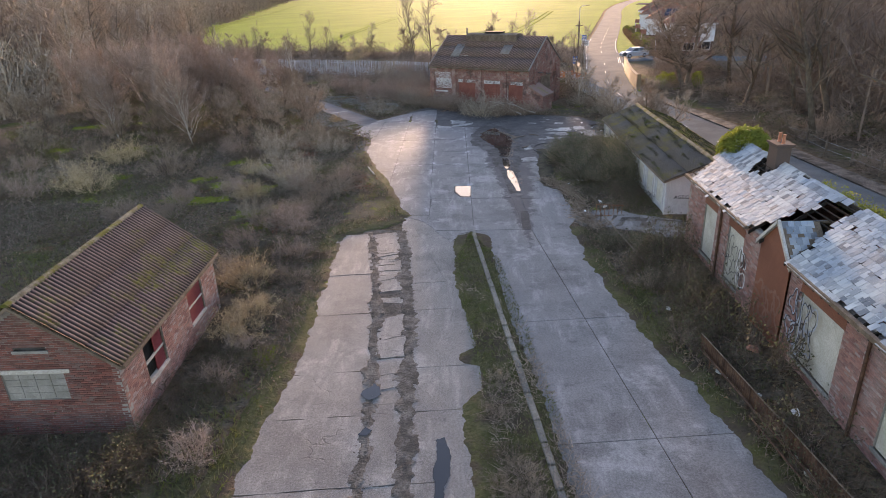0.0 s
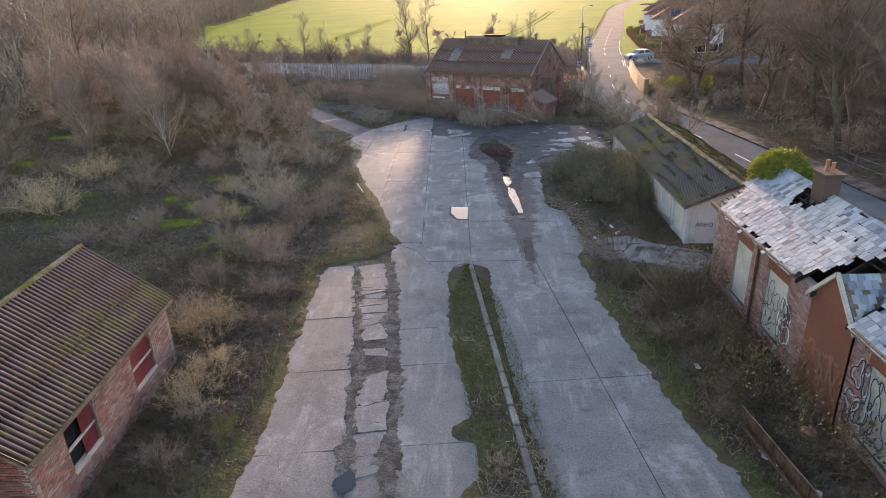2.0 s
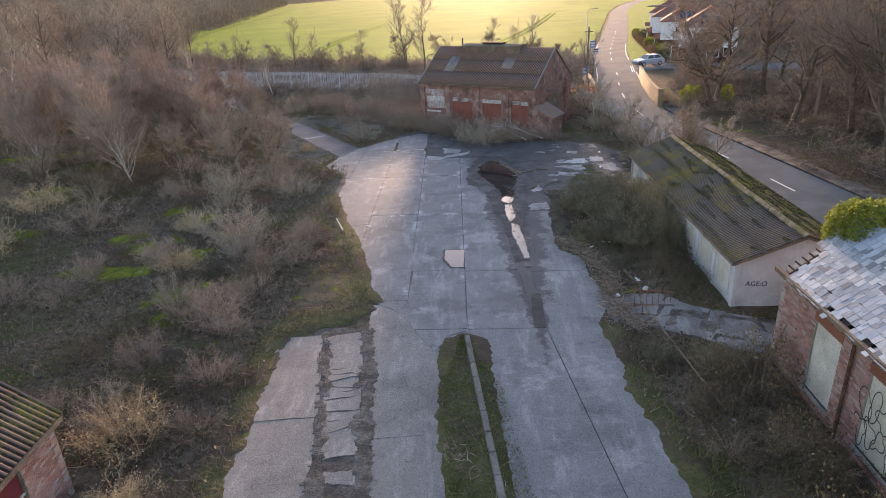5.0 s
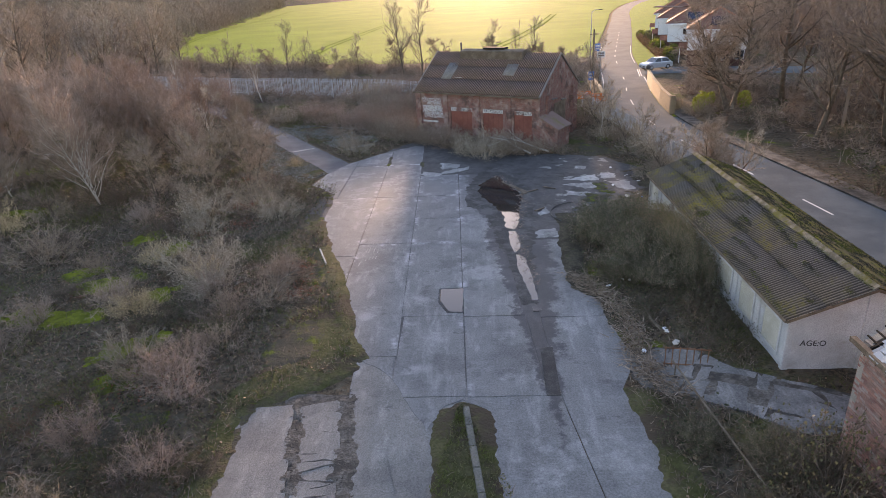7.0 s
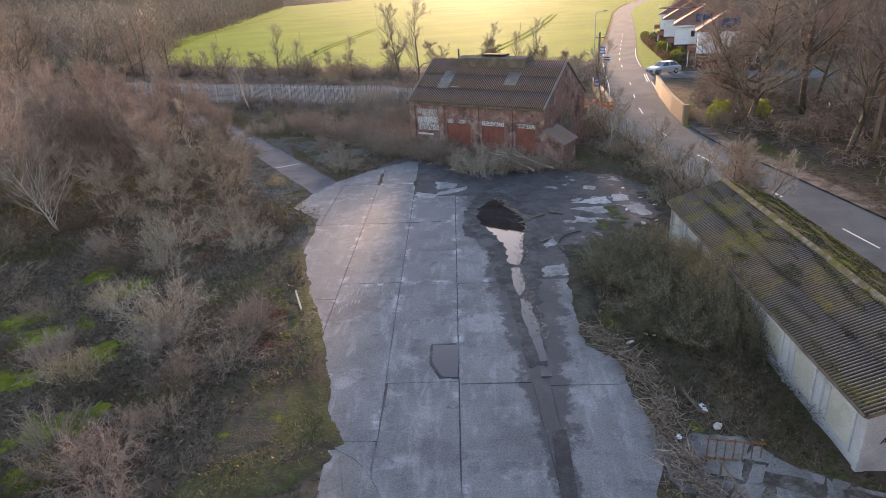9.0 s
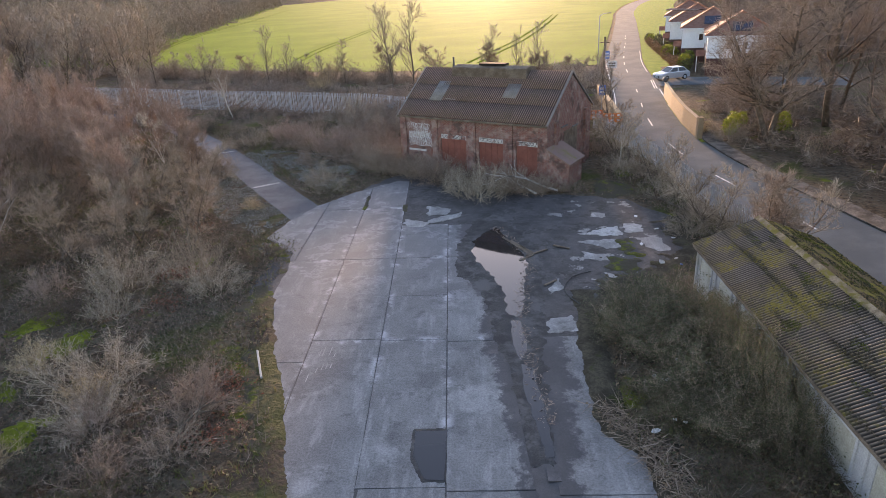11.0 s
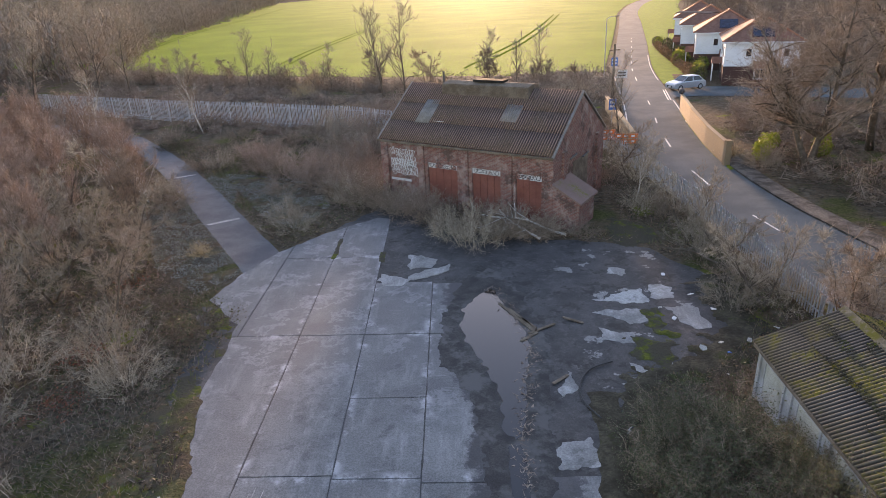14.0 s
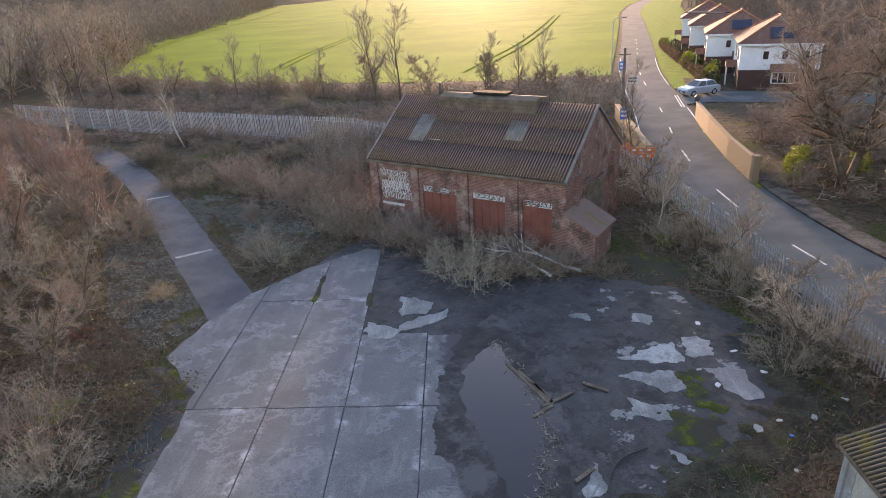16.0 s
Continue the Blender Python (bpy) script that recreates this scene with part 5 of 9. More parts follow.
def brick_wall(house, origin, ux, length, height, openings=(), mat="brick", top=None, thick=0.22, singles=None, name="brick_wall", course=0.075, size=0.225):
    """A wall of single bricks over mortar. origin: its lower corner on the outer face; ux: its way along; the outside lies to the right of ux.
    openings: (u0, u1, v0, v1). top(u): its height at u. singles: (u0, u1, v0, v1), where bricks are objects of their own."""
    o, ux = Vector(origin), Vector((*ux, 0)).normalized()
    out = Vector((ux.y, -ux.x, 0))
    zz = Vector((0, 0, 1))
    top = top or (lambda u: height)

    def at(u, v, w):
        return o + ux * u + zz * v + out * w

    def pane(a, b, c, d):
        core.prism([at(a, c, -0.012), at(b, c, -0.012), at(b, min(d, top(b)), -0.012), at(a, min(d, top(a)), -0.012)], -out * (thick - 0.012))
    core = Geo()
    ucuts = sorted({0, length, *[k for op in openings for k in op[:2]], *[length * k / 8 for k in range(9)], length / 2})
    for a, b in zip(ucuts, ucuts[1:]):
        if b - a < 1e-6:
            continue
        holes = sorted([op for op in openings if op[0] < (a + b) / 2 < op[1]], key=lambda q: q[2])
        v = 0.0
        for op in holes:
            if op[2] > v:
                pane(a, b, v, op[2])
            v = op[3]
        pane(a, b, v, 99.0)
    wall = part(name, core, "mortar", house)
    rest = Geo()
    shared = None
    rnd = random.Random(int(length * 100))
    count = 0
    for r in range(int(max(top(length * k / 20) for k in range(21)) / course)):
        v0, v1 = r * course + 0.008, (r + 1) * course - 0.007
        s = -size / 2 if r % 2 else 0.0
        while s < length:
            a, b = max(s + 0.007, 0), min(s + size - 0.007, length)
            s += size
            for op in openings:
                if op[2] < (v0 + v1) / 2 < op[3] and op[0] < b and a < op[1]:
                    if a < op[0]:
                        b = op[0] - 0.004
                    elif b > op[1]:
                        a = op[1] + 0.004
                    else:
                        b = a
            if b - a < 0.02 or v1 > min(top(a), top(b)):
                continue
            mid = (a + b) / 2
            proud = rnd.uniform(-0.003, 0.004)
            if singles and count < 300 and singles[0] < mid < singles[1] and singles[2] < v0 < singles[3] and b - a > size - 0.02:
                if shared is None:
                    g = Geo()
                    g.box((-size / 2 + 0.007, -0.01, 0.008), (size / 2 - 0.007, 0.014, course - 0.007))
                    shared = g.mesh("brick", MAT[mat])
                ob = part("brick", shared, None, wall)
                ob.matrix_world = Matrix.Translation(at(mid, r * course, proud)) @ Matrix((ux, -out, zz)).transposed().to_4x4()
                count += 1
                continue
            n = len(rest.v)
            rest.v += [tuple(at(u, v, w)) for w in (-0.012, proud) for u, v in ((a, v0), (b, v0), (b, v1), (a, v1))]
            rest.f += [(n + 4, n + 5, n + 6, n + 7), (n, n + 1, n + 5, n + 4), (n + 1, n + 2, n + 6, n + 5), (n + 2, n + 3, n + 7, n + 6), (n + 3, n, n + 4, n + 7)]
    b = part("brickwork", rest, mat, wall)
    b["kind"] = "stuff"
    return wall, at, out


def board(house, at, out, u0, u1, v0, v1, w, mat, name, label="", depth=0.05):
    g = Geo()
    g.prism([at(u0, v0, w), at(u1, v0, w), at(u1, v1, w), at(u0, v1, w)], -out * depth)
    return part(name, g, mat, house, label)


def scribble(house, at, u0, u1, v0, v1, mat, seed, width=0.05, strokes=7, name="graffiti", label="", w=0.02):
    """Sprayed looping strokes on a wall, as thin ribbons."""
    rnd = random.Random(seed)
    g = Geo()
    cols = max(2, strokes)
    lines = max(1, round((v1 - v0) / ((u1 - u0) / cols * 2.0)))
    high = (v1 - v0) / lines
    for k in range(cols * lines):
        cu = u0 + (u1 - u0) * (k % cols + 0.5) / cols
        cv = v0 + high * (k // cols + 0.5) + rnd.uniform(-0.1, 0.1) * high
        ru, rv = (u1 - u0) / cols * rnd.uniform(0.4, 0.7), high * rnd.uniform(0.32, 0.55)
        ph, tip, wob = rnd.uniform(0, 6), rnd.uniform(-0.5, 0.5), rnd.choice((2, 3, 3))
        pts = []
        for i in range(26):
            a = i / 25 * math.pi * 2.1 + ph
            swell = 1 + 0.35 * math.sin(wob * a + k)
            pts.append((cu + ru * swell * math.cos(a) + tip * ru * math.sin(a), cv + rv * swell * math.sin(a)))
        for i, ((a, b), (c, d)) in enumerate(zip(pts, pts[1:])):
            l = math.hypot(c - a, d - b) or 1
            nx, ny = -(d - b) / l * width / 2, (c - a) / l * width / 2
            ww = w + 0.0022 * k + 0.00008 * i
            g.poly([at(a - nx, b - ny, ww), at(c - nx, d - ny, ww), at(c + nx, d + ny, ww), at(a + nx, b + ny, ww)])
    return part(name, g, mat, house, label)


def build_hut():
    hut = thing("brick_hut", "derelict red brick hut with brown corrugated roof and boarded windows", "hut")
    x0, x1, y0, y1 = -14.75, -9.85, 13.95, 21.75
    base, ev, rg = -0.05, 2.5, 4.38
    mid = (x0 + x1) / 2
    hgt = ev - base

    def gable(u):
        return hgt + (rg - ev) * (1 - abs(u - (x1 - x0) / 2) / ((x1 - x0) / 2)) - 0.03
    # south gable: bricked-up window under a lintel, and a slot vent
    ops = ((1.5, 3.3, 1.35, 2.25), (2.1, 3.02, 3.0, 3.12))
    w, at, out = brick_wall(hut, (x0, y0, base), (1, 0), x1 - x0, hgt, ops, "brick", gable, singles=(2.4, 4.9, 1.2, 2.5))
    for r in range(4):
        for c in range(4):
            board(w, at, out, 1.51 + c * 0.45, 1.51 + c * 0.45 + 0.435, 1.36 + r * 0.222, 1.36 + r * 0.222 + 0.21, -0.05, "block", "concrete_block")
    board(hut, at, out, 1.3, 3.5, 2.25, 2.38, 0.03, "barge", "lintel", "pale concrete lintel", 0.1)
    board(hut, at, out, 2.05, 3.07, 2.91, 3.0, 0.03, "block", "sill", "grey stone sill", 0.1)
    board(hut, at, out, 2.0, 3.15, 3.12, 3.19, 0.02, "brick_dark", "lintel")
    # black sheet behind the slot, put there for the unlit inside
    board(hut, at, out, 2.1, 3.02, 3.0, 3.12, -0.16, "dark", "slot_back", "black sheet for the dark inside", 0.02)
    # east side: two windows with maroon boards
    ops = ((1.42, 2.82, 0.85, 2.2), (5.0, 6.4, 0.85, 2.2))
    w, at, out = brick_wall(hut, (x1, y0, base), (0, 1), y1 - y0, hgt, ops, "brick_pale")
    for a, b, broken in ((1.42, 2.82, True), (5.0, 6.4, False)):
        win = part("window", Geo(), "dark", hut)
        # black sheet behind the window, standing for the unlit room
        g = Geo()
        g.prism([at(a, 0.85, -0.18), at(b, 0.85, -0.18), at(b, 2.2, -0.18), at(a, 2.2, -0.18)], -out * 0.02)
        part("backing", g, "dark", win)
        board(win, at, out, a, b, 0.80, 0.88, 0.04, "barge", "window_sill", "", 0.2)
        board(win, at, out, a, b, 1.45, 1.52, -0.03, "barge", "window_bar", "", 0.06)
        board(win, at, out, a, a + 0.07, 0.88, 2.2, -0.03, "timber", "window_frame", "", 0.06)
        board(win, at, out, b - 0.07, b, 0.88, 2.2, -0.03, "timber", "window_frame", "", 0.06)
        board(win, at, out, a + 0.07, b - 0.07, 2.12, 2.2, -0.03, "barge", "window_frame", "", 0.06)
        if broken:
            board(win, at, out, a + 0.7, b - 0.07, 0.88, 1.45, -0.06, "maroon", "board", "maroon board", 0.02)
            board(win, at, out, a + 0.75, b - 0.07, 1.52, 2.12, -0.06, "maroon", "board", "maroon board", 0.02)
        else:
            board(win, at, out, a + 0.07, b - 0.07, 0.88, 1.45, -0.06, "maroon", "board", "maroon board", 0.02)
            board(win, at, out, a + 0.07, b - 0.07, 1.52, 2.12, -0.06, "maroon", "board", "maroon board", 0.02)
    # the two walls behind, plain
    brick_wall(hut, (x1, y1, base), (-1, 0), x1 - x0, hgt, (), "brick", gable)
    brick_wall(hut, (x0, y1, base), (0, -1), y1 - y0, hgt, (), "brick")
    g = Geo()
    g.box((x0 + 0.2, y0 + 0.2, base), (x1 - 0.2, y1 - 0.2, base + 0.1))
    part("floor_slab", g, "block", hut)
    for s in (1, -1):
        xe = mid + s * ((x1 - x0) / 2 + 0.2)
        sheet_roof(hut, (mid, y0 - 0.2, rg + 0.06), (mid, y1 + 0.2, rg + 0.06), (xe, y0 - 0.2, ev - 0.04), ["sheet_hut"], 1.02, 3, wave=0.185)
        for yy in (y0 - 0.22, y1 + 0.16):
            g = Geo()
            g.prism([(mid, yy, rg + 0.06), (xe, yy, ev - 0.04), (xe, yy, ev - 0.13), (mid, yy, rg - 0.05)], (0, 0.05, 0))
            part("bargeboard", g, "timber", hut)
        g = Geo()
        g.box((xe - 0.05, y0 - 0.1, ev - 0.16), (xe + 0.06, y1 + 0.1, ev - 0.06))
        part("gutter", g, "timber", hut)
    for k in range(14):
        g = Geo()
        ya = y0 - 0.22 + k * (y1 - y0 + 0.44) / 14
        yb = ya + (y1 - y0 + 0.44) / 14 + 0.03
        g.prism([(mid + 0.115 * math.cos(q * math.pi / 8), ya, rg + 0.055 + 0.1 * math.sin(q * math.pi / 8)) for q in range(9)] + [(mid - 0.09, ya, rg + 0.05), (mid + 0.09, ya, rg + 0.05)], (0, yb - ya, 0))
        part("ridge_tile", g, "ridge", hut)
    # moss creeping down from the ridge and along the south verge
    rng = np.random.default_rng(71)
    n = 5200
    t, e = rng.uniform(0, 1, n), rng.exponential(0.17, n)
    keep = np.array([noise.noise(Vector((0.0, q * 9.0, 2.0))) > -0.25 for q in t])
    p = np.column_stack([mid + 0.08 + e, y0 - 0.15 + t * (y1 - y0 + 0.3), rg + 0.075 - (e + 0.08) * (rg - ev + 0.1) / ((x1 - x0) / 2 + 0.2)])[keep & (e < 1.0)]
    t, e = rng.uniform(0, 1, 900), rng.exponential(0.08, 900)
    q = np.column_stack([mid + t * ((x1 - x0) / 2 + 0.15), y0 - 0.2 + e, rg + 0.085 - t * (rg - ev + 0.1)])
    v, f = leaves(np.concatenate([p, q]), 0.055, rng, 0.6)
    part("roof_moss", mesh_np("roof_moss", v, f, MAT["moss"]), None, hut, "yellow-green moss along the ridge")["kind"] = "stuff"
    turn = Matrix.Translation((x1, y0, 0)) @ Matrix.Rotation(radians(1.9), 4, "Z") @ Matrix.Translation((-x1, -y0, 0))
    hut.matrix_world = turn


def build_shed():
    shed = thing("concrete_shed", "long white concrete-panel shed with a mossy corrugated roof", "shed")
    x0, x1, y0, y1 = 10.2, 14.7, 30.4, 45.75
    base, ev, rg = 0.2, 2.38, 3.3
    mid = (x0 + x1) / 2
    ln = y1 - y0
    # side panels between posts, some with a framed blank window
    n = 8
    for side, xx, s in ((0, x0, -1), (1, x1, 1)):
        for k in range(n):
            a, b = y0 + ln * k / n, y0 + ln * (k + 1) / n
            g = Geo()
            xa, xb = (xx, xx + 0.12) if s < 0 else (xx - 0.12, xx)
            g.box((xa, a + 0.09, base - 0.3), (xb, b - 0.09, ev - 0.02))
            pnl = part("wall_panel", g, "render", shed)
            if side == 0:
                g = Geo()
                g.box((xx - 0.025, a + 0.42, base + 0.65), (xx + 0.02, b - 0.42, base + 1.75))
                part("blank_window", g, "board", pnl, "grey boarded window")
                for c in ((a + 0.34, a + 0.42, base + 0.57, base + 1.83), (b - 0.42, b - 0.34, base + 0.57, base + 1.83), (a + 0.42, b - 0.42, base + 0.57, base + 0.65), (a + 0.42, b - 0.42, base + 1.75, base + 1.83)):
                    g = Geo()
                    g.box((xx - 0.045, c[0], c[2]), (xx + 0.01, c[1], c[3]))
                    part("window_surround", g, "render", pnl)
            g = Geo()
            g.box((xa - 0.05, a - 0.09, base - 0.3), (xb + 0.05, a + 0.09, ev))
            bevelled(part("post", g, "render", shed), 0.02)
        g = Geo()
        g.box((xa - 0.05, y1 - 0.09, base - 0.3), (xb + 0.05, y1 + 0.09, ev))
        bevelled(part("post", g, "render", shed), 0.02)
    for yy in (y0 - 0.06, y1 - 0.06):
        for a, b in ((x0 + 0.17, mid - 0.09), (mid + 0.09, x1 - 0.17)):
            za, zb = (ev + (rg - ev) * (1 - abs(q - mid) / (mid - x0)) - 0.08 for q in (a, b))
            g = Geo()
            g.prism([(a, yy, base - 0.3), (b, yy, base - 0.3), (b, yy, zb), (a, yy, za)], (0, 0.12, 0))
            part("gable_panel", g, "render", shed)
        g = Geo()
        g.box((mid - 0.09, yy - 0.03, base - 0.3), (mid + 0.09, yy + 0.15, rg - 0.08))
        bevelled(part("post", g, "render", shed), 0.02)
    word = bpy.data.curves.new("tag", "FONT")
    word.body, word.size, word.offset, word.extrude = "AGE:O", 0.27, 0.002, 0.002
    carrier = bpy.data.objects.new("tag", word)
    me = bpy.data.meshes.new_from_object(carrier)
    bpy.data.objects.remove(carrier)
    me.materials.clear()
    me.materials.append(MAT["spray_black"])
    part("graffiti", me, None, shed, "black sprayed tag").matrix_world = pose(x0 + 0.4, y0 - 0.066, base + 1.15, 90, 2, 0)
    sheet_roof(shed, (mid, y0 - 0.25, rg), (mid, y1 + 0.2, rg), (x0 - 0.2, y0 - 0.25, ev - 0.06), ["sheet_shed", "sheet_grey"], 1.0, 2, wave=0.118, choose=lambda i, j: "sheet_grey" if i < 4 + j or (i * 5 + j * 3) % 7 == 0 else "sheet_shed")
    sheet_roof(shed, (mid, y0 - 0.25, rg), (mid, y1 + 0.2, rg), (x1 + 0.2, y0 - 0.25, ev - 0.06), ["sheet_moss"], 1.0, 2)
    # moss in cushions over the yard slope, thick along the ridge and all over the road slope
    rng = np.random.default_rng(72)
    fall = (rg - ev + 0.06) / (mid - x0 + 0.2)
    for side, n, thin, name in ((-1, 36000, 0.06, "dull yellow-green moss cushions"), (1, 26000, -0.12, "thick olive moss over the road side of the roof")):
        t, e = rng.uniform(0, 1, n), rng.uniform(0.1, mid - x0 + 0.15, n)
        keep = np.array([noise.noise(Vector((a * 4.2, b * 8.0, side * 3.0))) + 0.45 * noise.noise(Vector((a * 2.2, b * 30.0, 9.0))) > thin + 0.17 * a * (side < 0) for a, b in zip(e, t)])
        p = np.column_stack([mid + side * e, y0 - 0.2 + t * (ln + 0.35), rg + 0.075 - e * fall])[keep]
        v, f = leaves(p, 0.05, rng, 0.6)
        part("roof_moss", mesh_np("roof_moss", v, f, MAT["moss"]), None, shed, name)["kind"] = "stuff"
    for k in range(16):
        ya = y0 - 0.27 + k * (ln + 0.5) / 16
        g = Geo()
        g.prism([(mid - 0.17, ya, rg + 0.0), (mid, ya, rg + 0.13), (mid + 0.17, ya, rg + 0.0), (mid, ya, rg + 0.07)], (0, (ln + 0.5) / 16 + 0.02, 0))
        part("ridge_cap", g, "ridge", shed)
    for s, xe in ((-1, x0 - 0.2), (1, x1 + 0.2)):
        for yy in (y0 - 0.28, y1 + 0.22):
            g = Geo()
            g.prism([(mid, yy, rg + 0.02), (xe, yy, ev - 0.04), (xe, yy, ev - 0.12), (mid, yy, rg - 0.07)], (0, 0.04, 0))
            part("bargeboard", g, "timber", shed)
    g = Geo()
    g.box((x0 - 0.24, y0 - 0.2, ev - 0.14), (x0 - 0.14, y1 + 0.1, ev - 0.06))
    part("gutter", g, "timber", shed)
    g = Geo()
    g.box((x0 + 0.1, y0, base - 0.3), (x1 - 0.1, y1, base))
    part("floor_slab", g, "block", shed)


def build_ruin():
    """The roofless-in-part brick range along the east side, with slates slipping."""
    ruin = thing("brick_ruin", "derelict red brick building with a collapsing grey slate roof and graffiti", "building")
    x0, x1, y0, y1 = 10.15, 14.1, 1.0, 26.95
    base, ev, rg = 0.1, 3.62, 5.2
    mid = (x0 + x1) / 2
    hgt = ev - base
    # west wall: origin at the north end, running south, outside to the west
    L = y1 - y0
    def u_of(y):
        return y1 - y
    gap = (u_of(19.3), u_of(17.55))
    wins = []
    for a, b in ((24.9, 23.6), (22.3, 20.9), (16.6, 14.3), (12.2, 10.2), (8.0, 6.0)):
        wins.append((u_of(a), u_of(b), 0.75, 2.9))
    ops = tuple(wins) + ((gap[0], gap[1], 0.0, 3.35),)
    w, at, out = brick_wall(ruin, (x0, y1, base), (0, -1), L, hgt, ops, "brick_pale", singles=(0.1, 7.0, 0.4, 2.4))
    for a, b, c, d in wins:
        win = board(ruin, at, out, a + 0.02, b - 0.02, c, d, -0.06, "board", "boarded_window", "grey-cream boarded window", 0.05)
        board(win, at, out, a - 0.05, b + 0.05, d, d + 0.3, 0.012, "stain", "lintel", "", 0.12)
        board(win, at, out, a - 0.05, b + 0.05, c - 0.1, c, 0.04, "block", "window_sill", "", 0.15)
    for y in (23.0, 13.1, 9.1):
        g = Geo()
        g.tube([(x0 - 0.07, y, base + 0.1), (x0 - 0.07, y, ev - 0.1)], 0.05, 8)
        part("downpipe", g, "oldrust", ruin, "rusty dark downpipe")
    g = Geo()
    g.box((x0 - 0.28, y0, ev - 0.08), (x0 - 0.14, 17.2, ev + 0.05))
    part("fascia", g, "timber", ruin)
    g = Geo()
    g.box((x0 - 0.28, 20.4, ev - 0.08), (x0 - 0.14, y1 + 0.1, ev + 0.05))
    part("fascia", g, "timber", ruin)
    scribble(ruin, at, u_of(22.4), u_of(21.3), 1.0, 2.5, "spray_black", 21, 0.03, 3, label="black sprayed graffiti", w=0.004)
    scribble(ruin, at, u_of(21.1), u_of(20.45), 0.9, 2.4, "spray_white", 22, 0.06, 2, label="white sprayed graffiti", w=0.012)
    scribble(ruin, at, u_of(21.1), u_of(20.45), 0.9, 2.4, "spray_black", 23, 0.028, 3, label="black sprayed graffiti", w=0.016)
    scribble(ruin, at, u_of(17.1), u_of(15.6), 1.0, 2.8, "spray_blue", 24, 0.05, 4, label="white sprayed graffiti", w=0.012)
    scribble(ruin, at, u_of(17.1), u_of(15.6), 1.0, 2.8, "spray_black", 25, 0.035, 4, label="black sprayed graffiti", w=0.018)
    # projecting porch with its own small gable, painted brown
    rnd = random.Random(84)
    pw = x0 - 0.07
    ym, half = 18.42, 1.04
    g = Geo()
    g.prism([(pw, ym + half, base), (pw, ym - half, base), (pw, ym - half, base + 3.42), (pw, ym, base + 4.42), (pw, ym + half, base + 3.42)], (0.2, 0, 0))
    porch = part("porch", g, "stain", ruin, "brown painted porch wall with a small gable")
    for s in (1, -1):
        g = Geo()
        g.box((pw + 0.02, ym + s * half - (0.2 if s > 0 else 0), base), (x0 + 0.1, ym + s * half + (0 if s > 0 else 0.2), base + 3.15))
        part("return_wall", g, "brick_pale", porch)
        g = Geo()
        a, b = Vector((pw - 0.12, ym + s * 0.02, base + 4.54)), Vector((pw - 0.12, ym + s * (half + 0.16), base + 3.4))
        g.prism([a, b, b - Vector((0, 0, 0.15)), a - Vector((0, 0, 0.15))], (0.09, 0, 0))
        part("bargeboard", g, "barge", porch)
        # the porch's own roof, mostly gone on the south side
        ln = 1.7 if s > 0 else 1.2
        g = Geo()
        g.prism([(pw, ym, base + 4.46), (pw, ym + s * (half + 0.15), base + 3.42), (pw, ym + s * (half + 0.15), base + 3.37), (pw, ym, base + 4.4)], (ln, 0, 0))
        boards = part("porch_roof", g, "timber", porch)
        fell = Vector((0, s * (half + 0.15), -1.04))
        for r in range(8):
            for c in range(int(ln / 0.2)):
                if rnd.random() < (0.12 if s > 0 else 0.3):
                    continue
                g = Geo()
                g.box((-0.096, -0.02, 0.0), (0.096, 0.24, 0.008))
                mtx = Matrix((Vector((1, 0, 0)), fell.normalized(), Vector((1, 0, 0)).cross(fell.normalized()))).transposed().to_4x4()
                lift = Vector((0, s * 1.04, half + 0.15)).normalized() * (0.012 + 0.004 * (r % 2))
                part("slate", g, "slate", boards).matrix_world = Matrix.Translation(Vector((pw + 0.1 + c * 0.2 + 0.1 * (r % 2), ym, base + 4.46)) + fell * (r / 8) + lift) @ mtx @ pose(0, 0, 0, 0, 0, rnd.uniform(-5, 5))
    at2 = lambda u, v, q: Vector((pw - q, ym + half - u, base + v))
    scribble(porch, at2, 0.2, 1.9, 0.8, 2.2, "clay", 31, 0.1, 4, label="faint orange sprayed loops", w=0.006)
    # other walls
    gab = lambda u: hgt + (rg - ev) * (1 - abs(u - (x1 - x0) / 2) / ((x1 - x0) / 2)) - 0.05
    brick_wall(ruin, (x1, y1, base), (-1, 0), x1 - x0, hgt, (), "brick_pale", gab)
    brick_wall(ruin, (x0, y0, base), (1, 0), x1 - x0, hgt, (), "brick_pale", gab)
    g = Geo()
    g.box((x1 - 0.22, y0 + 0.22, base), (x1, y1 - 0.22, ev))
    part("back_wall", g, "brick_pale", ruin)
    # floor in near black: the dark inside is put into its colour
    g = Geo()
    g.box((x0 + 0.23, y0 + 0.23, base), (x1 - 0.23, y1 - 0.23, base + 0.1))
    part("floor", g, "dark", ruin)
    # rafters, ridge and battens, charred
    k = 0
    y = y0 + 0.3
    while y < y1 - 0.2:
        for s in (-1, 1):
            xe = x0 - 0.2 if s < 0 else x1 + 0.2
            g = Geo()
            g.prism([(mid, y, rg - 0.12), (xe, y, ev - 0.06), (xe, y, ev - 0.18), (mid, y, rg - 0.26)], (0, 0.06, 0))
            if not (s < 0 and 17.5 < y < 19.9 and k % 4):
                part("rafter", g, "dark", ruin)
        y += 0.45
        k += 1
    g = Geo()
    g.box((mid - 0.03, y0, rg - 0.3), (mid + 0.03, y1, rg - 0.05))
    part("ridge_board", g, "dark", ruin)
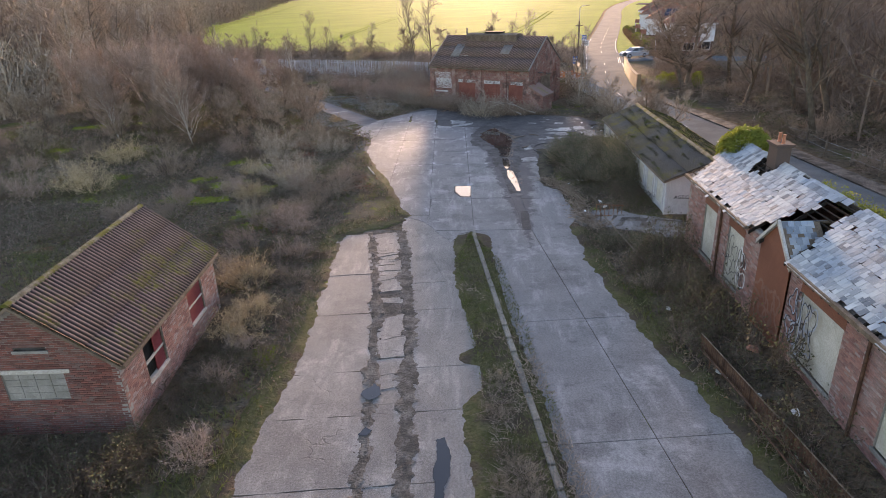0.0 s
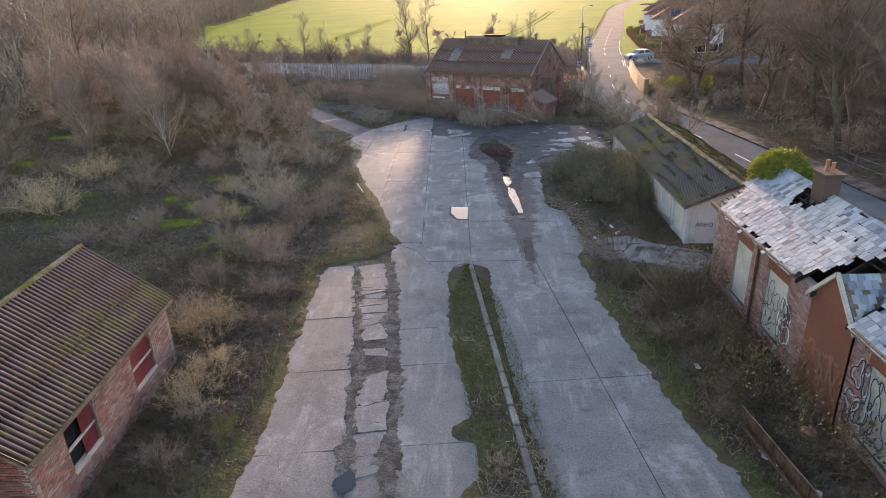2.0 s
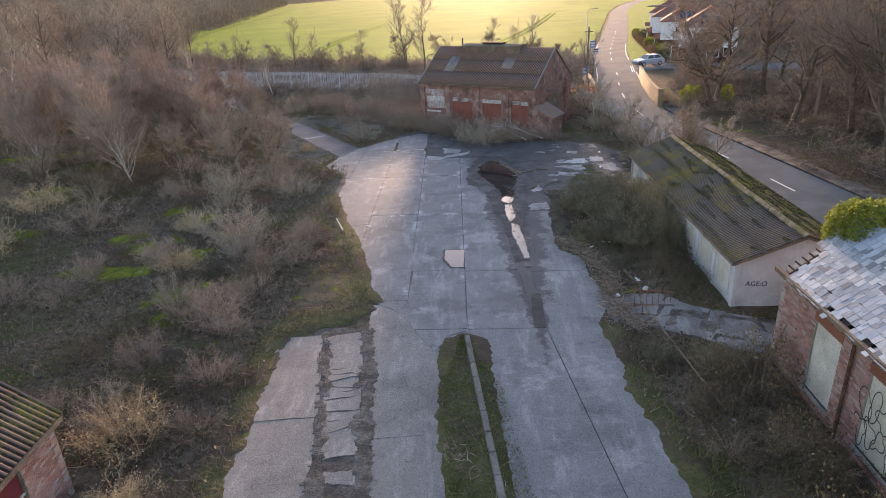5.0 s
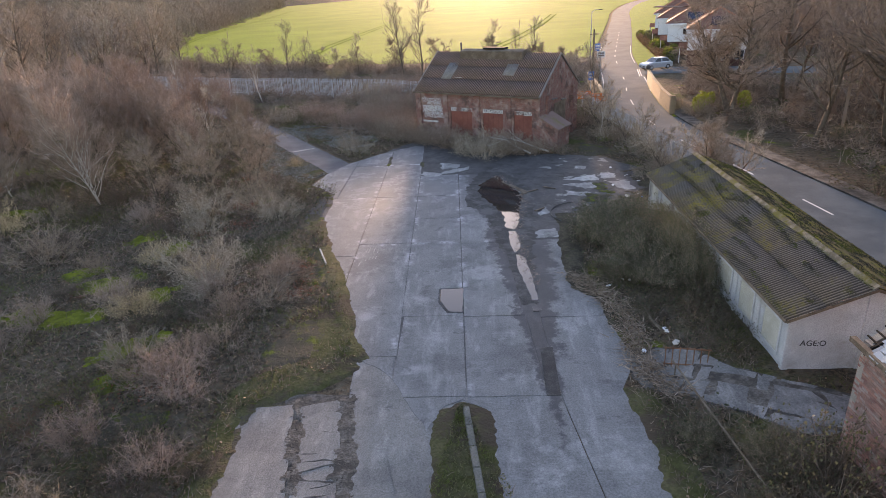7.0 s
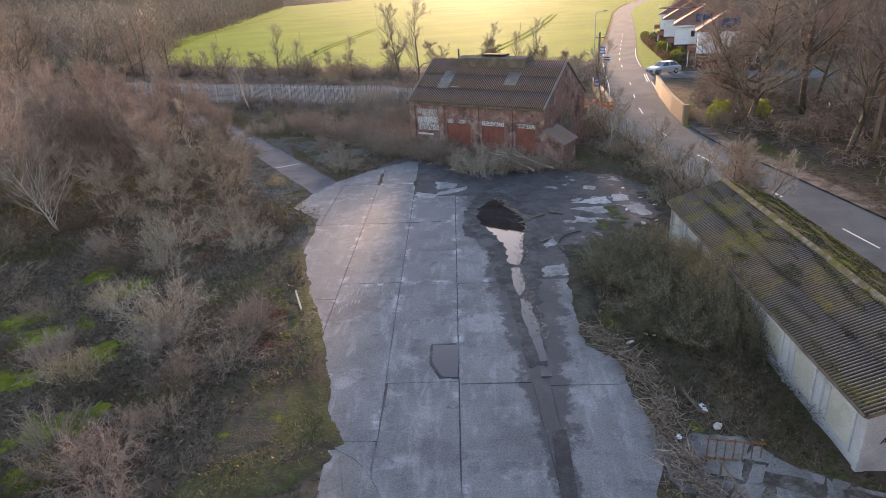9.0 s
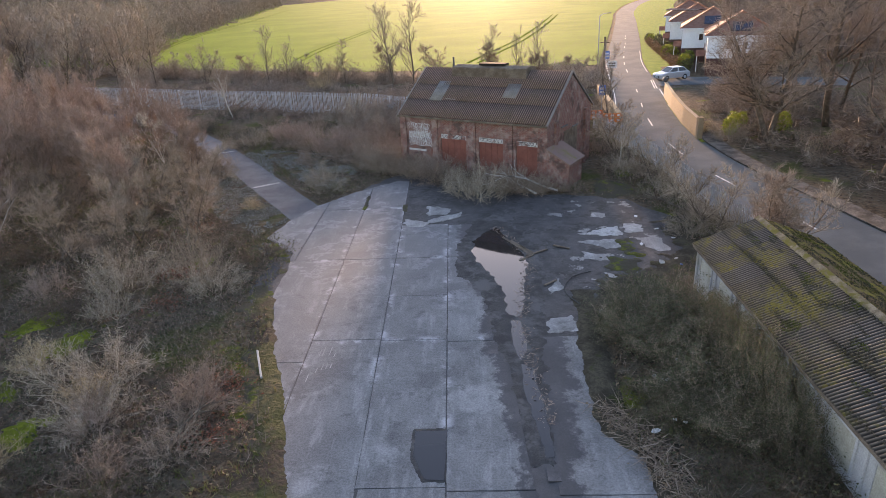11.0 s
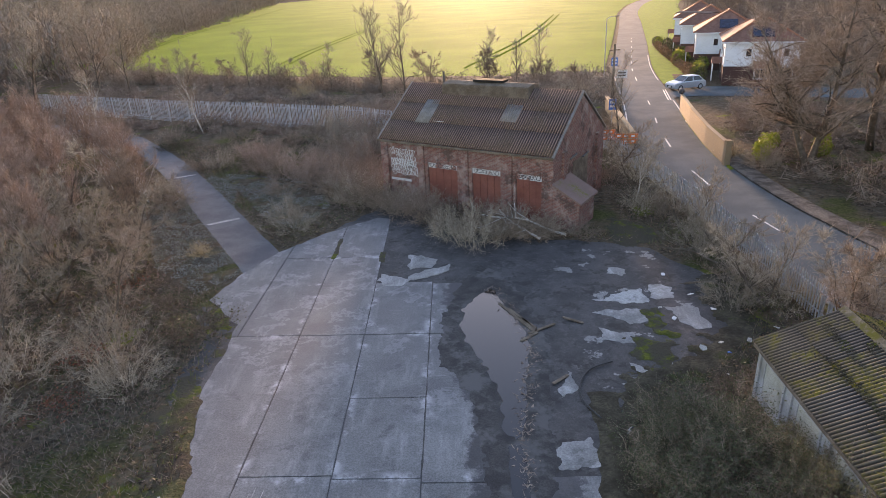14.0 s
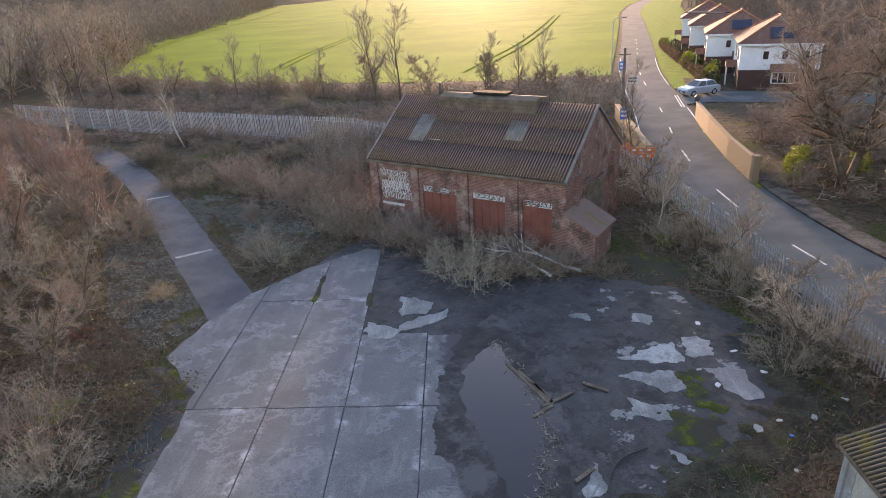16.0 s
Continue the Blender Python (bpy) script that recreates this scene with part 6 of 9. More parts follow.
    for s, rows in ((-1, 12), (1, 12)):
        xe = x0 - 0.2 if s < 0 else x1 + 0.2
        for r in range(rows):
            f = (r + 0.5) / rows
            x, z = mid + (xe - mid) * f, rg - 0.1 + (ev - rg + 0.02) * f
            for a, b in (((y0, 17.4), (20.4, y1)) if s < 0 and r > 4 else ((y0, y1),)):
                g = Geo()
                g.box((x - 0.02, a, z - 0.02), (x + 0.02, b, z + 0.012))
                part("batten", g, "dark", ruin)
    # collapsed timbers, laths and slates heaped in the hole
    rnd = random.Random(83)
    for k in range(26):
        x, y, z = rnd.uniform(x0 + 0.5, mid - 0.1), rnd.uniform(17.7, 19.7), ev + rnd.uniform(-0.45, 0.25)
        l = rnd.uniform(0.5, 1.7)
        g = Geo()
        g.box((-l / 2, -0.035, -0.03), (l / 2, 0.035, 0.03))
        part("fallen_timber", g, "dark" if k % 3 else "timber", ruin).matrix_world = pose(x, y, z, rnd.uniform(-20, 20), rnd.uniform(-45, 10), rnd.uniform(0, 180))
    for k in range(40):
        x, y = rnd.uniform(x0 + 0.3, mid - 0.2), rnd.uniform(17.5, 19.8)
        g = Geo()
        g.box((-0.1, -0.13, -0.004), (0.1, 0.13, 0.004))
        part("fallen_slate", g, "slate", ruin).matrix_world = pose(x, y, ev + rnd.uniform(-0.3, 0.15), rnd.uniform(-40, 40), rnd.uniform(-40, 20), rnd.uniform(0, 90))
    g = Geo()
    g.box((x0 + 0.25, 17.2, ev - 0.75), (x1 - 0.25, 20.1, ev - 0.6))
    part("sagging_ceiling", g, "dark", ruin, "blackened collapsed ceiling boards")
    slates(ruin, mid, rg - 0.05, x0 - 0.26, ev - 0.03, y0 - 0.1, y1 + 0.06)
    back_roof = Geo()
    back_roof.prism([(mid + 0.05, y0 - 0.1, rg - 0.04), (x1 + 0.25, y0 - 0.1, ev - 0.05), (x1 + 0.25, y0 - 0.1, ev - 0.02), (mid + 0.05, y0 - 0.1, rg)], (0, 15.2, 0))
    part("back_slope", back_roof, "slate", ruin)
    back_roof = Geo()
    back_roof.prism([(mid + 0.05, 19.5, rg - 0.04), (x1 + 0.25, 19.5, ev - 0.05), (x1 + 0.25, 19.5, ev - 0.02), (mid + 0.05, 19.5, rg)], (0, y1 + 0.1 - 19.5, 0))
    part("back_slope", back_roof, "slate", ruin)
    # slates on the road side, laid over the boards
    cover = Geo()
    fell = Vector((x1 + 0.25 - mid - 0.05, 0, ev - 0.02 - rg))
    tilt = math.degrees(math.atan2(-fell.z, fell.x))
    for r in range(20):
        for c in range(int((y1 - y0) / 0.2)):
            y = y0 + 0.1 + c * 0.2 + 0.1 * (r % 2)
            if 15.0 < y - y0 + 0.1 and y < 19.6 or y > y1 - 0.05 or rnd.random() < 0.02:
                continue
            p = Vector((mid + 0.05, y, rg)) + fell * (r / 20)
            cover.box((-0.02, -0.097, 0.004), (0.24, 0.097, 0.012), pose(p.x, p.y, p.z + 0.006 * (r % 2), 0, tilt - 1.5, rnd.uniform(-2, 2)))
    part("slating", cover, "slate", ruin)["kind"] = "stuff"
    # chimney stack with pots
    CX, CY, CZ = 12.1, 23.4, 5.9
    g = Geo()
    g.box((CX - 0.26, CY - 0.36, rg - 1.2), (CX + 0.26, CY + 0.36, CZ - 0.14))
    st = part("chimney", g, "brick_soot", ruin, "sooty brick chimney stack")
    for z, d in ((CZ - 0.14, 0.04), (CZ - 0.07, 0.09)):
        g = Geo()
        g.box((CX - 0.26 - d, CY - 0.36 - d, z), (CX + 0.26 + d, CY + 0.36 + d, z + 0.07))
        part("chimney_cap", g, "brick_soot", st)
    for y in (CY - 0.17, CY + 0.17):
        g = Geo()
        g.tube([(CX, y, CZ - 0.01), (CX, y, CZ + 0.05), (CX, y, CZ + 0.3), (CX, y, CZ + 0.34)], [0.075, 0.06, 0.055, 0.07], 12)
        part("chimney_pot", g, "terracotta", st)


def slates(ruin, xr, zr, xe, ze, y0, y1):
    """Rows of slates down the west slope, with slipped and missing ones."""
    rnd = random.Random(77)
    run = math.hypot(xe - xr, ze - zr)
    sx, sz = (xe - xr) / run, (ze - zr) / run
    rows, wide = 20, 0.2
    expo = run / rows
    g = Geo()
    g.box((-0.097, -0.02, -0.004), (0.097, expo * 1.7, 0.004))
    # chipped lower corners
    me = g.mesh("slate", MAT["slate"])
    rest = Geo()
    n = 0
    down, across = Vector((sx, 0, sz)), Vector((0, 1, 0))
    up = across.cross(down)
    if up.z < 0:
        up = -up
    base = Matrix((across, down, across.cross(down))).transposed().to_4x4()
    for r in range(rows):
        y = y0 + (wide / 2 if r % 2 else 0)
        while y < y1:
            f = r / rows
            gone = rnd.random() < 0.02
            # the hole over the porch runs from the eave up to the ridge
            far = float(np.interp(f, (0.0, 0.1, 0.23, 0.5, 0.72, 1.0), (18.4, 19.3, 19.2, 19.6, 19.95, 20.5))) + 0.3 * noise.noise(Vector((r * 0.9, 3.0, 1.0)))
            close = float(np.interp(f, (0.0, 0.17, 0.47, 0.75, 1.0), (17.75, 17.8, 17.6, 17.25, 17.35))) + 0.3 * noise.noise(Vector((r * 0.9, 8.0, 1.0)))
            if close < y < far:
                gone = True
            if 22.9 + 2.5 * max(0.0, f - 0.12) < y < 24.2 and 0.02 < f < 0.3 + 0.12 * noise.noise(Vector((y * 3, 0, 2))):
                gone = True
            if y > 26.35 + 0.4 * noise.noise(Vector((f * 9, 1.0, 4.0))) and 0.45 < f < 0.97:
                gone = True
            if f > 0.86 and 12.6 < y < 14.6:
                gone = True
            if f > 0.88 and (abs(y - 23.4) < 0.3 or abs(y - 22.5) < 0.22 or rnd.random() < 0.08):
                gone = True
            if abs(y - 11.6) < 0.9 and 0.3 < f < 0.5 and rnd.random() < 0.7:
                gone = True
            if abs(y - 20.9) < 0.7 and 0.2 < f < 0.3 and rnd.random() < 0.5:
                gone = True
            if not gone:
                slip = rnd.uniform(0, 0.02) + (rnd.uniform(0.05, 0.16) if rnd.random() < 0.05 else 0)
                p = Vector((xr, y, zr)) + down * (r * expo + slip - expo * 0.62) + up * (0.02 + 0.006 * (r % 2) + rnd.uniform(0, 0.008))
                m = Matrix.Translation(p) @ base @ pose(0, 0, 0, -1.6 if across.cross(down).z < 0 else 1.6, rnd.uniform(-1.5, 1.5), rnd.uniform(-2.5, 2.5) + (rnd.uniform(-16, 16) if rnd.random() < 0.05 else 0))
                if n < 300 and y > 20.5 and y < 27.3:
                    part("slate", me, None, ruin).matrix_world = m
                    n += 1
                else:
                    rest.box((-0.097, -0.02, -0.004), (0.097, expo * 1.7, 0.004), m)
            y += wide + 0.006
    o = part("slating", rest, "slate", ruin)
    o["kind"] = "stuff"


def build_depot():
    """The large brick depot across the end of the yard."""
    m = Matrix.Translation((-3.72, 67.75, 0)) @ Matrix.Rotation(math.atan2(-5.96, 9.84), 4, "Z")
    dep = thing("brick_depot", "derelict red brick depot with rusty corrugated roof and red doors", "depot", m)
    L, D, ev, rg = 11.5, 7.4, 3.98, 6.68

    def wall(name, u0, u1, z0, z1, y0=0.0, y1=0.3, mat="brick_depot"):
        g = Geo()
        g.box((u0, y0, z0), (u1, y1, z1))
        return part(name, g, mat, dep)
    # front: piers between four bays
    piers = [(0.0, 0.5), (2.75, 3.2), (5.65, 6.25), (8.5, 9.05), (11.0, 11.5)]
    for a, b in piers:
        bevelled(wall("pier", a, b, -0.1, ev, -0.12, 0.3), 0.02)
    for k, (a, b) in enumerate(zip(piers, piers[1:])):
        u0, u1 = a[1], b[0]
        wall("lintel_wall", u0, u1, 2.74, ev)
        if k == 0:
            wall("infill_wall", u0, u1, -0.1, 2.74, 0.04, 0.3)
        else:
            d0, d1 = u0 + 0.2, u1 - 0.2
            wall("jamb", u0, d0, -0.1, 2.74)
            wall("jamb", d1, u1, -0.1, 2.74)
            g = Geo()
            g.box((d0, 0.12, -0.05), (d1, 0.2, 2.42))
            door = part("door", g, "doorred", dep, "faded red boarded doorway")
            for q in range(1, 4):
                g = Geo()
                x = d0 + (d1 - d0) * q / 4
                g.box((x - 0.015, 0.1, -0.05), (x + 0.015, 0.125, 2.4))
                part("door_batten", g, "doorred", door)
            g = Geo()
            g.box((d0, 0.08, 2.42), (d1, 0.2, 2.74))
            part("white_header", g, "worn_white", dep, "white painted band over the door")
            at = lambda u, v, w, d0=d0: Vector((d0 + u, 0.08 - w, v))
            o = scribble(dep, at, 0.1, d1 - d0 - 0.1, 2.46, 2.71, "spray_black", 40 + k, 0.03, 6, label="black sprayed tag", w=0.004)
    at = lambda u, v, w: Vector((u, 0.04 - w, v))
    scribble(dep, at, 0.7, 2.6, 1.75, 2.75, "spray_white", 51, 0.028, 11, label="white sprayed graffiti", w=0.006)
    scribble(dep, at, 0.65, 2.5, 2.3, 3.4, "spray_white", 52, 0.026, 11, label="white sprayed graffiti", w=0.009)
    wall("white_band", 0.6, 2.1, 1.35, 1.5, 0.03, 0.05, "worn_white")
    # gables and back
    for x in (0.0, L - 0.3):
        g = Geo()
        g.prism([(x, 0.3, -0.1), (x, D, -0.1), (x, D, ev), (x, D / 2, rg - 0.12), (x, 0.3, ev)], (0.3, 0, 0))
        part("gable_wall", g, "brick_depot", dep)
    wall("back_wall", 0.3, L - 0.3, -0.1, ev, D - 0.3, D)
    # recessed boarded opening, pilasters and an open shutter on the east gable
    for y0, y1, z0, z1, mt, nm in ((2.6, 4.8, 0.0, 3.0, "board", "boarded_opening"), (1.0, 1.35, 0.0, 3.9, "brick_depot", "pilaster"), (6.0, 6.35, 0.0, 3.9, "brick_depot", "pilaster")):
        g = Geo()
        g.box((L, y0, z0), (L + (0.03 if nm[0] == "b" else 0.14), y1, z1))
        part(nm, g, "timber" if nm[0] == "b" else mt, dep)
    for z, y in ((3.35, 0.4), (3.05, 2.2)):
        g = Geo()
        g.tube([(L + 0.05, y + 2.6, z), (L + 0.5, y + 0.6, z + 0.25)], 0.05, 6)
        part("steel_bracket", g, "darksteel", dep)
    # roof sheets, with two pale rooflights
    def to(p):
        return m @ Vector(p)
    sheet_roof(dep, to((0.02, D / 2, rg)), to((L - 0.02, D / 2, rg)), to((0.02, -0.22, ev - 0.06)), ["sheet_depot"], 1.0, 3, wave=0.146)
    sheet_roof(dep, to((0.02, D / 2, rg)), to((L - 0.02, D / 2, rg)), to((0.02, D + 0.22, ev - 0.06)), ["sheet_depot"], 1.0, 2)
    sl = Vector((0, -0.22 - D / 2, ev - 0.06 - rg))
    for u, run in ((1.95, 0.4), (7.5, 0.27)):
        p = Vector((u, D / 2, rg + 0.09)) + sl * 0.3
        g = corrugated(0.95, sl.length * run, 0.146)
        o = part("rooflight", g.mesh("rooflight", MAT["rooflight"], True), None, dep, "pale dirty rooflight sheet")
        dn = sl.normalized()
        ax = Vector((1, 0, 0))
        o.matrix_world = m @ Matrix.Translation(p) @ Matrix((ax, dn, ax.cross(dn))).transposed().to_4x4() @ Matrix.Diagonal((1, 1, -1, 1))
    # ridge monitor
    g = Geo()
    a, b = 2.75, 8.55
    h0, h1 = rg - 0.3, rg + 0.3
    g.prism([(a, D / 2 - 0.75, h0 - 0.25), (a, D / 2 + 0.75, h0 - 0.25), (a, D / 2 + 0.75, h1 - 0.12), (a, D / 2, h1), (a, D / 2 - 0.75, h1 - 0.12)], (b - a, 0, 0))
    mon = part("ridge_vent", g, "timber", dep, "raised ridge ventilator with boarded louvres")
    for r in range(3):
        g = Geo()
        g.box((a, D / 2 - 0.8, h0 - 0.1 + r * 0.2), (b, D / 2 - 0.76, h0 + 0.03 + r * 0.2))
        part("louvre", g, "timber", mon)
    for s in (-1, 1):
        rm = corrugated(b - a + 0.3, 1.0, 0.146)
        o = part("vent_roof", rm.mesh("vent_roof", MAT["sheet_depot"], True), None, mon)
        dn = Vector((0, s * 0.98, -0.16)).normalized()
        ax = Vector((1, 0, 0))
        flip = 1 if ax.cross(dn).z > 0 else -1
        o.matrix_world = m @ Matrix.Translation((a - 0.15, D / 2, h1 + 0.05)) @ Matrix((ax, dn, ax.cross(dn))).transposed().to_4x4() @ Matrix.Diagonal((1, 1, flip, 1))
    g = Geo()
    g.box((4.7, D / 2 - 0.35, h1), (6.7, D / 2 + 0.35, h1 + 0.13))
    part("vent_cap", g, "dark", mon)
    # flue and a vent cap at either end of the ridge
    g = Geo()
    g.tube([(2.2, D / 2 + 0.3, rg - 0.2), (2.2, D / 2 + 0.3, rg + 0.75)], 0.07, 8)
    part("flue_pipe", g, "darksteel", dep)
    # a slipped sheet
    g = Geo()
    g.box((0, 0, 0), (0.75, 0.12, 0.02))
    o = part("loose_strip", g, "barge", dep, "loose pale strip lying on the roof")
    o.matrix_world = m @ Matrix.Translation(Vector((3.2, D / 2, rg + 0.1)) + sl * 0.66) @ Matrix.Rotation(-0.59, 4, "X")
    # verges and eaves gutter
    for x in (-0.09, L - 0.05):
        for s, ye in ((-1, -0.26), (1, D + 0.26)):
            g = Geo()
            g.prism([(x, D / 2, rg + 0.08), (x, ye, ev - 0.05), (x, ye, ev - 0.14), (x, D / 2, rg - 0.04)], (0.14, 0, 0))
            part("verge_board", g, "rooflight", dep)
    g = Geo()
    g.box((-0.05, -0.33, ev - 0.2), (L + 0.05, -0.23, ev - 0.08))
    part("gutter", g, "timber", dep)
    # lean-to on the east gable
    g = Geo()
    g.prism([(L, -0.1, -0.1), (L + 1.5, -0.1, -0.1), (L + 1.5, -0.1, 1.55), (L, -0.1, 2.35)], (0, 2.2, 0))
    lean = part("lean_to", g, "brick_depot", dep, "low brick lean-to")
    g = Geo()
    g.prism([(L, -0.25, 2.38), (L + 1.65, -0.25, 1.5), (L + 1.65, -0.25, 1.6), (L, -0.25, 2.48)], (0, 2.5, 0))
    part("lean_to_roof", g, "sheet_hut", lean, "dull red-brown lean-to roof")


def build_houses():
    """A row of new houses beyond the junction."""
    d = Vector((0.95, -0.31)).normalized()
    spots = [(31.0, 105.0), (31.9, 117.6), (34.2, 131.0), (37.8, 146.0)]
    for k, (x, y) in enumerate(spots):
        m = Matrix.Translation((x, y, 0)) @ Matrix.Rotation(math.atan2(d.y, d.x), 4, "Z")
        h = thing("house", "white rendered house with red hipped roof" + (" and solar panel" if k < 2 else ""), "house", m, "row of white houses")
        W, D, ev, rg = 7.6, 9.0, 4.8, 7.3
        g = Geo()
        g.box((0, 0, -0.2), (W, D, 2.1))
        part("lower_wall", g, "brick_house", h, "brown brick ground floor")
        g = Geo()
        g.box((-0.04, -0.04, 2.1), (W + 0.04, D + 0.04, ev))
        part("upper_wall", g, "white", h)
        o = 0.4
        c = [(-o, -o, ev), (W + o, -o, ev), (W + o, D + o, ev), (-o, D + o, ev)]
        r0, r1 = (W / 2, 3.4, rg), (W / 2, D - 3.4, rg)
        g = Geo()
        g.poly([c[0], c[1], r0])
        g.poly([c[1], c[2], r1, r0])
        g.poly([c[2], c[3], r1])
        g.poly([c[3], c[0], r0, r1])
        g.poly(c[::-1])
        roof = part("roof", g, "clay", h)
        for a, b in ((c[0], r0), (c[1], r0), (c[2], r1), (c[3], r1), (r0, r1)):
            g = Geo()
            g.tube([Vector(a) + Vector((0, 0, 0.03)), Vector(b) + Vector((0, 0, 0.03))], 0.09, 6)
            part("ridge_tile", g, "terracotta", roof)
        g = Geo()
        g.box((-o - 0.02, -o - 0.05, ev - 0.2), (W + o, -o, ev))
        part("gutter", g, "signwhite", h)
        if k < 2:
            sl = Vector((0, 3.4 + o, rg - ev))
            g = Geo()
            a = Vector((2.7, -o, ev)) + sl * 0.18
            b = sl * 0.38
            g.prism([a, a + Vector((2.2, 0, 0)), a + Vector((2.2, 0, 0)) + b, a + b], sl.cross(Vector((-1, 0, 0))).normalized() * -0.08 if sl.cross(Vector((-1, 0, 0))).z < 0 else sl.cross(Vector((-1, 0, 0))).normalized() * 0.08)
            part("solar_panel", g, "solar", h, "dark solar panel")
        # windows on the two walls that show
        for face, u, z0, w, hh in (("s", 2.2, 3.2, 0.5, 0.8), ("s", 6.0, 3.2, 0.5, 0.8), ("s", 4.0, 3.2, 0.5, 0.8), ("s", 6.0, 0.9, 1.1, 1.1), ("w", 1.2, 3.0, 1.2, 1.1), ("w", 4.6, 3.0, 1.2, 1.1), ("w", 4.4, 0.9, 1.4, 1.2)):
            g, f = Geo(), Geo()
            if face == "s":
                f.box((u - 0.07, -0.08, z0 - 0.07), (u + w + 0.07, -0.02, z0 + hh + 0.07))
                g.box((u, -0.1, z0), (u + w, -0.075, z0 + hh))
            else:
                f.box((-0.08, u - 0.07, z0 - 0.07), (-0.02, u + w + 0.07, z0 + hh + 0.07))
                g.box((-0.1, u, z0), (-0.075, u + w, z0 + hh))
            wn = part("window", f, "signwhite", h)
            part("pane", g, "glass", wn)
        # bay with a small roof on the south side, and a porch on the west
        g = Geo()
        g.box((3.2, -0.9, -0.1), (5.4, 0, 0.8))
        bay = part("bay_window", g, "brick_house", h)
        g = Geo()
        g.box((3.2, -0.9, 0.8), (5.4, 0, 2.0))
        part("bay_frame", g, "signwhite", bay)
        for q in range(4):
            g = Geo()
            g.box((3.28 + q * 0.53, -0.93, 0.9), (3.28 + q * 0.53 + 0.45, -0.905, 1.9))
            part("pane", g, "glass", bay)
        g = Geo()
        g.prism([(3.0, -1.15, 2.0), (3.0, 0.0, 2.0), (3.0, 0.0, 2.75)], (2.6, 0, 0))
        part("bay_roof", g, "clay", bay)
        g = Geo()
        g.prism([(-1.2, 2.6, 2.1), (-1.2, 4.0, 2.1), (-1.2, 3.3, 2.8)], (1.2, 0, 0))
        part("porch_roof", g, "clay", h)
        for yy in (2.7, 3.8):
            g = Geo()
            g.box((-1.1, yy, -0.1), (-1.0, yy + 0.1, 2.1))
            part("porch_post", g, "signwhite", h)


def build_wall_and_signs():
    wl = thing("brick_wall_roadside", "buff brick garden wall curving along the road", "wall", kind="structure")
    pts = [(22.2, 91.5), (21.0, 85.0), (19.9, 78.0), (19.35, 72.6)]
    for k, (a, b) in enumerate(zip(pts, pts[1:])):
        a, b = Vector((*a, 0)), Vector((*b, 0))
        t = (b - a).normalized()
        nrm = Vector((-t.y, t.x, 0)) * 0.11
        g = Geo()
        g.prism([a - nrm, b - nrm, b - nrm + Vector((0, 0, 1.5)), a - nrm + Vector((0, 0, 1.5))], nrm * 2)
        part("wall_length", g, "brick_buff", wl)
        g = Geo()
        n2 = nrm * 1.35
        g.prism([a - n2 + Vector((0, 0, 1.5)), b - n2 + Vector((0, 0, 1.5)), b - n2 + Vector((0, 0, 1.57)), a - n2 + Vector((0, 0, 1.57))], n2 * 2)
        part("coping", g, "brick_buff", wl)
    low = thing("parapet_wall", "low buff brick parapet on the depot side of the road", "wall", kind="structure")
    pts = [(15.55, 93.5), (14.9, 86.2), (14.25, 77.8)]
    for a, b in zip(pts, pts[1:]):
        a, b = Vector((*a, 0)), Vector((*b, 0))
        t = (b - a).normalized()
        nrm = Vector((-t.y, t.x, 0)) * 0.17
        for name, wide, z0, z1 in (("wall_length", 1.0, -0.05, 1.2), ("coping", 1.3, 1.2, 1.3)):
            g = Geo()
            n2 = nrm * wide
            g.prism([a - n2 + Vector((0, 0, z0)), b - n2 + Vector((0, 0, z0)), b - n2 + Vector((0, 0, z1)), a - n2 + Vector((0, 0, z1))], n2 * 2)
            part(name, g, "brick_buff", low)
    g = Geo()
    g.box((19.15, 72.2, 0), (19.55, 72.65, 1.75))
    bevelled(part("wall_pier", g, "brick_buff", wl), 0.02)
    g = Geo()
    g.tube([(22.2, 91.7, 1.55), (22.2, 91.7, 1.7), (22.2, 91.7, 1.95), (22.2, 91.7, 2.1)], [0.12, 0.28, 0.26, 0.08], 10)
    part("finial", g, "darksteel", wl, "dark rounded finial")

    def sign(x, y, h, w, hh, mat, label, bars="spray_black", turn=0.0, pole="galv"):
        s = thing("road_sign", label, "road sign", pose(x, y, gz(x, y), 0, 0, turn), "road signs")
        g = Geo()
        g.tube([(0, 0, 0), (0, 0, h)], 0.045, 8)
        part("pole", g, pole, s)
        g = Geo()
        g.box((-w / 2, -0.06, h - hh), (w / 2, -0.03, h))
        pl = part("plate", g, mat, s)
        for k in range(2):
            g = Geo()
            g.box((-w * 0.36, -0.066, h - hh * (0.42 + 0.36 * k)), (w * 0.36, -0.061, h - hh * (0.22 + 0.36 * k)))
            part("text_bar", g, bars, pl)
    sign(17.2, 95.0, 3.6, 1.0, 0.75, "signwhite", "white rectangular road sign on a grey pole", turn=-12)
    sign(19.3, 108.0, 3.3, 0.75, 1.0, "blue", "blue road sign on a grey pole", "signwhite", -12)
    sign(14.4, 86.0, 2.4, 0.6, 0.95, "blue", "blue works sign on a pole", "signwhite", -8)
    lp = thing("lamp_post", "tall thin grey lamp post beside the road", "lamp post", pose(19.6, 115, 0))
    g = Geo()
    g.tube([(0, 0, 0), (0, 0, 1.2), (0, 0, 7.2)], [0.09, 0.06, 0.05], 8)
    part("pole", g, "galv", lp)
    g = Geo()
    g.tube([(0, 0, 7.15), (0.5, 0, 7.45), (1.1, 0, 7.5)], [0.04, 0.035, 0.03], 6)
    part("arm", g, "galv", lp)
    g = Geo()
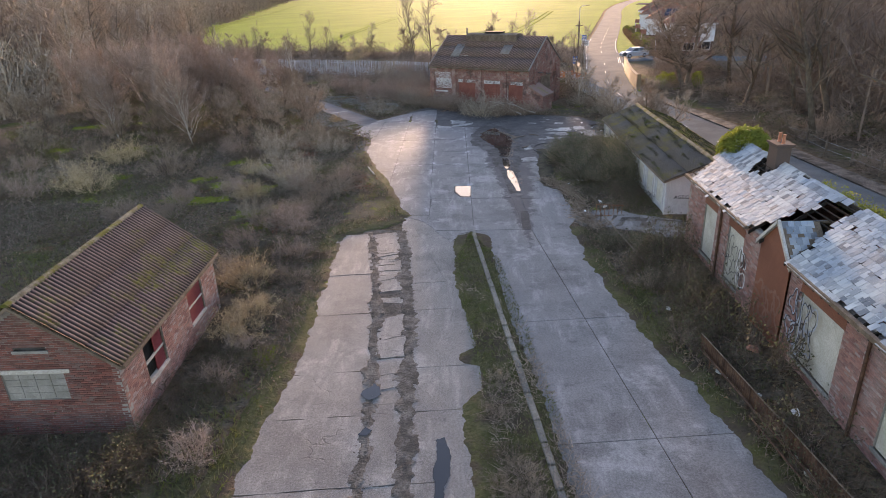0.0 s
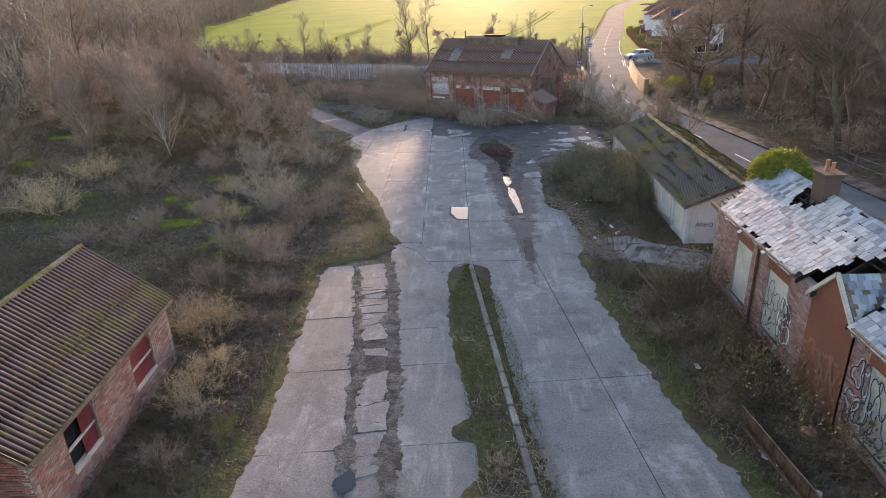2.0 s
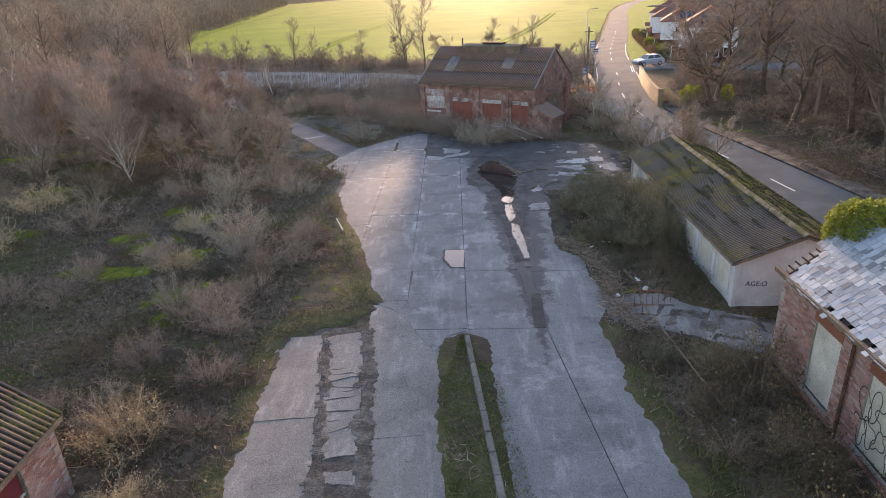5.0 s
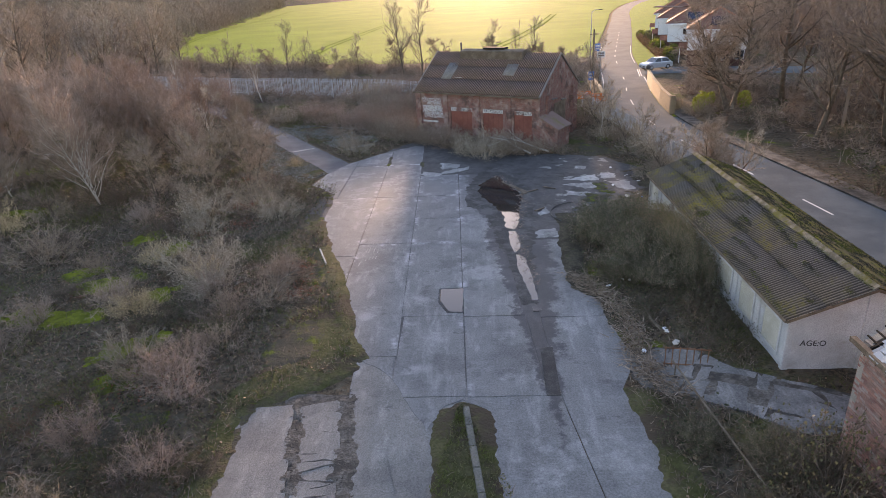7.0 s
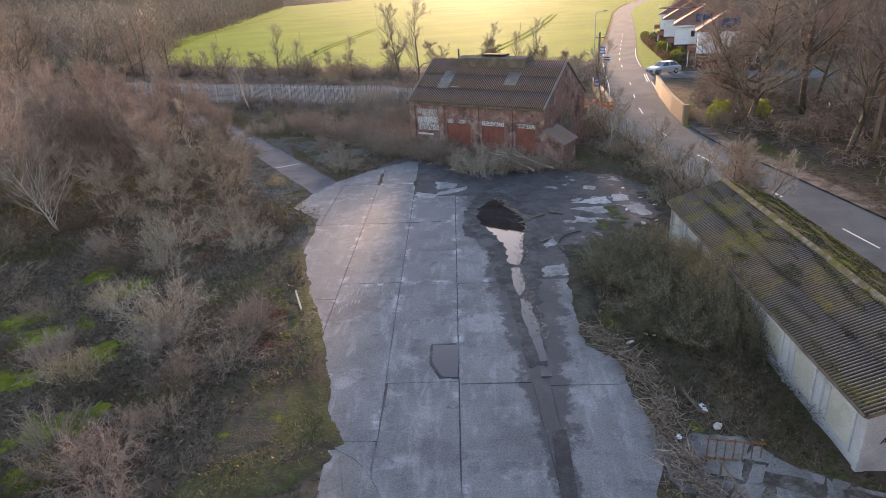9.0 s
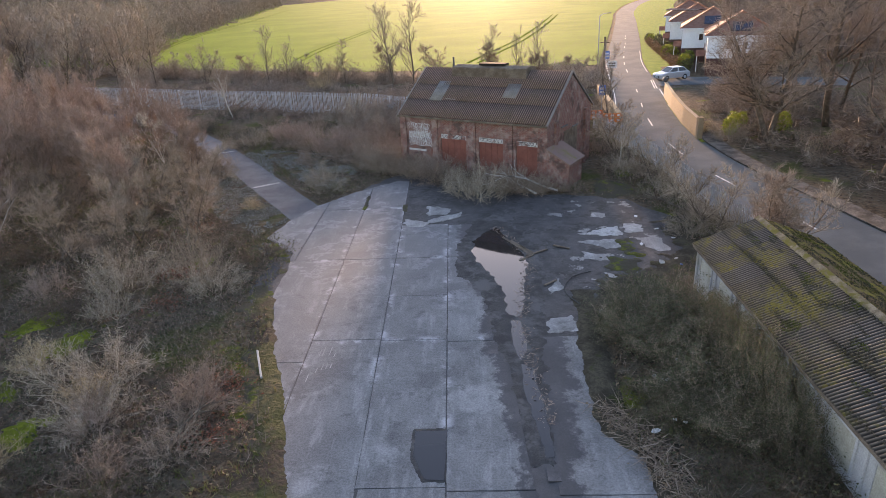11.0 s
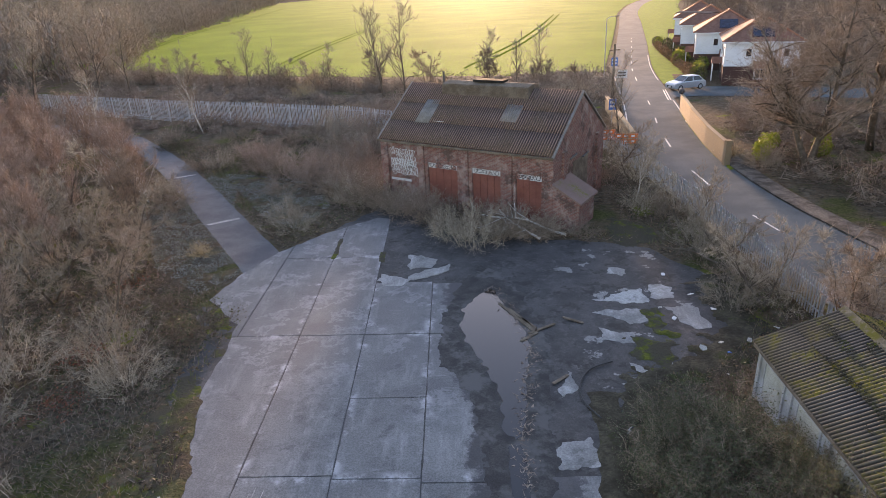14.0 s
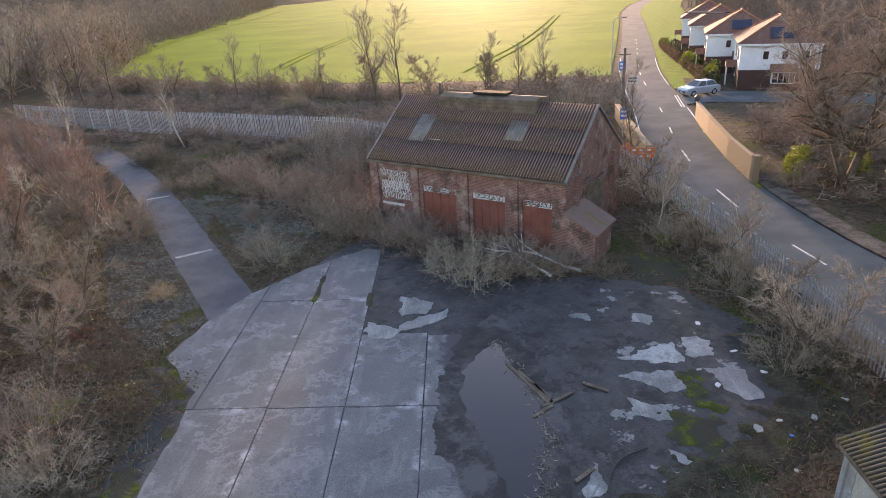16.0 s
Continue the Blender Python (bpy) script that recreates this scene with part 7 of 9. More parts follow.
    g.box((1.0, -0.1, 7.44), (1.55, 0.1, 7.54))
    bevelled(part("lantern", g, "darksteel", lp), 0.03)
    tp = thing("telegraph_pole", "dark timber telegraph pole by the junction", "telegraph pole", pose(15.9, 93, 0))
    g = Geo()
    g.tube([(0, 0, 0), (0, 0, 6.3)], [0.14, 0.1], 8)
    part("pole", g, "timber", tp)
    g = Geo()
    g.box((-0.5, -0.05, 5.7), (0.5, 0.05, 5.8))
    part("crossarm", g, "timber", tp)
    for x, y, a in ((11.9, 77.0, 6), (13.3, 76.0, -8)):
        b = thing("barrier_board", "orange plastic roadworks barrier hung on a metal fence", "barrier", pose(x, y, gz(x, y), 0, 0, a), "roadworks barriers")
        for z in (0.9, 1.3):
            g = Geo()
            g.box((-0.85, -0.03, z), (0.85, 0.03, z + 0.34))
            bevelled(part("board", g, "orange", b), 0.015)
            for q in range(3):
                g = Geo()
                g.box((-0.65 + q * 0.5, -0.036, z + 0.1), (-0.4 + q * 0.5, -0.031, z + 0.24))
                part("white_patch", g, "signwhite", b)
        for s in (-0.75, 0.75):
            g = Geo()
            g.tube([(s, 0.04, 0), (s, 0.04, 1.65)], 0.03, 6)
            part("leg", g, "galv", b)


def palisade(name, label, line, height, mat, pitch=0.155, rails=2, lean=0.0, kind=""):
    """A steel palisade fence: each pale a part, up to the first 300; posts and rails too."""
    f = thing(name, label, "fence", kind=kind)
    pts = [Vector((*p, 0)) for p in line]
    total = 0
    g = Geo()
    g.box((-0.032, -0.012, 0.05), (0.032, 0.012, height - 0.1))
    n = len(g.v)
    g.v += [(0, 0, height)]
    g.f += [(4, 5, n), (5, 6, n), (6, 7, n), (7, 4, n)]
    pale = g.mesh("pale", MAT[mat])
    rest = Geo()
    rnd = random.Random(3)
    for a, b in zip(pts, pts[1:]):
        t = (b - a).normalized()
        ln = (b - a).length
        rot = math.degrees(math.atan2(t.y, t.x))
        for k in range(int(ln / pitch)):
            p = a + t * (k * pitch)
            z = gz(p.x, p.y)
            m = pose(p.x, p.y, z, rnd.uniform(-1, 1) + lean, rnd.uniform(-1.2, 1.2), rot)
            if total < 290:
                part("pale", pale, None, f).matrix_world = m
                total += 1
            else:
                rest.box((-0.032, -0.012, 0.05), (0.032, 0.012, height), m)
        for k in range(int(ln / 2.75) + 1):
            p = a + t * min(k * 2.75, ln)
            g = Geo()
            g.box((-0.05, 0.02, -0.1), (0.05, 0.12, height - 0.12), pose(p.x, p.y, gz(p.x, p.y), 0, 0, rot))
            part("post", g, mat, f)
        for z in ([0.35, height - 0.4] if rails == 2 else [0.9]):
            g = Geo()
            nrm = Vector((-t.y, t.x, 0)) * 0.02
            za, zb = gz(a.x, a.y), gz(b.x, b.y)
            g.prism([a + nrm + Vector((0, 0, z + za)), b + nrm + Vector((0, 0, z + zb)), b + nrm + Vector((0, 0, z + 0.05 + zb)), a + nrm + Vector((0, 0, z + 0.05 + za))], nrm * 1.5)
            part("rail", g, mat, f)
    if rest.v:
        part("fence_rest", rest, mat, f)["kind"] = "stuff"


def car(at):
    c = thing("car", "silver hatchback waiting at the junction", "car", at)
    # half outline of the body, along y, swept over width with a tucked cabin
    def loft(profile, half, tuck, name, mat, parent):
        g = Geo()
        n = len(profile)
        rings = [(-half, 0.0), (-half + tuck, 0.05), (half - tuck, 0.05), (half, 0.0)]
        for x, up in rings:
            g.v += [(x, y, z + (up if z > 0.5 else 0)) for y, z in profile]
        for i in range(3):
            for j in range(n):
                q, w = i * n + j, i * n + (j + 1) % n
                g.f.append((q, w, w + n, q + n))
        g.f.append(tuple(range(n - 1, -1, -1)))
        g.f.append(tuple(range(3 * n, 4 * n)))
        return bevelled(part(name, g, mat, parent), 0.05, 2)
    loft([(-2.1, 0.3), (-2.12, 0.6), (-1.95, 0.8), (-1.0, 0.92), (1.6, 0.95), (2.05, 0.85), (2.1, 0.4), (2.0, 0.25), (-1.95, 0.22)], 0.88, 0.12, "body", "silver", c)
    cab = Geo()
    b = [(-0.78, -1.05, 0.92), (0.78, -1.05, 0.92), (0.78, 1.75, 0.93), (-0.78, 1.75, 0.93)]
    t = [(-0.6, -0.3, 1.42), (0.6, -0.3, 1.42), (0.6, 1.2, 1.44), (-0.6, 1.2, 1.44)]
    cab.v += b + t
    cab.f += [(0, 1, 5, 4), (1, 2, 6, 5), (2, 3, 7, 6), (3, 0, 4, 7), (4, 5, 6, 7)]
    part("glazing", cab, "glass", c, "dark car glass")
    g = Geo()
    g.box((-0.61, -0.3, 1.42), (0.61, 1.22, 1.48))
    bevelled(part("car_roof", g, "silver", c), 0.04, 2)
    for s in (-1, 1):
        for a0, b0 in (((s * 0.79, -1.05, 0.92), (s * 0.61, -0.3, 1.44)), ((s * 0.79, 0.35, 0.93), (s * 0.61, 0.4, 1.44)), ((s * 0.79, 1.75, 0.94), (s * 0.61, 1.2, 1.45))):
            g = Geo()
            g.tube([a0, b0], 0.04, 6)
            part("pillar", g, "silver", c)
        for y in (-1.3, 1.3):
            g = Geo()
            g.tube([(s * 0.7, y, 0.31), (s * 0.9, y, 0.31)], 0.31, 18)
            w = part("wheel", g, "tyre", c)
            g = Geo()
            g.tube([(s * 0.88, y, 0.31), (s * 0.915, y, 0.31)], 0.2, 14)
            part("rim", g, "galv", w)
        g = Geo()
        g.box((s * 0.55 - 0.2, -2.13, 0.62), (s * 0.55 + 0.2, -1.98, 0.78))
        bevelled(part("headlight", g, "lens", c), 0.03)
        g = Geo()
        g.box((s * 0.62 - 0.13, 2.02, 0.65), (s * 0.62 + 0.13, 2.1, 0.88))
        bevelled(part("tail_light", g, "doorred", c), 0.02)
        g = Geo()
        g.box((s * 0.86 - 0.06, -0.85, 0.95), (s * 0.86 + 0.1, -0.72, 1.06))
        bevelled(part("mirror", g, "silver", c), 0.03)
    g = Geo()
    g.box((-0.45, -2.15, 0.38), (0.45, -2.08, 0.55))
    part("grille", g, "tyre", c)
    g = Geo()
    g.box((-0.26, -2.16, 0.4), (0.26, -2.148, 0.5))
    part("number_plate", g, "signwhite", c)


build_hut()
build_shed()
build_ruin()
build_depot()
build_houses()
build_wall_and_signs()
palisade("palisade_fence", "pale galvanised steel palisade fence beyond the scrub", [(-4.6, 84.5), (-8.0, 87.5), (-20, 92.4), (-33, 97.5), (-50, 105)], 2.3, "galv", 0.16)
palisade("palisade_fence", "weathered grey steel palisade fence along the road edge", [(12.0, 77.6), (13.4, 70.5), (14.2, 63.5), (14.6, 56.5), (14.8, 50.5), (15.4, 46.2)], 1.55, "galv", 0.19)
car(pose(26.4, 103.4, 0.03, 0, 0, -70))

# ---------------------------------------------------------------- plants


def limb(rng, start, way, length, r0, r1, bends, wander, lift):
    """A crooked line of points with radii."""
    pts, rad = [np.array(start, float)], [r0]
    d = np.array(way, float)
    for k in range(bends):
        d = d + rng.normal(size=3) * wander + np.array([0, 0, lift])
        d /= np.linalg.norm(d)
        pts.append(pts[-1] + d * length / bends)
        rad.append(r0 + (r1 - r0) * (k + 1) / bends)
    return pts, rad


def pick(rng, pts, rad, lo=0.25):
    t = rng.uniform(lo, 1.0) * (len(pts) - 1)
    i = min(int(t), len(pts) - 2)
    f = t - i
    d = pts[i + 1] - pts[i]
    return pts[i] * (1 - f) + pts[i + 1] * f, d / np.linalg.norm(d), rad[i] * (1 - f) + rad[i + 1] * f


def tree_meshes(seed, height, limbs, branches, twigs, spread=0.75, lift=0.12, trunk=0.02, clear=0.3, fork=1, bark="bark", twig="twig_brown", twig_len=0.75, lean=(0, 0), thin=0.011, apart=True):
    """Trunk with limbs (one mesh) and the fine crown (another), for a bare tree standing at the origin."""
    rng = np.random.default_rng(seed)
    g = Geo()
    tp, tq, tr, boughs = [], [], [], []
    for s in range(fork):
        way = np.array([lean[0] + rng.normal() * 0.1 * (1 + fork), lean[1] + rng.normal() * 0.1 * (1 + fork), 1.0])
        way /= np.linalg.norm(way)
        stem, srad = limb(rng, (rng.normal() * 0.05 * fork, rng.normal() * 0.05 * fork, -0.15), way, height * rng.uniform(0.85, 1.0), height * trunk, height * trunk * 0.12, 7, 0.07, 0.03)
        g.tube(stem, srad, 6)
        for k in range(limbs):
            p, d, r = pick(rng, stem, srad, clear)
            h = p[2] / height
            a = rng.uniform(0, 2 * math.pi)
            out = np.array([math.cos(a), math.sin(a), rng.uniform(0.2, 0.9)]) * spread + d * (1 - spread) * 1.2
            out /= np.linalg.norm(out)
            ln = height * rng.uniform(0.24, 0.42) * (1.25 - 0.75 * h)
            lp, lr = limb(rng, p, out, ln, r * 0.6, r * 0.12 + 0.004, 4, 0.2, lift)
            if apart:
                lg = Geo()
                lg.tube(lp, lr, 4, False)
                boughs.append(lg.mesh("limb", MAT[bark], True))
            else:
                g.tube(lp, lr, 4, False)
            for b in range(branches):
                p2, d2, r2 = pick(rng, lp, lr, 0.2)
                o2 = d2 + rng.normal(size=3) * 0.65 + np.array([0, 0, lift * 1.5])
                o2 /= np.linalg.norm(o2)
                l2 = ln * rng.uniform(0.25, 0.5)
                bp, br = limb(rng, p2, o2, l2, max(r2 * 0.5, 0.01), 0.006, 2, 0.2, lift)
                for i in range(2):
                    tp.append(bp[i]), tq.append(bp[i] + (bp[i + 1] - bp[i]) * 1.25), tr.append(br[i])
                for w in range(twigs):
                    p3, d3, r3 = pick(rng, bp, br, 0.1)
                    o3 = d3 + rng.normal(size=3) * 0.6 + np.array([0, 0, lift])
                    o3 /= np.linalg.norm(o3)
                    tp.append(p3), tq.append(p3 + o3 * twig_len * rng.uniform(0.35, 1.0)), tr.append(thin * rng.uniform(0.7, 1.2))
    v, f = spikes(np.array(tp), np.array(tq), np.array(tr))
    return g.mesh("trunk", MAT[bark], True), mesh_np("crown", v, f, MAT[twig]), boughs


def tree_kind(name, label, meshes):
    t = thing(name, label, "tree")
    part("trunk", meshes[0], None, t)
    part("crown", meshes[1], None, t)
    for me in meshes[2]:
        part("limb", me, None, t)
    return t


def bush_meshes(seed, radius, height, stems, twigs, twig="twig_brown", twig_len=0.5, thin=0.009, upright=0.6, leaf=None, leaf_n=0, leaf_size=0.09):
    """A many-stemmed shrub: stems, fine twigs and, where asked, leaves."""
    rng = np.random.default_rng(seed)
    g = Geo()
    tp, tq, tr, ends = [], [], [], []
    for k in range(stems):
        a, e = rng.uniform(0, 2 * math.pi), rng.uniform(0, 1) ** 0.6
        way = np.array([math.cos(a) * e * (1.2 - upright), math.sin(a) * e * (1.2 - upright), 0.35 + upright * (1.1 - 0.5 * e)])
        way /= np.linalg.norm(way)
        reach = 1.0 / math.sqrt((way[0] ** 2 + way[1] ** 2) / radius ** 2 + way[2] ** 2 / height ** 2)
        foot = (math.cos(a) * e * radius * 0.45, math.sin(a) * e * radius * 0.45, -0.05)
        sp, sr = limb(rng, foot, way, reach * rng.uniform(0.5, 0.9), thin * rng.uniform(0.7, 1.3), thin * 0.4, 2, 0.3, -0.02)
        g.tube(sp, sr, 3, False)
        for w in range(twigs):
            p, d, r = pick(rng, sp, sr, 0.25)
            o = d * 0.5 + rng.normal(size=3) * 0.62 + np.array([0, 0, 0.16])
            o /= np.linalg.norm(o)
            q = p + o * twig_len * rng.uniform(0.4, 1.1)
            tp.append(p), tq.append(q), tr.append(thin * rng.uniform(0.5, 1.0))
            for z in range(3):
                u = rng.uniform(0.3, 0.9)
                p3 = p + (q - p) * u
                o3 = o + rng.normal(size=3) * 0.6
                tp.append(p3), tq.append(p3 + o3 / np.linalg.norm(o3) * twig_len * rng.uniform(0.2, 0.5)), tr.append(thin * 0.5)
            ends.append(q)
    v, f = spikes(np.array(tp), np.array(tq), np.array(tr))
    out = [g.mesh("stem_framework", MAT[twig]), mesh_np("crown", v, f, MAT[twig])]
    if leaf_n:
        e = np.array(ends)
        p = e[rng.integers(0, len(e), leaf_n)] + rng.normal(size=(leaf_n, 3)) * 0.12
        p[:, 2] = np.maximum(p[:, 2], 0.03)
        lv, lf = leaves(p, leaf_size, rng)
        out.append(mesh_np("foliage", lv, lf, MAT[leaf]))
    return out


def bush_kind(label, meshes, name="bush", category="bush"):
    t = thing(name, label, category)
    for n, me in zip(("stem_framework", "crown", "foliage"), meshes):
        part(n, me, None, t)["kind"] = "stuff"
    return t


GRAVEL = [[(-17.6, 74.4), (-15.0, 72.6), (-13.4, 67.2), (-11.8, 63.6), (-9.6, 59.6), (-9.4, 57.2), (-10.8, 54.6), (-14.2, 57.6), (-16.0, 61.0), (-18.8, 65.6)], [(-16.6, 74.6), (-8.9, 72.0), (-6.9, 66.0), (-8.4, 62.6), (-10.6, 64.6), (-13.4, 69.0)]]
KEEP_OUT = [LOWER, UPPER, APRON, ROAD_POLY, PATH_POLY, SIDE_POLY, TRACK, [(-15.6, 13), (-9.1, 13), (-9.1, 22.6), (-15.6, 22.6)], [(9.6, 29.8), (15.2, 29.8), (15.2, 46.3), (9.6, 46.3)],
            [(9.3, 0), (14.6, 0), (14.6, 26.8), (9.3, 26.8)], [(-4.4, 67.2), (6.6, 60.6), (9.8, 61.0), (10.6, 68.0), (0.3, 74.5)], *GRAVEL]


def free(x, y):
    return not any(inside(p, x, y) for p in KEEP_OUT)


MOSS = [((-6.55, 12), (-6.15, 12), (-6.2, 30), (-6.95, 30)), ((-10.6, 53.2), (-9.3, 53.4), (-7.6, 51.3), (-8.1, 50.8), (-9.5, 51.8)), ((-8.6, 50.1), (-7.8, 50.2), (-7.65, 49.6), (-8.3, 49.5)),
        ((-8.8, 48.4), (-7.8, 47.6), (-8.0, 45.0), (-9.0, 45.8)), ((-17.6, 36.4), (-15.0, 36.8), (-14.6, 35.4), (-17.0, 35.0)), ((-19.2, 40.2), (-17.8, 41.4), (-17.0, 40.4), (-18.4, 39.4)), ((-18.2, 44.6), (-16.8, 46.4), (-16.2, 45.0), (-17.4, 43.8)), ((-13.6, 33.8), (-11.0, 34.6), (-11.2, 33.2), (-13.4, 32.4)),
        ((-13.8, 38.2), (-12.6, 38.6), (-12.8, 37.4), (-13.9, 37.2)), ((9.4, 58.6), (11.2, 59.4), (11.0, 61.6), (9.4, 62.4), (8.8, 60.4)), ((7.6, 50.2), (8.8, 49.7), (8.8, 48.7), (8.3, 47.8), (7.4, 48.7)), ((8.6, 52.1), (9.1, 52.4), (9.2, 50.2), (8.8, 50.4)), ((-30, 50.2), (-26, 51.4), (-25.6, 49.8), (-29.4, 48.8)), ((-39, 60), (-32, 62), (-31, 60.4), (-38, 58.4)),
        ((-6.9, 31.6), (-5.0, 32.3), (-4.3, 35.2), (-5.5, 35.6), (-7.0, 33.4)), ((-6.4, 38.4), (-5.4, 38.8), (-6.6, 43.0), (-7.4, 42.6)), ((-5.45, 58.3), (-5.2, 58.3), (-5.3, 61.0), (-5.5, 61.0)), ((-2.95, 57.8), (-2.75, 57.8), (-2.78, 59.0), (-2.98, 59.0)),
        ((-11.0, 29.4), (-9.2, 29.6), (-9.0, 28.2), (-10.6, 28.0)), ((-36.5, 50.6), (-33.4, 51.0), (-33.0, 49.6), (-36.2, 49.2)), ((-37.4, 68.2), (-33.6, 68.6), (-33.2, 66.8), (-37.0, 66.4)), ((-17.3, 39.6), (-15.2, 39.8), (-15.3, 38.2), (-17.2, 38.0)), ((-12.4, 31.6), (-11.0, 32.2), (-10.8, 30.8), (-12.2, 30.4)), ((-15.8, 43.2), (-14.6, 44.6), (-14.0, 43.0), (-15.2, 42.0))]


class Planter:
    """Sets copies of some models; the first of each takes the model itself."""

    def __init__(self, models, group, seed=1):
        self.models, self.fresh, self.group = models, [True] * len(models), group
        self.rnd = random.Random(seed)

    def put(self, x, y, k=None, size=1.0, turn=None, tall=1.0, z=None):
        k = self.rnd.randrange(len(self.models)) if k is None else k
        m = pose(x, y, gz(x, y) if z is None else z, self.rnd.uniform(-3, 3), self.rnd.uniform(-3, 3), self.rnd.uniform(0, 360) if turn is None else turn) @ Matrix.Diagonal((size, size, size * tall, 1))
        if self.fresh[k]:
            self.fresh[k] = False
            ob = self.models[k]
            ob.matrix_world = m
        else:
            ob = copy_thing(self.models[k], m)
            ob.scale = (size, size, size * tall)
        return tagged(ob, group=self.group)


def plant_trees():
    birch = Planter([tree_kind("birch_tree", "leaning bare birch with fine reddish twigs", tree_meshes(s, 6.6, 26, 8, 20, 0.62, 0.16, 0.0065, 0.12, 2, "birchbark" if s == 3 else "bark", "twig_red", 0.65, (-0.38, 0), 0.0075)) for s in (1, 2, 3)], "leaning birches", 4)
    for x, y, s in ((-25.0, 55.5, 1.1), (-22.6, 58.2, 1.0), (-24.0, 52.0, 0.9), (-27.5, 58.5, 1.05), (-30.5, 62.0, 1.1), (-21.0, 63.0, 1.0), (-26.0, 66.0, 1.1), (-31, 54, 0.9), (-19.5, 68.5, 0.9), (-23.5, 71.5, 1.0), (-29, 72, 1.1), (-34, 68, 1.1), (-36, 60, 1.0), (-23.3, 51.5, 1.15), (-20.2, 58.6, 0.95), (-18.2, 56.4, 0.85), (-27.5, 63.5, 1.1), (-32.5, 58, 1.1), (-24.2, 60.6, 1.05), (-29.0, 67.5, 1.15), (-34, 73, 1.1), (-39.5, 70, 1.1), (-30.6, 77.0, 1.0)):
        birch.put(x, y, size=s, turn=birch.rnd.uniform(-25, 25))
    scrubtree = Planter([tree_kind("scrub_tree", "small bare grey-brown scrub tree with spreading twigs", tree_meshes(s, 5.0, 14, 8, 22, 0.85, 0.1, 0.014, 0.18, 2, "bark", "twig_grey" if s % 2 else "twig_brown", 0.5, (0, 0), 0.0078)) for s in (11, 12, 13, 14)], "scrub trees", 5)
    # the last six stand in for bushes and block sun from the apron
    for x, y, s in ((-17.3, 54.2, 1.05), (-14.5, 56.0, 0.95), (-19.8, 59.5, 1.1), (-16.0, 60.8, 0.9), (-18.5, 64.0, 0.9), (-13.6, 52.5, 0.8), (-21.5, 54.5, 0.9), (-15.5, 49.0, 0.75), (-19.0, 50.5, 0.85), (-24.5, 48.5, 0.8), (-28.5, 49.0, 0.8), (-27, 78.0, 0.8), (-33, 78, 0.9), (-38, 73, 1.0), (-37, 82, 0.9), (-33.0, 45.5, 0.8), (-36, 52, 0.9),
                    (-40, 66, 1.1), (-42, 58, 1.0), (13.2, 52.0, 0.75), (14.2, 48.2, 0.95), (15.2, 49.5, 0.8), (12.6, 60.5, 0.7), (11.9, 66.0, 0.75), (13.6, 57.0, 0.6), (11.3, 71.5, 0.8), (13.9, 46.9, 0.7), (10.0, 86.0, 0.95), (11.6, 89.5, 0.9), (9.2, 92.5, 1.0), (12.6, 94.0, 0.85), (10.9, 82.5, 0.7), (8.4, 88.0, 0.9)):
        scrubtree.put(x, y, size=s)
    for k in range(9):
        x = -54 + k * 7.3 + scrubtree.rnd.uniform(-1.4, 1.4)
        scrubtree.put(x, 108.5 - 0.4 * x + scrubtree.rnd.uniform(-2, 2.5), size=scrubtree.rnd.uniform(0.65, 1.1))
    white = Planter([tree_kind("silver_birch", "slim white-trunked birch, bare", tree_meshes(s, 8.6, 15, 6, 13, 0.5, 0.15, 0.013, 0.3, 1, "birchbark", "twig_grey", 0.7, (0.05, 0), 0.01)) for s in (21, 22)], "silver birches", 6)
    for x, y, s in ((-46.2, 72.5, 1.05), (-44.0, 72.3, 1.0), (-34.8, 89.5, 0.75), (-24.0, 89.6, 0.72), (-39, 75, 0.9), (14.0, 60.2, 0.4), (11.4, 65.2, 0.5)):
        white.put(x, y, size=s)
    big = Planter([tree_kind("field_tree", "tall bare hedgerow tree with upswept limbs", tree_meshes(s, 10.5, 26, 9, 14, 0.66, 0.12, 0.013, 0.2, 1, "bark", "twig_grey", 0.6, (0, 0), 0.0075)) for s in (31, 32)], "hedgerow trees", 7)
    for x, y, s in ((-8.2, 104.0, 1.0), (-5.6, 103.0, 0.9), (-27.0, 114.0, 0.68), (-24.5, 113.5, 0.55), (-50.0, 118.5, 0.98), (-46.0, 119.0, 0.9), (-53, 121, 0.95), (4.5, 108.5, 0.6), (10.5, 106.0, 0.62), (7.5, 107.5, 0.55), (-58, 116, 1.0), (-16, 113, 0.5), (-38, 118, 0.55), (16.2, 90.5, 0.5), (14.4, 83.0, 0.55)):
        big.put(x, y, size=s)
    wood = Planter([tree_kind("woodland_tree", "tall dark bare woodland tree, ivy at the foot", tree_meshes(s, 13.0, 22, 9, 20, 0.7, 0.1, 0.019, 0.22, 1, "bark", "twig_dark" if s != 43 else "twig_brown", 0.95, (0, 0), 0.012, False)) for s in (41, 42, 43)], "woodland trees", 8)
    rnd = random.Random(12)
    oak = Planter([tree_kind("roadside_oak", "broad bare oak spreading over the road", tree_meshes(61, 11.0, 30, 14, 22, 0.95, 0.05, 0.022, 0.2, 2, "bark", "twig_brown", 0.85, (0, 0), 0.011))], "roadside oak", 3)
    oak.put(23.6, 70.0, 0, 1.0)
    wood.put(25.6, 78.5, 1, 0.72)
    done = [(23.6, 70.0), (25.6, 78.5)]
    tries = 0
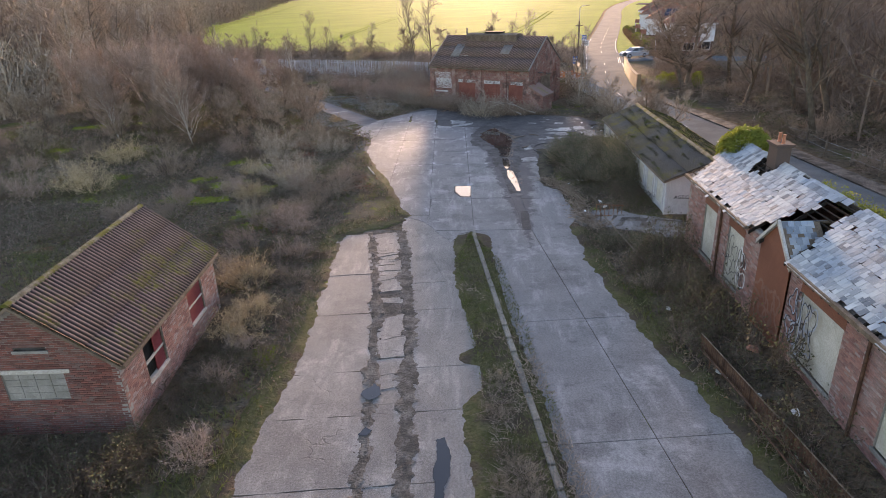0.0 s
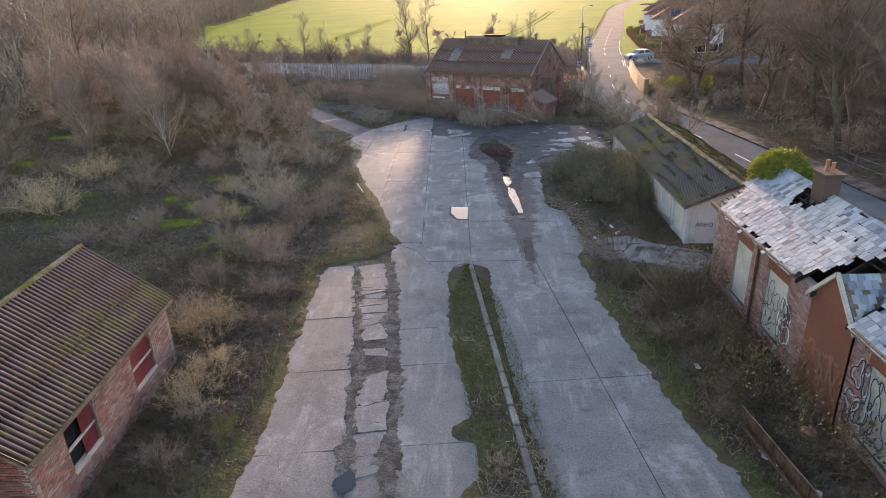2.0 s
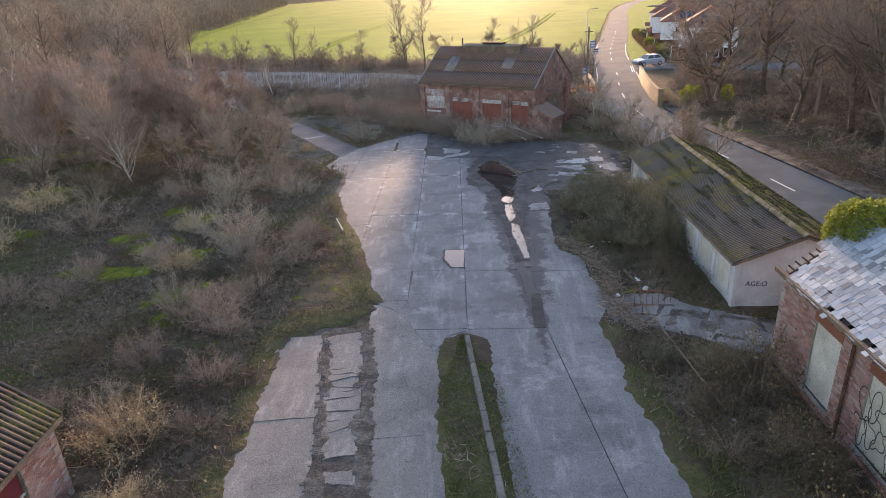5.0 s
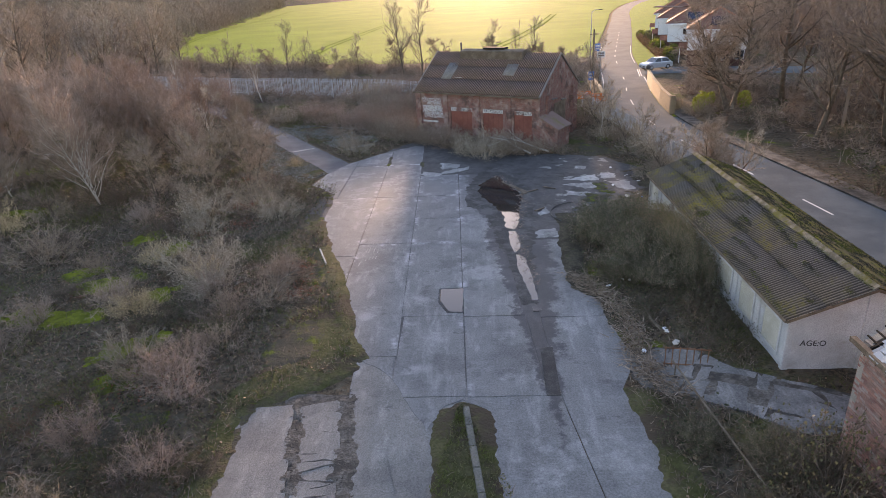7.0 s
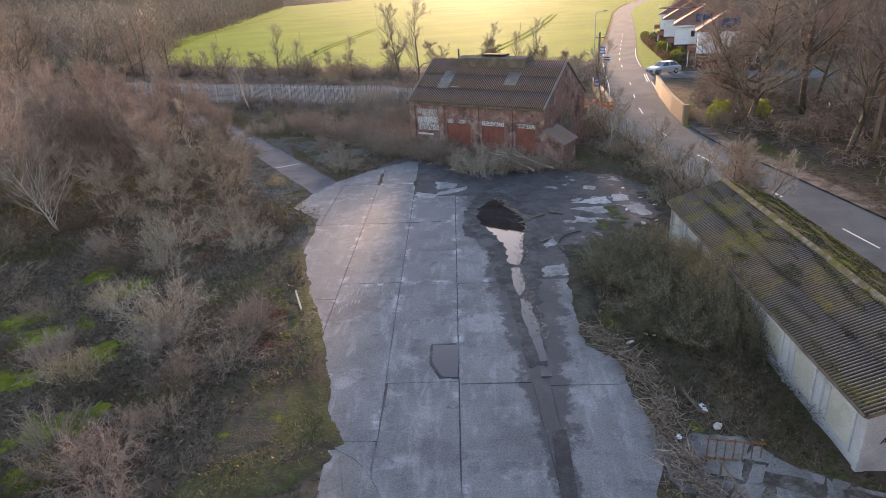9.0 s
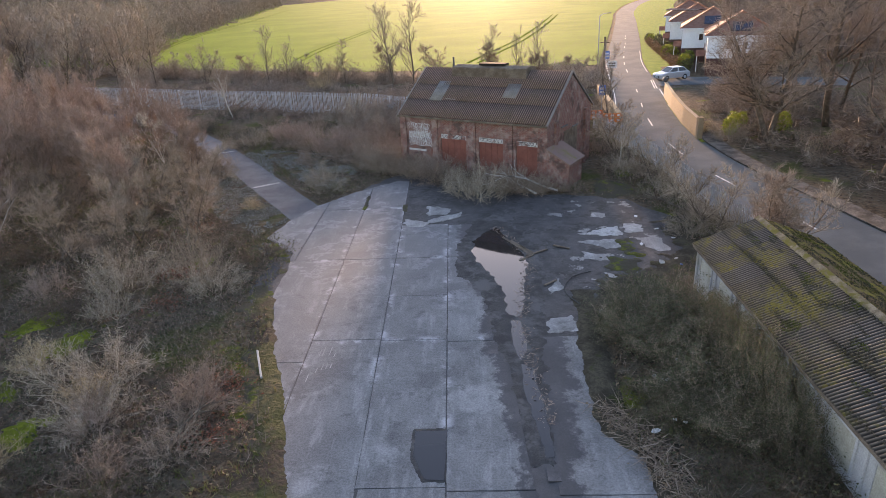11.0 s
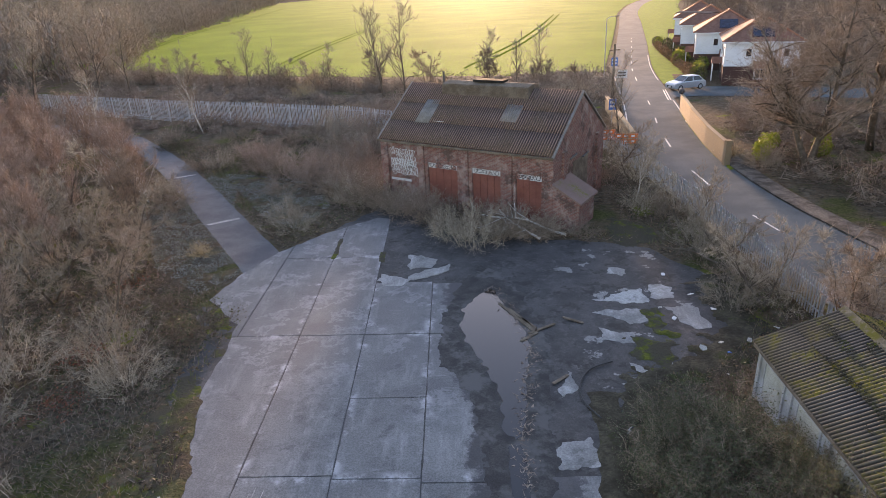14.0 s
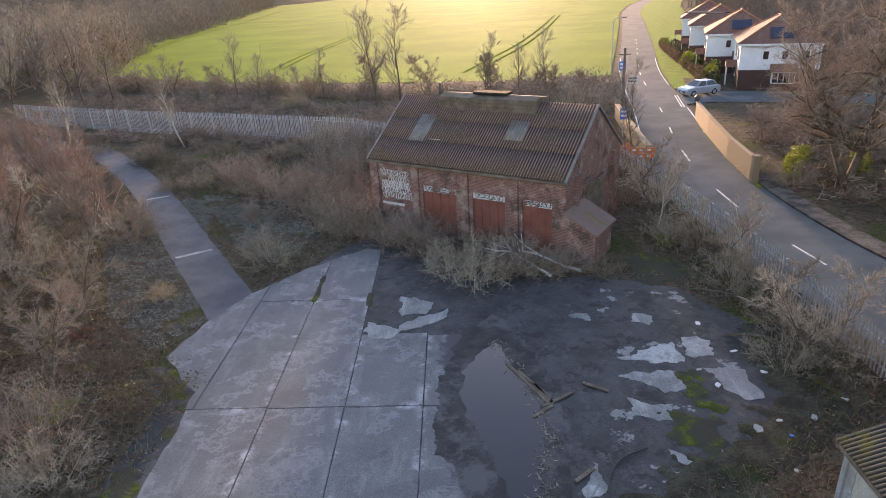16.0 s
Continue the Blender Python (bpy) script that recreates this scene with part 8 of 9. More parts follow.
    while len(done) < 38 and tries < 4000:
        tries += 1
        y = rnd.uniform(10, 84)
        edge = next(p[0] for p in offset(ROAD, 6.6) if p[1] > y)
        x = edge + 34 * rnd.random() ** 1.3
        if min(math.hypot(x - a, y - b) for a, b in done) > 3.6 and not (y > 76 and x < 32):
            done.append((x, y))
            wood.put(x, y, size=rnd.uniform(0.75, 1.2))
    n = 0
    done = []
    tries = 0
    while n < 48 and tries < 5000:
        tries += 1
        x, y = rnd.uniform(-112, -43), rnd.uniform(58, 126)
        if x > -46 - 0.0 and y < 74:
            continue
        if y < 70 + (-46 - x) * -0.15 or (y > 98 and x > -56) or (y > 88 and x > -50):
            continue
        if done and min(math.hypot(x - a, y - b) for a, b in done) < 4.2:
            continue
        done.append((x, y))
        wood.put(x, y, 2 if rnd.random() < 0.6 else None, rnd.uniform(0.7, 1.05))
        n += 1


def far_woods():
    """Distant woods on either side of the field, as one mass of trunks and twigs each."""
    def mass(name, label, poly, count, h0, h1, seed, twig, front=None, girth=0.06, n=140):
        rng = np.random.default_rng(seed)
        xs, ys = [p[0] for p in poly], [p[1] for p in poly]
        tp, tq, tr = [], [], []
        made = 0
        while made < count:
            x, y = rng.uniform(min(xs), max(xs)), rng.uniform(min(ys), max(ys))
            if not inside(poly, x, y) or (front and rng.random() > front(x, y)):
                continue
            made += 1
            far = 1.0 + max(0.0, y - 260) / 500
            h = rng.uniform(h0, h1) * min(far, 1.5)
            foot = np.array([x, y, 0.0])
            tp.append(foot[None]), tq.append((foot + [0, 0, h])[None]), tr.append([0.12])
            u = rng.uniform(0.04, 1.0, n)
            a = rng.uniform(0, 2 * np.pi, n)
            w = 0.4 * h * np.sqrt(np.clip(1.15 - u, 0, 1)) * rng.uniform(0.2, 1.0, n)
            p = foot + np.stack([np.cos(a) * w * 0.6, np.sin(a) * w * 0.6, u * h * 0.9], 1) + rng.normal(size=(n, 3)) * 0.4
            q = foot + np.stack([np.cos(a) * w, np.sin(a) * w, u * h * 0.9 + rng.uniform(0.2, 1.6, n)], 1) + rng.normal(size=(n, 3)) * 0.5
            tp.append(p), tq.append(q), tr.append(np.full(n, girth * far))
        v, f = spikes(np.concatenate(tp), np.concatenate(tq), np.concatenate(tr))
        tagged(new(name, mesh_np(name, v, f, MAT[twig])), label, "woods", kind="stuff")
    def thicket(name, label, poly, count, r0, r1, h0, h1, seed, twig):
        """Low rounded scrub, as one mass of twigs."""
        rng = np.random.default_rng(seed)
        xs, ys = [p[0] for p in poly], [p[1] for p in poly]
        tp, tq, made = [], [], 0
        while made < count:
            x, y = rng.uniform(min(xs), max(xs)), rng.uniform(min(ys), max(ys))
            if not inside(poly, x, y) or not free(x, y):
                continue
            made += 1
            n = 110
            d = rng.normal(size=(n, 3))
            d[:, 2] = np.abs(d[:, 2])
            d /= np.linalg.norm(d, axis=1)[:, None]
            size = np.array([1.0, 1.0, 0]) * rng.uniform(r0, r1) + np.array([0, 0, rng.uniform(h0, h1)])
            foot = np.array([x, y, gz(x, y)])
            q = foot + d * size * rng.uniform(0.35, 1.0, (n, 1))
            p = q - (d + rng.normal(size=(n, 3)) * 0.6) * rng.uniform(0.25, 0.8, (n, 1))
            p[:, 2] = np.maximum(p[:, 2], foot[2])
            tp.append(p), tq.append(q)
        v, f = spikes(np.concatenate(tp), np.concatenate(tq), 0.028)
        tagged(new(name, mesh_np(name, v, f, MAT[twig])), label, "scrub", kind="stuff")
    west = lambda x, y: math.exp(-max(0.0, (-58 - 0.36 * (min(y, 227) - 134) - 0.17 * max(0, y - 227)) - x) / 55) * math.exp(-max(0, y - 200) / 260)
    mass("far_woods", "bare brown woods along the west edge of the field", [(-57, 135), (-90, 227), (-107, 338), (-168, 656), (-420, 656), (-420, 150), (-230, 90), (-120, 62), (-48, 77), (-54, 92), (-64, 112)], 1350, 5, 14, 1, "twig_brown", west)
    mass("hill_woods", "tall bare woods on the rising ground to the west", [(-104, 215), (-112, 165), (-240, 110), (-420, 170), (-420, 656), (-178, 656), (-116, 338)], 620, 19, 29, 5, "twig_brown", None, 0.13)
    thicket("field_edge_scrub", "bramble and thorn along the wood's edge", [(-56, 136), (-89, 227), (-104, 330), (-112, 330), (-97, 226), (-64, 134)], 110, 1.4, 3.0, 1.2, 3.0, 14, "twig_brown")
    mass("wood_edge", "small bare trees thickening into the west wood", [(-47, 79), (-45, 66), (-70, 40), (-160, 40), (-200, 100), (-110, 112), (-66, 114), (-56, 96)], 330, 4.5, 9, 6, "twig_grey", lambda x, y: math.exp(-max(0.0, -46 - x) / 50))
    thicket("lawn_scrub", "low brown scrub at the wood's foot", [(-46, 80), (-44, 68), (-60, 44), (-100, 44), (-100, 112), (-58, 108)], 240, 1.0, 2.2, 0.8, 2.2, 12, "twig_brown")
    thicket("hedge_scrub", "tangled bare brown hedge before the field", [(-60, 134), (-36, 121), (-9, 108), (13, 99), (15, 104), (-8, 113), (-36, 128), (-60, 141)], 270, 1.2, 2.6, 1.3, 3.4, 8, "twig_brown")
    thicket("corner_scrub", "brown scrub in the field corner by the road", [(8, 104), (13, 97), (17.0, 97), (20.0, 117), (6, 119)], 80, 0.9, 2.0, 0.8, 2.4, 16, "twig_brown")
    thicket("bank_scrub", "low brown scrub along both sides of the palisade fence", [(-50, 100), (-33, 93), (-18, 87), (-6, 82), (4, 84), (8, 96), (-10, 106), (-36, 119), (-52, 124)], 360, 1.0, 2.0, 0.6, 1.6, 9, "twig_dark")
    mass("roadside_woods", "dark bare woods beside the road and behind the houses", [(46, 120), (62, 92), (46, 84), (36, 74), (29, 66), (27.5, 58), (29, 40), (32, 10), (60, -10), (150, 60), (200, 250), (120, 300), (72, 250), (52, 170)], 760, 8, 14, 3, "twig_dark", lambda x, y: math.exp(-max(0.0, x - 30 - 0.1 * max(0, y - 60)) / 45), 0.026, 300)
    thicket("roadside_scrub", "brown thicket under the roadside trees", [(22.6, 70), (24.5, 56), (26, 40), (28, 22), (30, 8), (44, 8), (42, 40), (40, 66), (34, 95), (24, 90), (23.5, 80)], 260, 1.0, 2.2, 0.8, 2.4, 10, "twig_brown")
    mass("hilltop_woods", "far line of woods above the field", [(66, 280), (95, 330), (260, 700), (330, 700), (330, 280), (120, 240)], 260, 10, 15, 4, "twig_brown")


def plant_bushes():
    grey = Planter([bush_kind("bare grey-brown bush, twiggy and rounded", bush_meshes(s, 1.9, 2.5, 52, 24, "twig_grey", 0.48, 0.0095, 0.42)) for s in (1, 2)], "grey bushes", 1)
    brown = Planter([bush_kind("bare brown thorn bush", bush_meshes(s, 1.6, 1.9, 46, 22, "twig_brown", 0.42, 0.0095, 0.36)) for s in (3, 4)], "brown bushes", 2)
    straw = Planter([bush_kind("straw-coloured dry shrub, low sun put into its colour", bush_meshes(s, 1.5, 2.2, 50, 22, "twig_straw", 0.45, 0.009, 0.45, "paleleaf", 380, 0.075)) for s in (5, 6)], "straw shrubs", 3)
    red = Planter([bush_kind("reddish bare sapling thicket", bush_meshes(s, 1.4, 2.3, 36, 24, "twig_red", 0.5, 0.0088, 0.5)) for s in (7, 8)], "reddish thickets", 4)
    bram = Planter([bush_kind("low tangled bramble with dull leaves", bush_meshes(s, 1.7, 1.1, 24, 9, "twig_shaded", 0.5, 0.011, 0.25, "bramble", 1000, 0.078), "bramble") for s in (9, 10)], "brambles", 5)
    dark = Planter([bush_kind("low dark tangle of dead brown stems", bush_meshes(s, 1.6, 1.0, 40, 20, "twig_shaded", 0.4, 0.008, 0.3, "bramble", 260, 0.08)) for s in (17, 18)], "dark tangles", 7)
    ever = Planter([bush_kind("dense dull green-brown privet bush gone wild", bush_meshes(s, 2.3, 2.6, 90, 26, "twig_brown", 0.42, 0.0065, 0.45, "evergreen", 9000, 0.07)) for s in (15,)], "green bushes", 6)
    # those that can be told apart
    for kind, x, y, s in ((straw, -26.2, 45.8, 1.2), (straw, -25.4, 38.6, 1.35), (brown, -21.2, 42.2, 1.5), (grey, -12.0, 40.3, 1.15), (grey, -11.0, 38.0, 0.8), (red, -9.7, 31.2, 0.95), (red, -8.9, 30.0, 0.7), (brown, -8.8, 33.4, 0.7), (red, -7.75, 12.9, 0.62),
                          (straw, -8.7, 19.4, 0.75), (straw, -8.4, 21.0, 0.65), (straw, -9.5, 23.6, 0.95), (grey, -10.6, 24.6, 0.7), (brown, -7.9, 24.2, 0.6), (grey, -12.0, 49.2, 1.15), (grey, -10.6, 47.6, 0.8), (grey, -17.6, 67.0, 1.0), (grey, -8.6, 62.8, 0.95), (straw, -12.5, 59.2, 0.5), (grey, -5.4, 67.6, 1.1), (grey, -11.2, 85.6, 1.3), (grey, -9.2, 84.8, 1.35), (grey, -7.4, 84.2, 1.2), (brown, -5.8, 82.6, 1.3), (grey, -6.4, 79.5, 1.1), (red, -6.6, 69.2, 1.2),
                          (grey, 1.7, 60.0, 1.15), (grey, 0.5, 61.2, 0.8), (brown, 3.4, 60.6, 0.9), (red, -28.4, 37.4, 1.3), (straw, -11.8, 39.6, 0.6), (straw, -13.2, 36.0, 0.8), (brown, -8.2, 40.2, 0.7), (red, -7.6, 39.0, 0.6), (brown, -9.4, 35.6, 0.8), (grey, 12.2, 52.6, 0.7), (brown, 13.4, 54.6, 0.9), (grey, 12.8, 58.6, 0.9), (brown, 12.6, 62.8, 0.9),
                          (grey, 11.6, 63.8, 0.8), (brown, 10.8, 69.6, 0.9), (brown, 12.0, 73.6, 0.9), (grey, 14.4, 52.4, 0.8), (grey, -2.2, 65.9, 0.6), (brown, 5.6, 60.8, 0.7), (brown, 7.5, 60.4, 0.6), (straw, 20.4, 74.2, 0.7), (grey, 21.4, 71.4, 0.8), (straw, -15.0, 41.8, 0.7), (grey, -14.2, 45.6, 0.7)):
        kind.put(x, y, size=s)
    for x, y, s in ((7.9, 41.6, 1.0), (8.3, 39.2, 0.85), (7.6, 44.0, 0.8), (9.0, 43.2, 0.8), (8.6, 36.8, 0.62), (24.4, 73.2, 0.45), (25.8, 71.0, 0.4), (28.5, 60.0, 0.7), (30.4, 48.5, 0.8), (6.9, 27.6, 0.34), (8.3, 26.6, 0.4), (7.3, 38.0, 0.6), (7.0, 42.8, 0.7)):
        ever.put(x, y, size=s)
    for k in range(9):
        ever.put(9.62 + 0.06 * (k % 3), 35.9 + k * 0.88, size=0.45 + 0.03 * (k % 2), tall=(2.0, 2.2, 2.4, 2.4, 2.3, 2.2, 2.0, 1.5, 1.1)[k])
    rnd = random.Random(31)
    # brambles banked against the ruin and the shed
    for k in range(46):
        x, y = rnd.uniform(7.4, 9.6), rnd.uniform(-2, 26.4)
        low = y < 18.5 and x < 8.9
        if x > 6.4 + 0.06 * abs(28 - y) + 0.6:
            bram.put(x, y, size=rnd.uniform(0.25, 0.4) if low else rnd.uniform(0.6, 0.95), tall=0.7 if low else rnd.uniform(0.9, 1.2) + 0.75 * smooth01(x, 8.0, 9.4))
    for k in range(20):
        x, y = rnd.uniform(6.6, 9.4), rnd.uniform(34.4, 46.5)
        bram.put(x, y, size=rnd.uniform(0.4, 0.75))
    for k in range(5):
        bram.put(rnd.uniform(5.9, 7.2), rnd.uniform(26.8, 29.2), size=rnd.uniform(0.25, 0.45))
    # scrub over the west side, thicker in places
    done = []
    tries = 0
    while len(done) < 125 and tries < 6000:
        tries += 1
        x, y = rnd.uniform(-44, -6.6), rnd.uniform(-6, 86)
        if not free(x, y) or noise.noise(Vector((x * 0.13, y * 0.13, 4.0))) < -0.12 or x > -7.4 and y < 45:
            continue
        if done and min(math.hypot(x - a, y - b) for a, b in done) < 1.8:
            continue
        near = x > -11 and y < 50
        done.append((x, y))
        kind = rnd.choice((brown, brown, grey, red, dark, bram) if not near else (bram, dark, dark, red))
        kind.put(x, y, size=rnd.uniform(0.35, 0.7) if near else rnd.uniform(0.6, 1.2))
    for k in range(26):
        x, y = rnd.uniform(-18, -7.8), rnd.uniform(22.5, 41)
        rnd.choice((brown, red, brown, bram)).put(x, y, size=rnd.uniform(0.5, 0.9))
    # around the hut and the left verge of the lane
    for k in range(24):
        x, y = rnd.uniform(-9.2, -7.2), rnd.uniform(6, 30)
        rnd.choice((bram, dark, dark)).put(x, y, size=rnd.uniform(0.3, 0.6))
    for k in range(16):
        bram.put(rnd.uniform(-16, -9), rnd.uniform(9.5, 13.2), size=rnd.uniform(0.45, 0.8))
    # hedge belts: before and behind the far fence, and up to the field
    for k in range(22):
        t = rnd.random()
        x = -42 + 37 * t
        rnd.choice((brown, brown, bram)).put(x, 96.5 - 13.0 * t - rnd.uniform(0.5, 8), size=rnd.uniform(0.7, 1.1))
    for k in range(6):
        x = rnd.uniform(-56, 13)
        rnd.choice((brown, straw, grey, brown)).put(x, 106 - 0.4 * x + rnd.uniform(-5, 5), size=rnd.uniform(0.9, 1.5))
    # thicket beside the depot, and along its front
    # grown dense to shade the yard; the last five added only for that
    for x, y, s in ((-5.0, 69.6, 1.2), (-6.4, 68.6, 1.25), (-7.6, 70.4, 1.5), (-9.0, 71.6, 1.4), (-10.6, 73.0, 1.4), (-12.2, 74.4, 1.35), (-13.8, 76.0, 1.3), (-8.2, 73.6, 1.4), (-5.8, 72.6, 1.3), (-11.0, 69.2, 0.8), (-15.5, 78.0, 1.3), (-7.0, 76.4, 1.4), (-5.2, 79.8, 1.3), (-8.8, 80.2, 1.5), (-4.4, 86.0, 1.7), (-6.8, 88.4, 1.8), (-9.4, 90.2, 1.8), (-5.6, 92.0, 1.8), (-7.8, 84.4, 1.7)):
        rnd.choice((brown, red, brown)).put(x, y, size=s)
    for k in range(17):
        u = -0.6 + k * 0.78
        w = rnd.uniform(0.9, 2.0)
        rnd.choice((brown, brown, dark, red)).put(-3.72 + 0.855 * u - 0.518 * w, 67.75 - 0.518 * u - 0.855 * w, size=rnd.uniform(0.8, 1.2))
    # growth along the shed, the ruin, the hut's foot and the island
    for k in range(16):
        bram.put(rnd.uniform(8.9, 9.7), 31.5 + k * 0.95, size=rnd.uniform(0.5, 0.8), tall=1.3 if k < 11 else 0.7)
    for k in range(18):
        rnd.choice((dark, brown, bram)).put(rnd.uniform(7.4, 9.4), rnd.uniform(18.5, 26), size=rnd.uniform(0.3, 0.55))
    for k in range(12):
        rnd.choice((bram, dark)).put(rnd.uniform(-15.5, -9.4), rnd.uniform(12.2, 13.2), size=rnd.uniform(0.45, 0.7))
    for k in range(26):
        rnd.choice((bram, dark, dark)).put(rnd.uniform(-17.5, -9.6), rnd.uniform(11.0, 13.1), size=rnd.uniform(0.7, 1.0), tall=rnd.uniform(0.9, 1.4))
    for k in range(10):
        rnd.choice((dark, dark, bram)).put(rnd.uniform(-9.4, -8.6), rnd.uniform(13.6, 22), size=rnd.uniform(0.4, 0.65))
    for k in range(22):
        y = rnd.uniform(2, 16.5)
        rnd.choice((bram, brown, brown)).put(0.8 + 0.1 * (16 - y) + rnd.uniform(-0.35, 0.5), y, size=rnd.uniform(0.22, 0.42))
    # under the roadside trees and behind the garden wall
    for k in range(14):
        y = rnd.uniform(12, 98)
        edge = next(p[0] for p in offset(ROAD, 5.0) if p[1] > y)
        x = edge + 12 * rnd.random() ** 1.5
        if 93 < y or (y > 72 and x < edge + 0.8):
            continue
        rnd.choice((brown, brown, bram, red)).put(x, y, size=rnd.uniform(0.8, 1.5))
    for k in range(6):
        x, y = rnd.uniform(23.5, 34), rnd.uniform(76, 95)
        brown.put(x, y, size=rnd.uniform(1.0, 1.6))


def garden_plants():
    rng = np.random.default_rng(8)
    models = []
    for k, mat in enumerate(("evergreen", "ivy", "deadleaf")):
        n = 600
        d = rng.normal(size=(n, 3))
        d /= np.linalg.norm(d, axis=1)[:, None]
        r = rng.uniform(0.75, 1.05, n)[:, None]
        p = d * r * np.array([0.7, 0.7, 0.95]) + np.array([0, 0, 0.9])
        v, f = leaves(p, 0.2, rng, 1.0)
        t = thing("garden_shrub", ("clipped green shrub in a front garden", "yellow-green shrub in a front garden", "russet hedge shrub in a front garden")[k], "shrub")
        part("foliage", mesh_np("foliage", v, f, MAT[mat]), None, t)
        g = Geo()
        g.tube([(0, 0, -0.1), (0, 0, 1.2)], [0.06, 0.03], 6)
        part("stem", g, "bark", t)
        models.append(t)
    pl = Planter(models, "garden shrubs", 9)
    rnd = random.Random(4)
    for k in range(26):
        t = k / 25
        pl.put(29.6 + 6.5 * t + rnd.uniform(-0.3, 1.6), 109 + 42 * t + rnd.uniform(-1, 1), rnd.choice((0, 0, 1)), rnd.uniform(0.7, 1.2))
    for k in range(16):
        t = k / 15
        pl.put(29.2 + 6.0 * t, 110 + 38 * t, 2, rnd.uniform(0.6, 0.9))
    for x, y in ((22.6, 74.2), (24.0, 76.0), (26.2, 73.4), (21.9, 73.0)):
        pl.put(x, y, 1, rnd.uniform(0.6, 0.9))
    # the ivy bush sitting on the ruin's roof
    n = 9000
    d = rng.normal(size=(n, 3))
    d[:, 2] = np.abs(d[:, 2])
    d /= np.linalg.norm(d, axis=1)[:, None]
    lump = np.array([1 + 0.22 * noise.noise(Vector(q * 2.2)) for q in d])[:, None]
    p = d * rng.uniform(0.6, 1.0, n)[:, None] ** 0.4 * lump * np.array([1.15, 1.25, 1.25])
    v, f = leaves(p, 0.1, rng, 1.0)
    t = thing("ivy_bush", "bright green ivy bush growing over the ruined roof", "ivy", pose(12.35, 27.0, 4.45))
    part("foliage", mesh_np("foliage", v, f, MAT["ivy"]), None, t)
    g = Geo()
    g.tube([(0, -0.3, -1.2), (0.1, 0, -0.3), (0, 0.1, 0.8)], [0.08, 0.06, 0.03], 6)
    part("stem", g, "bark", t)
    # ivy creeping along the far side of the ridge
    n = 9000
    p = np.stack([rng.normal(12.75, 0.18, n), rng.uniform(8, 21.6, n), rng.normal(4.85, 0.12, n)], 1)
    keep = np.array([noise.noise(Vector((0, q[1] * 0.9, 3))) > -0.05 for q in p])
    v, f = leaves(p[keep], 0.075, rng, 1.0)
    tagged(new("ridge_ivy", mesh_np("ridge_ivy", v, f, MAT["ivy"])), "yellow-green ivy trailing along the ruin's ridge", "ivy")


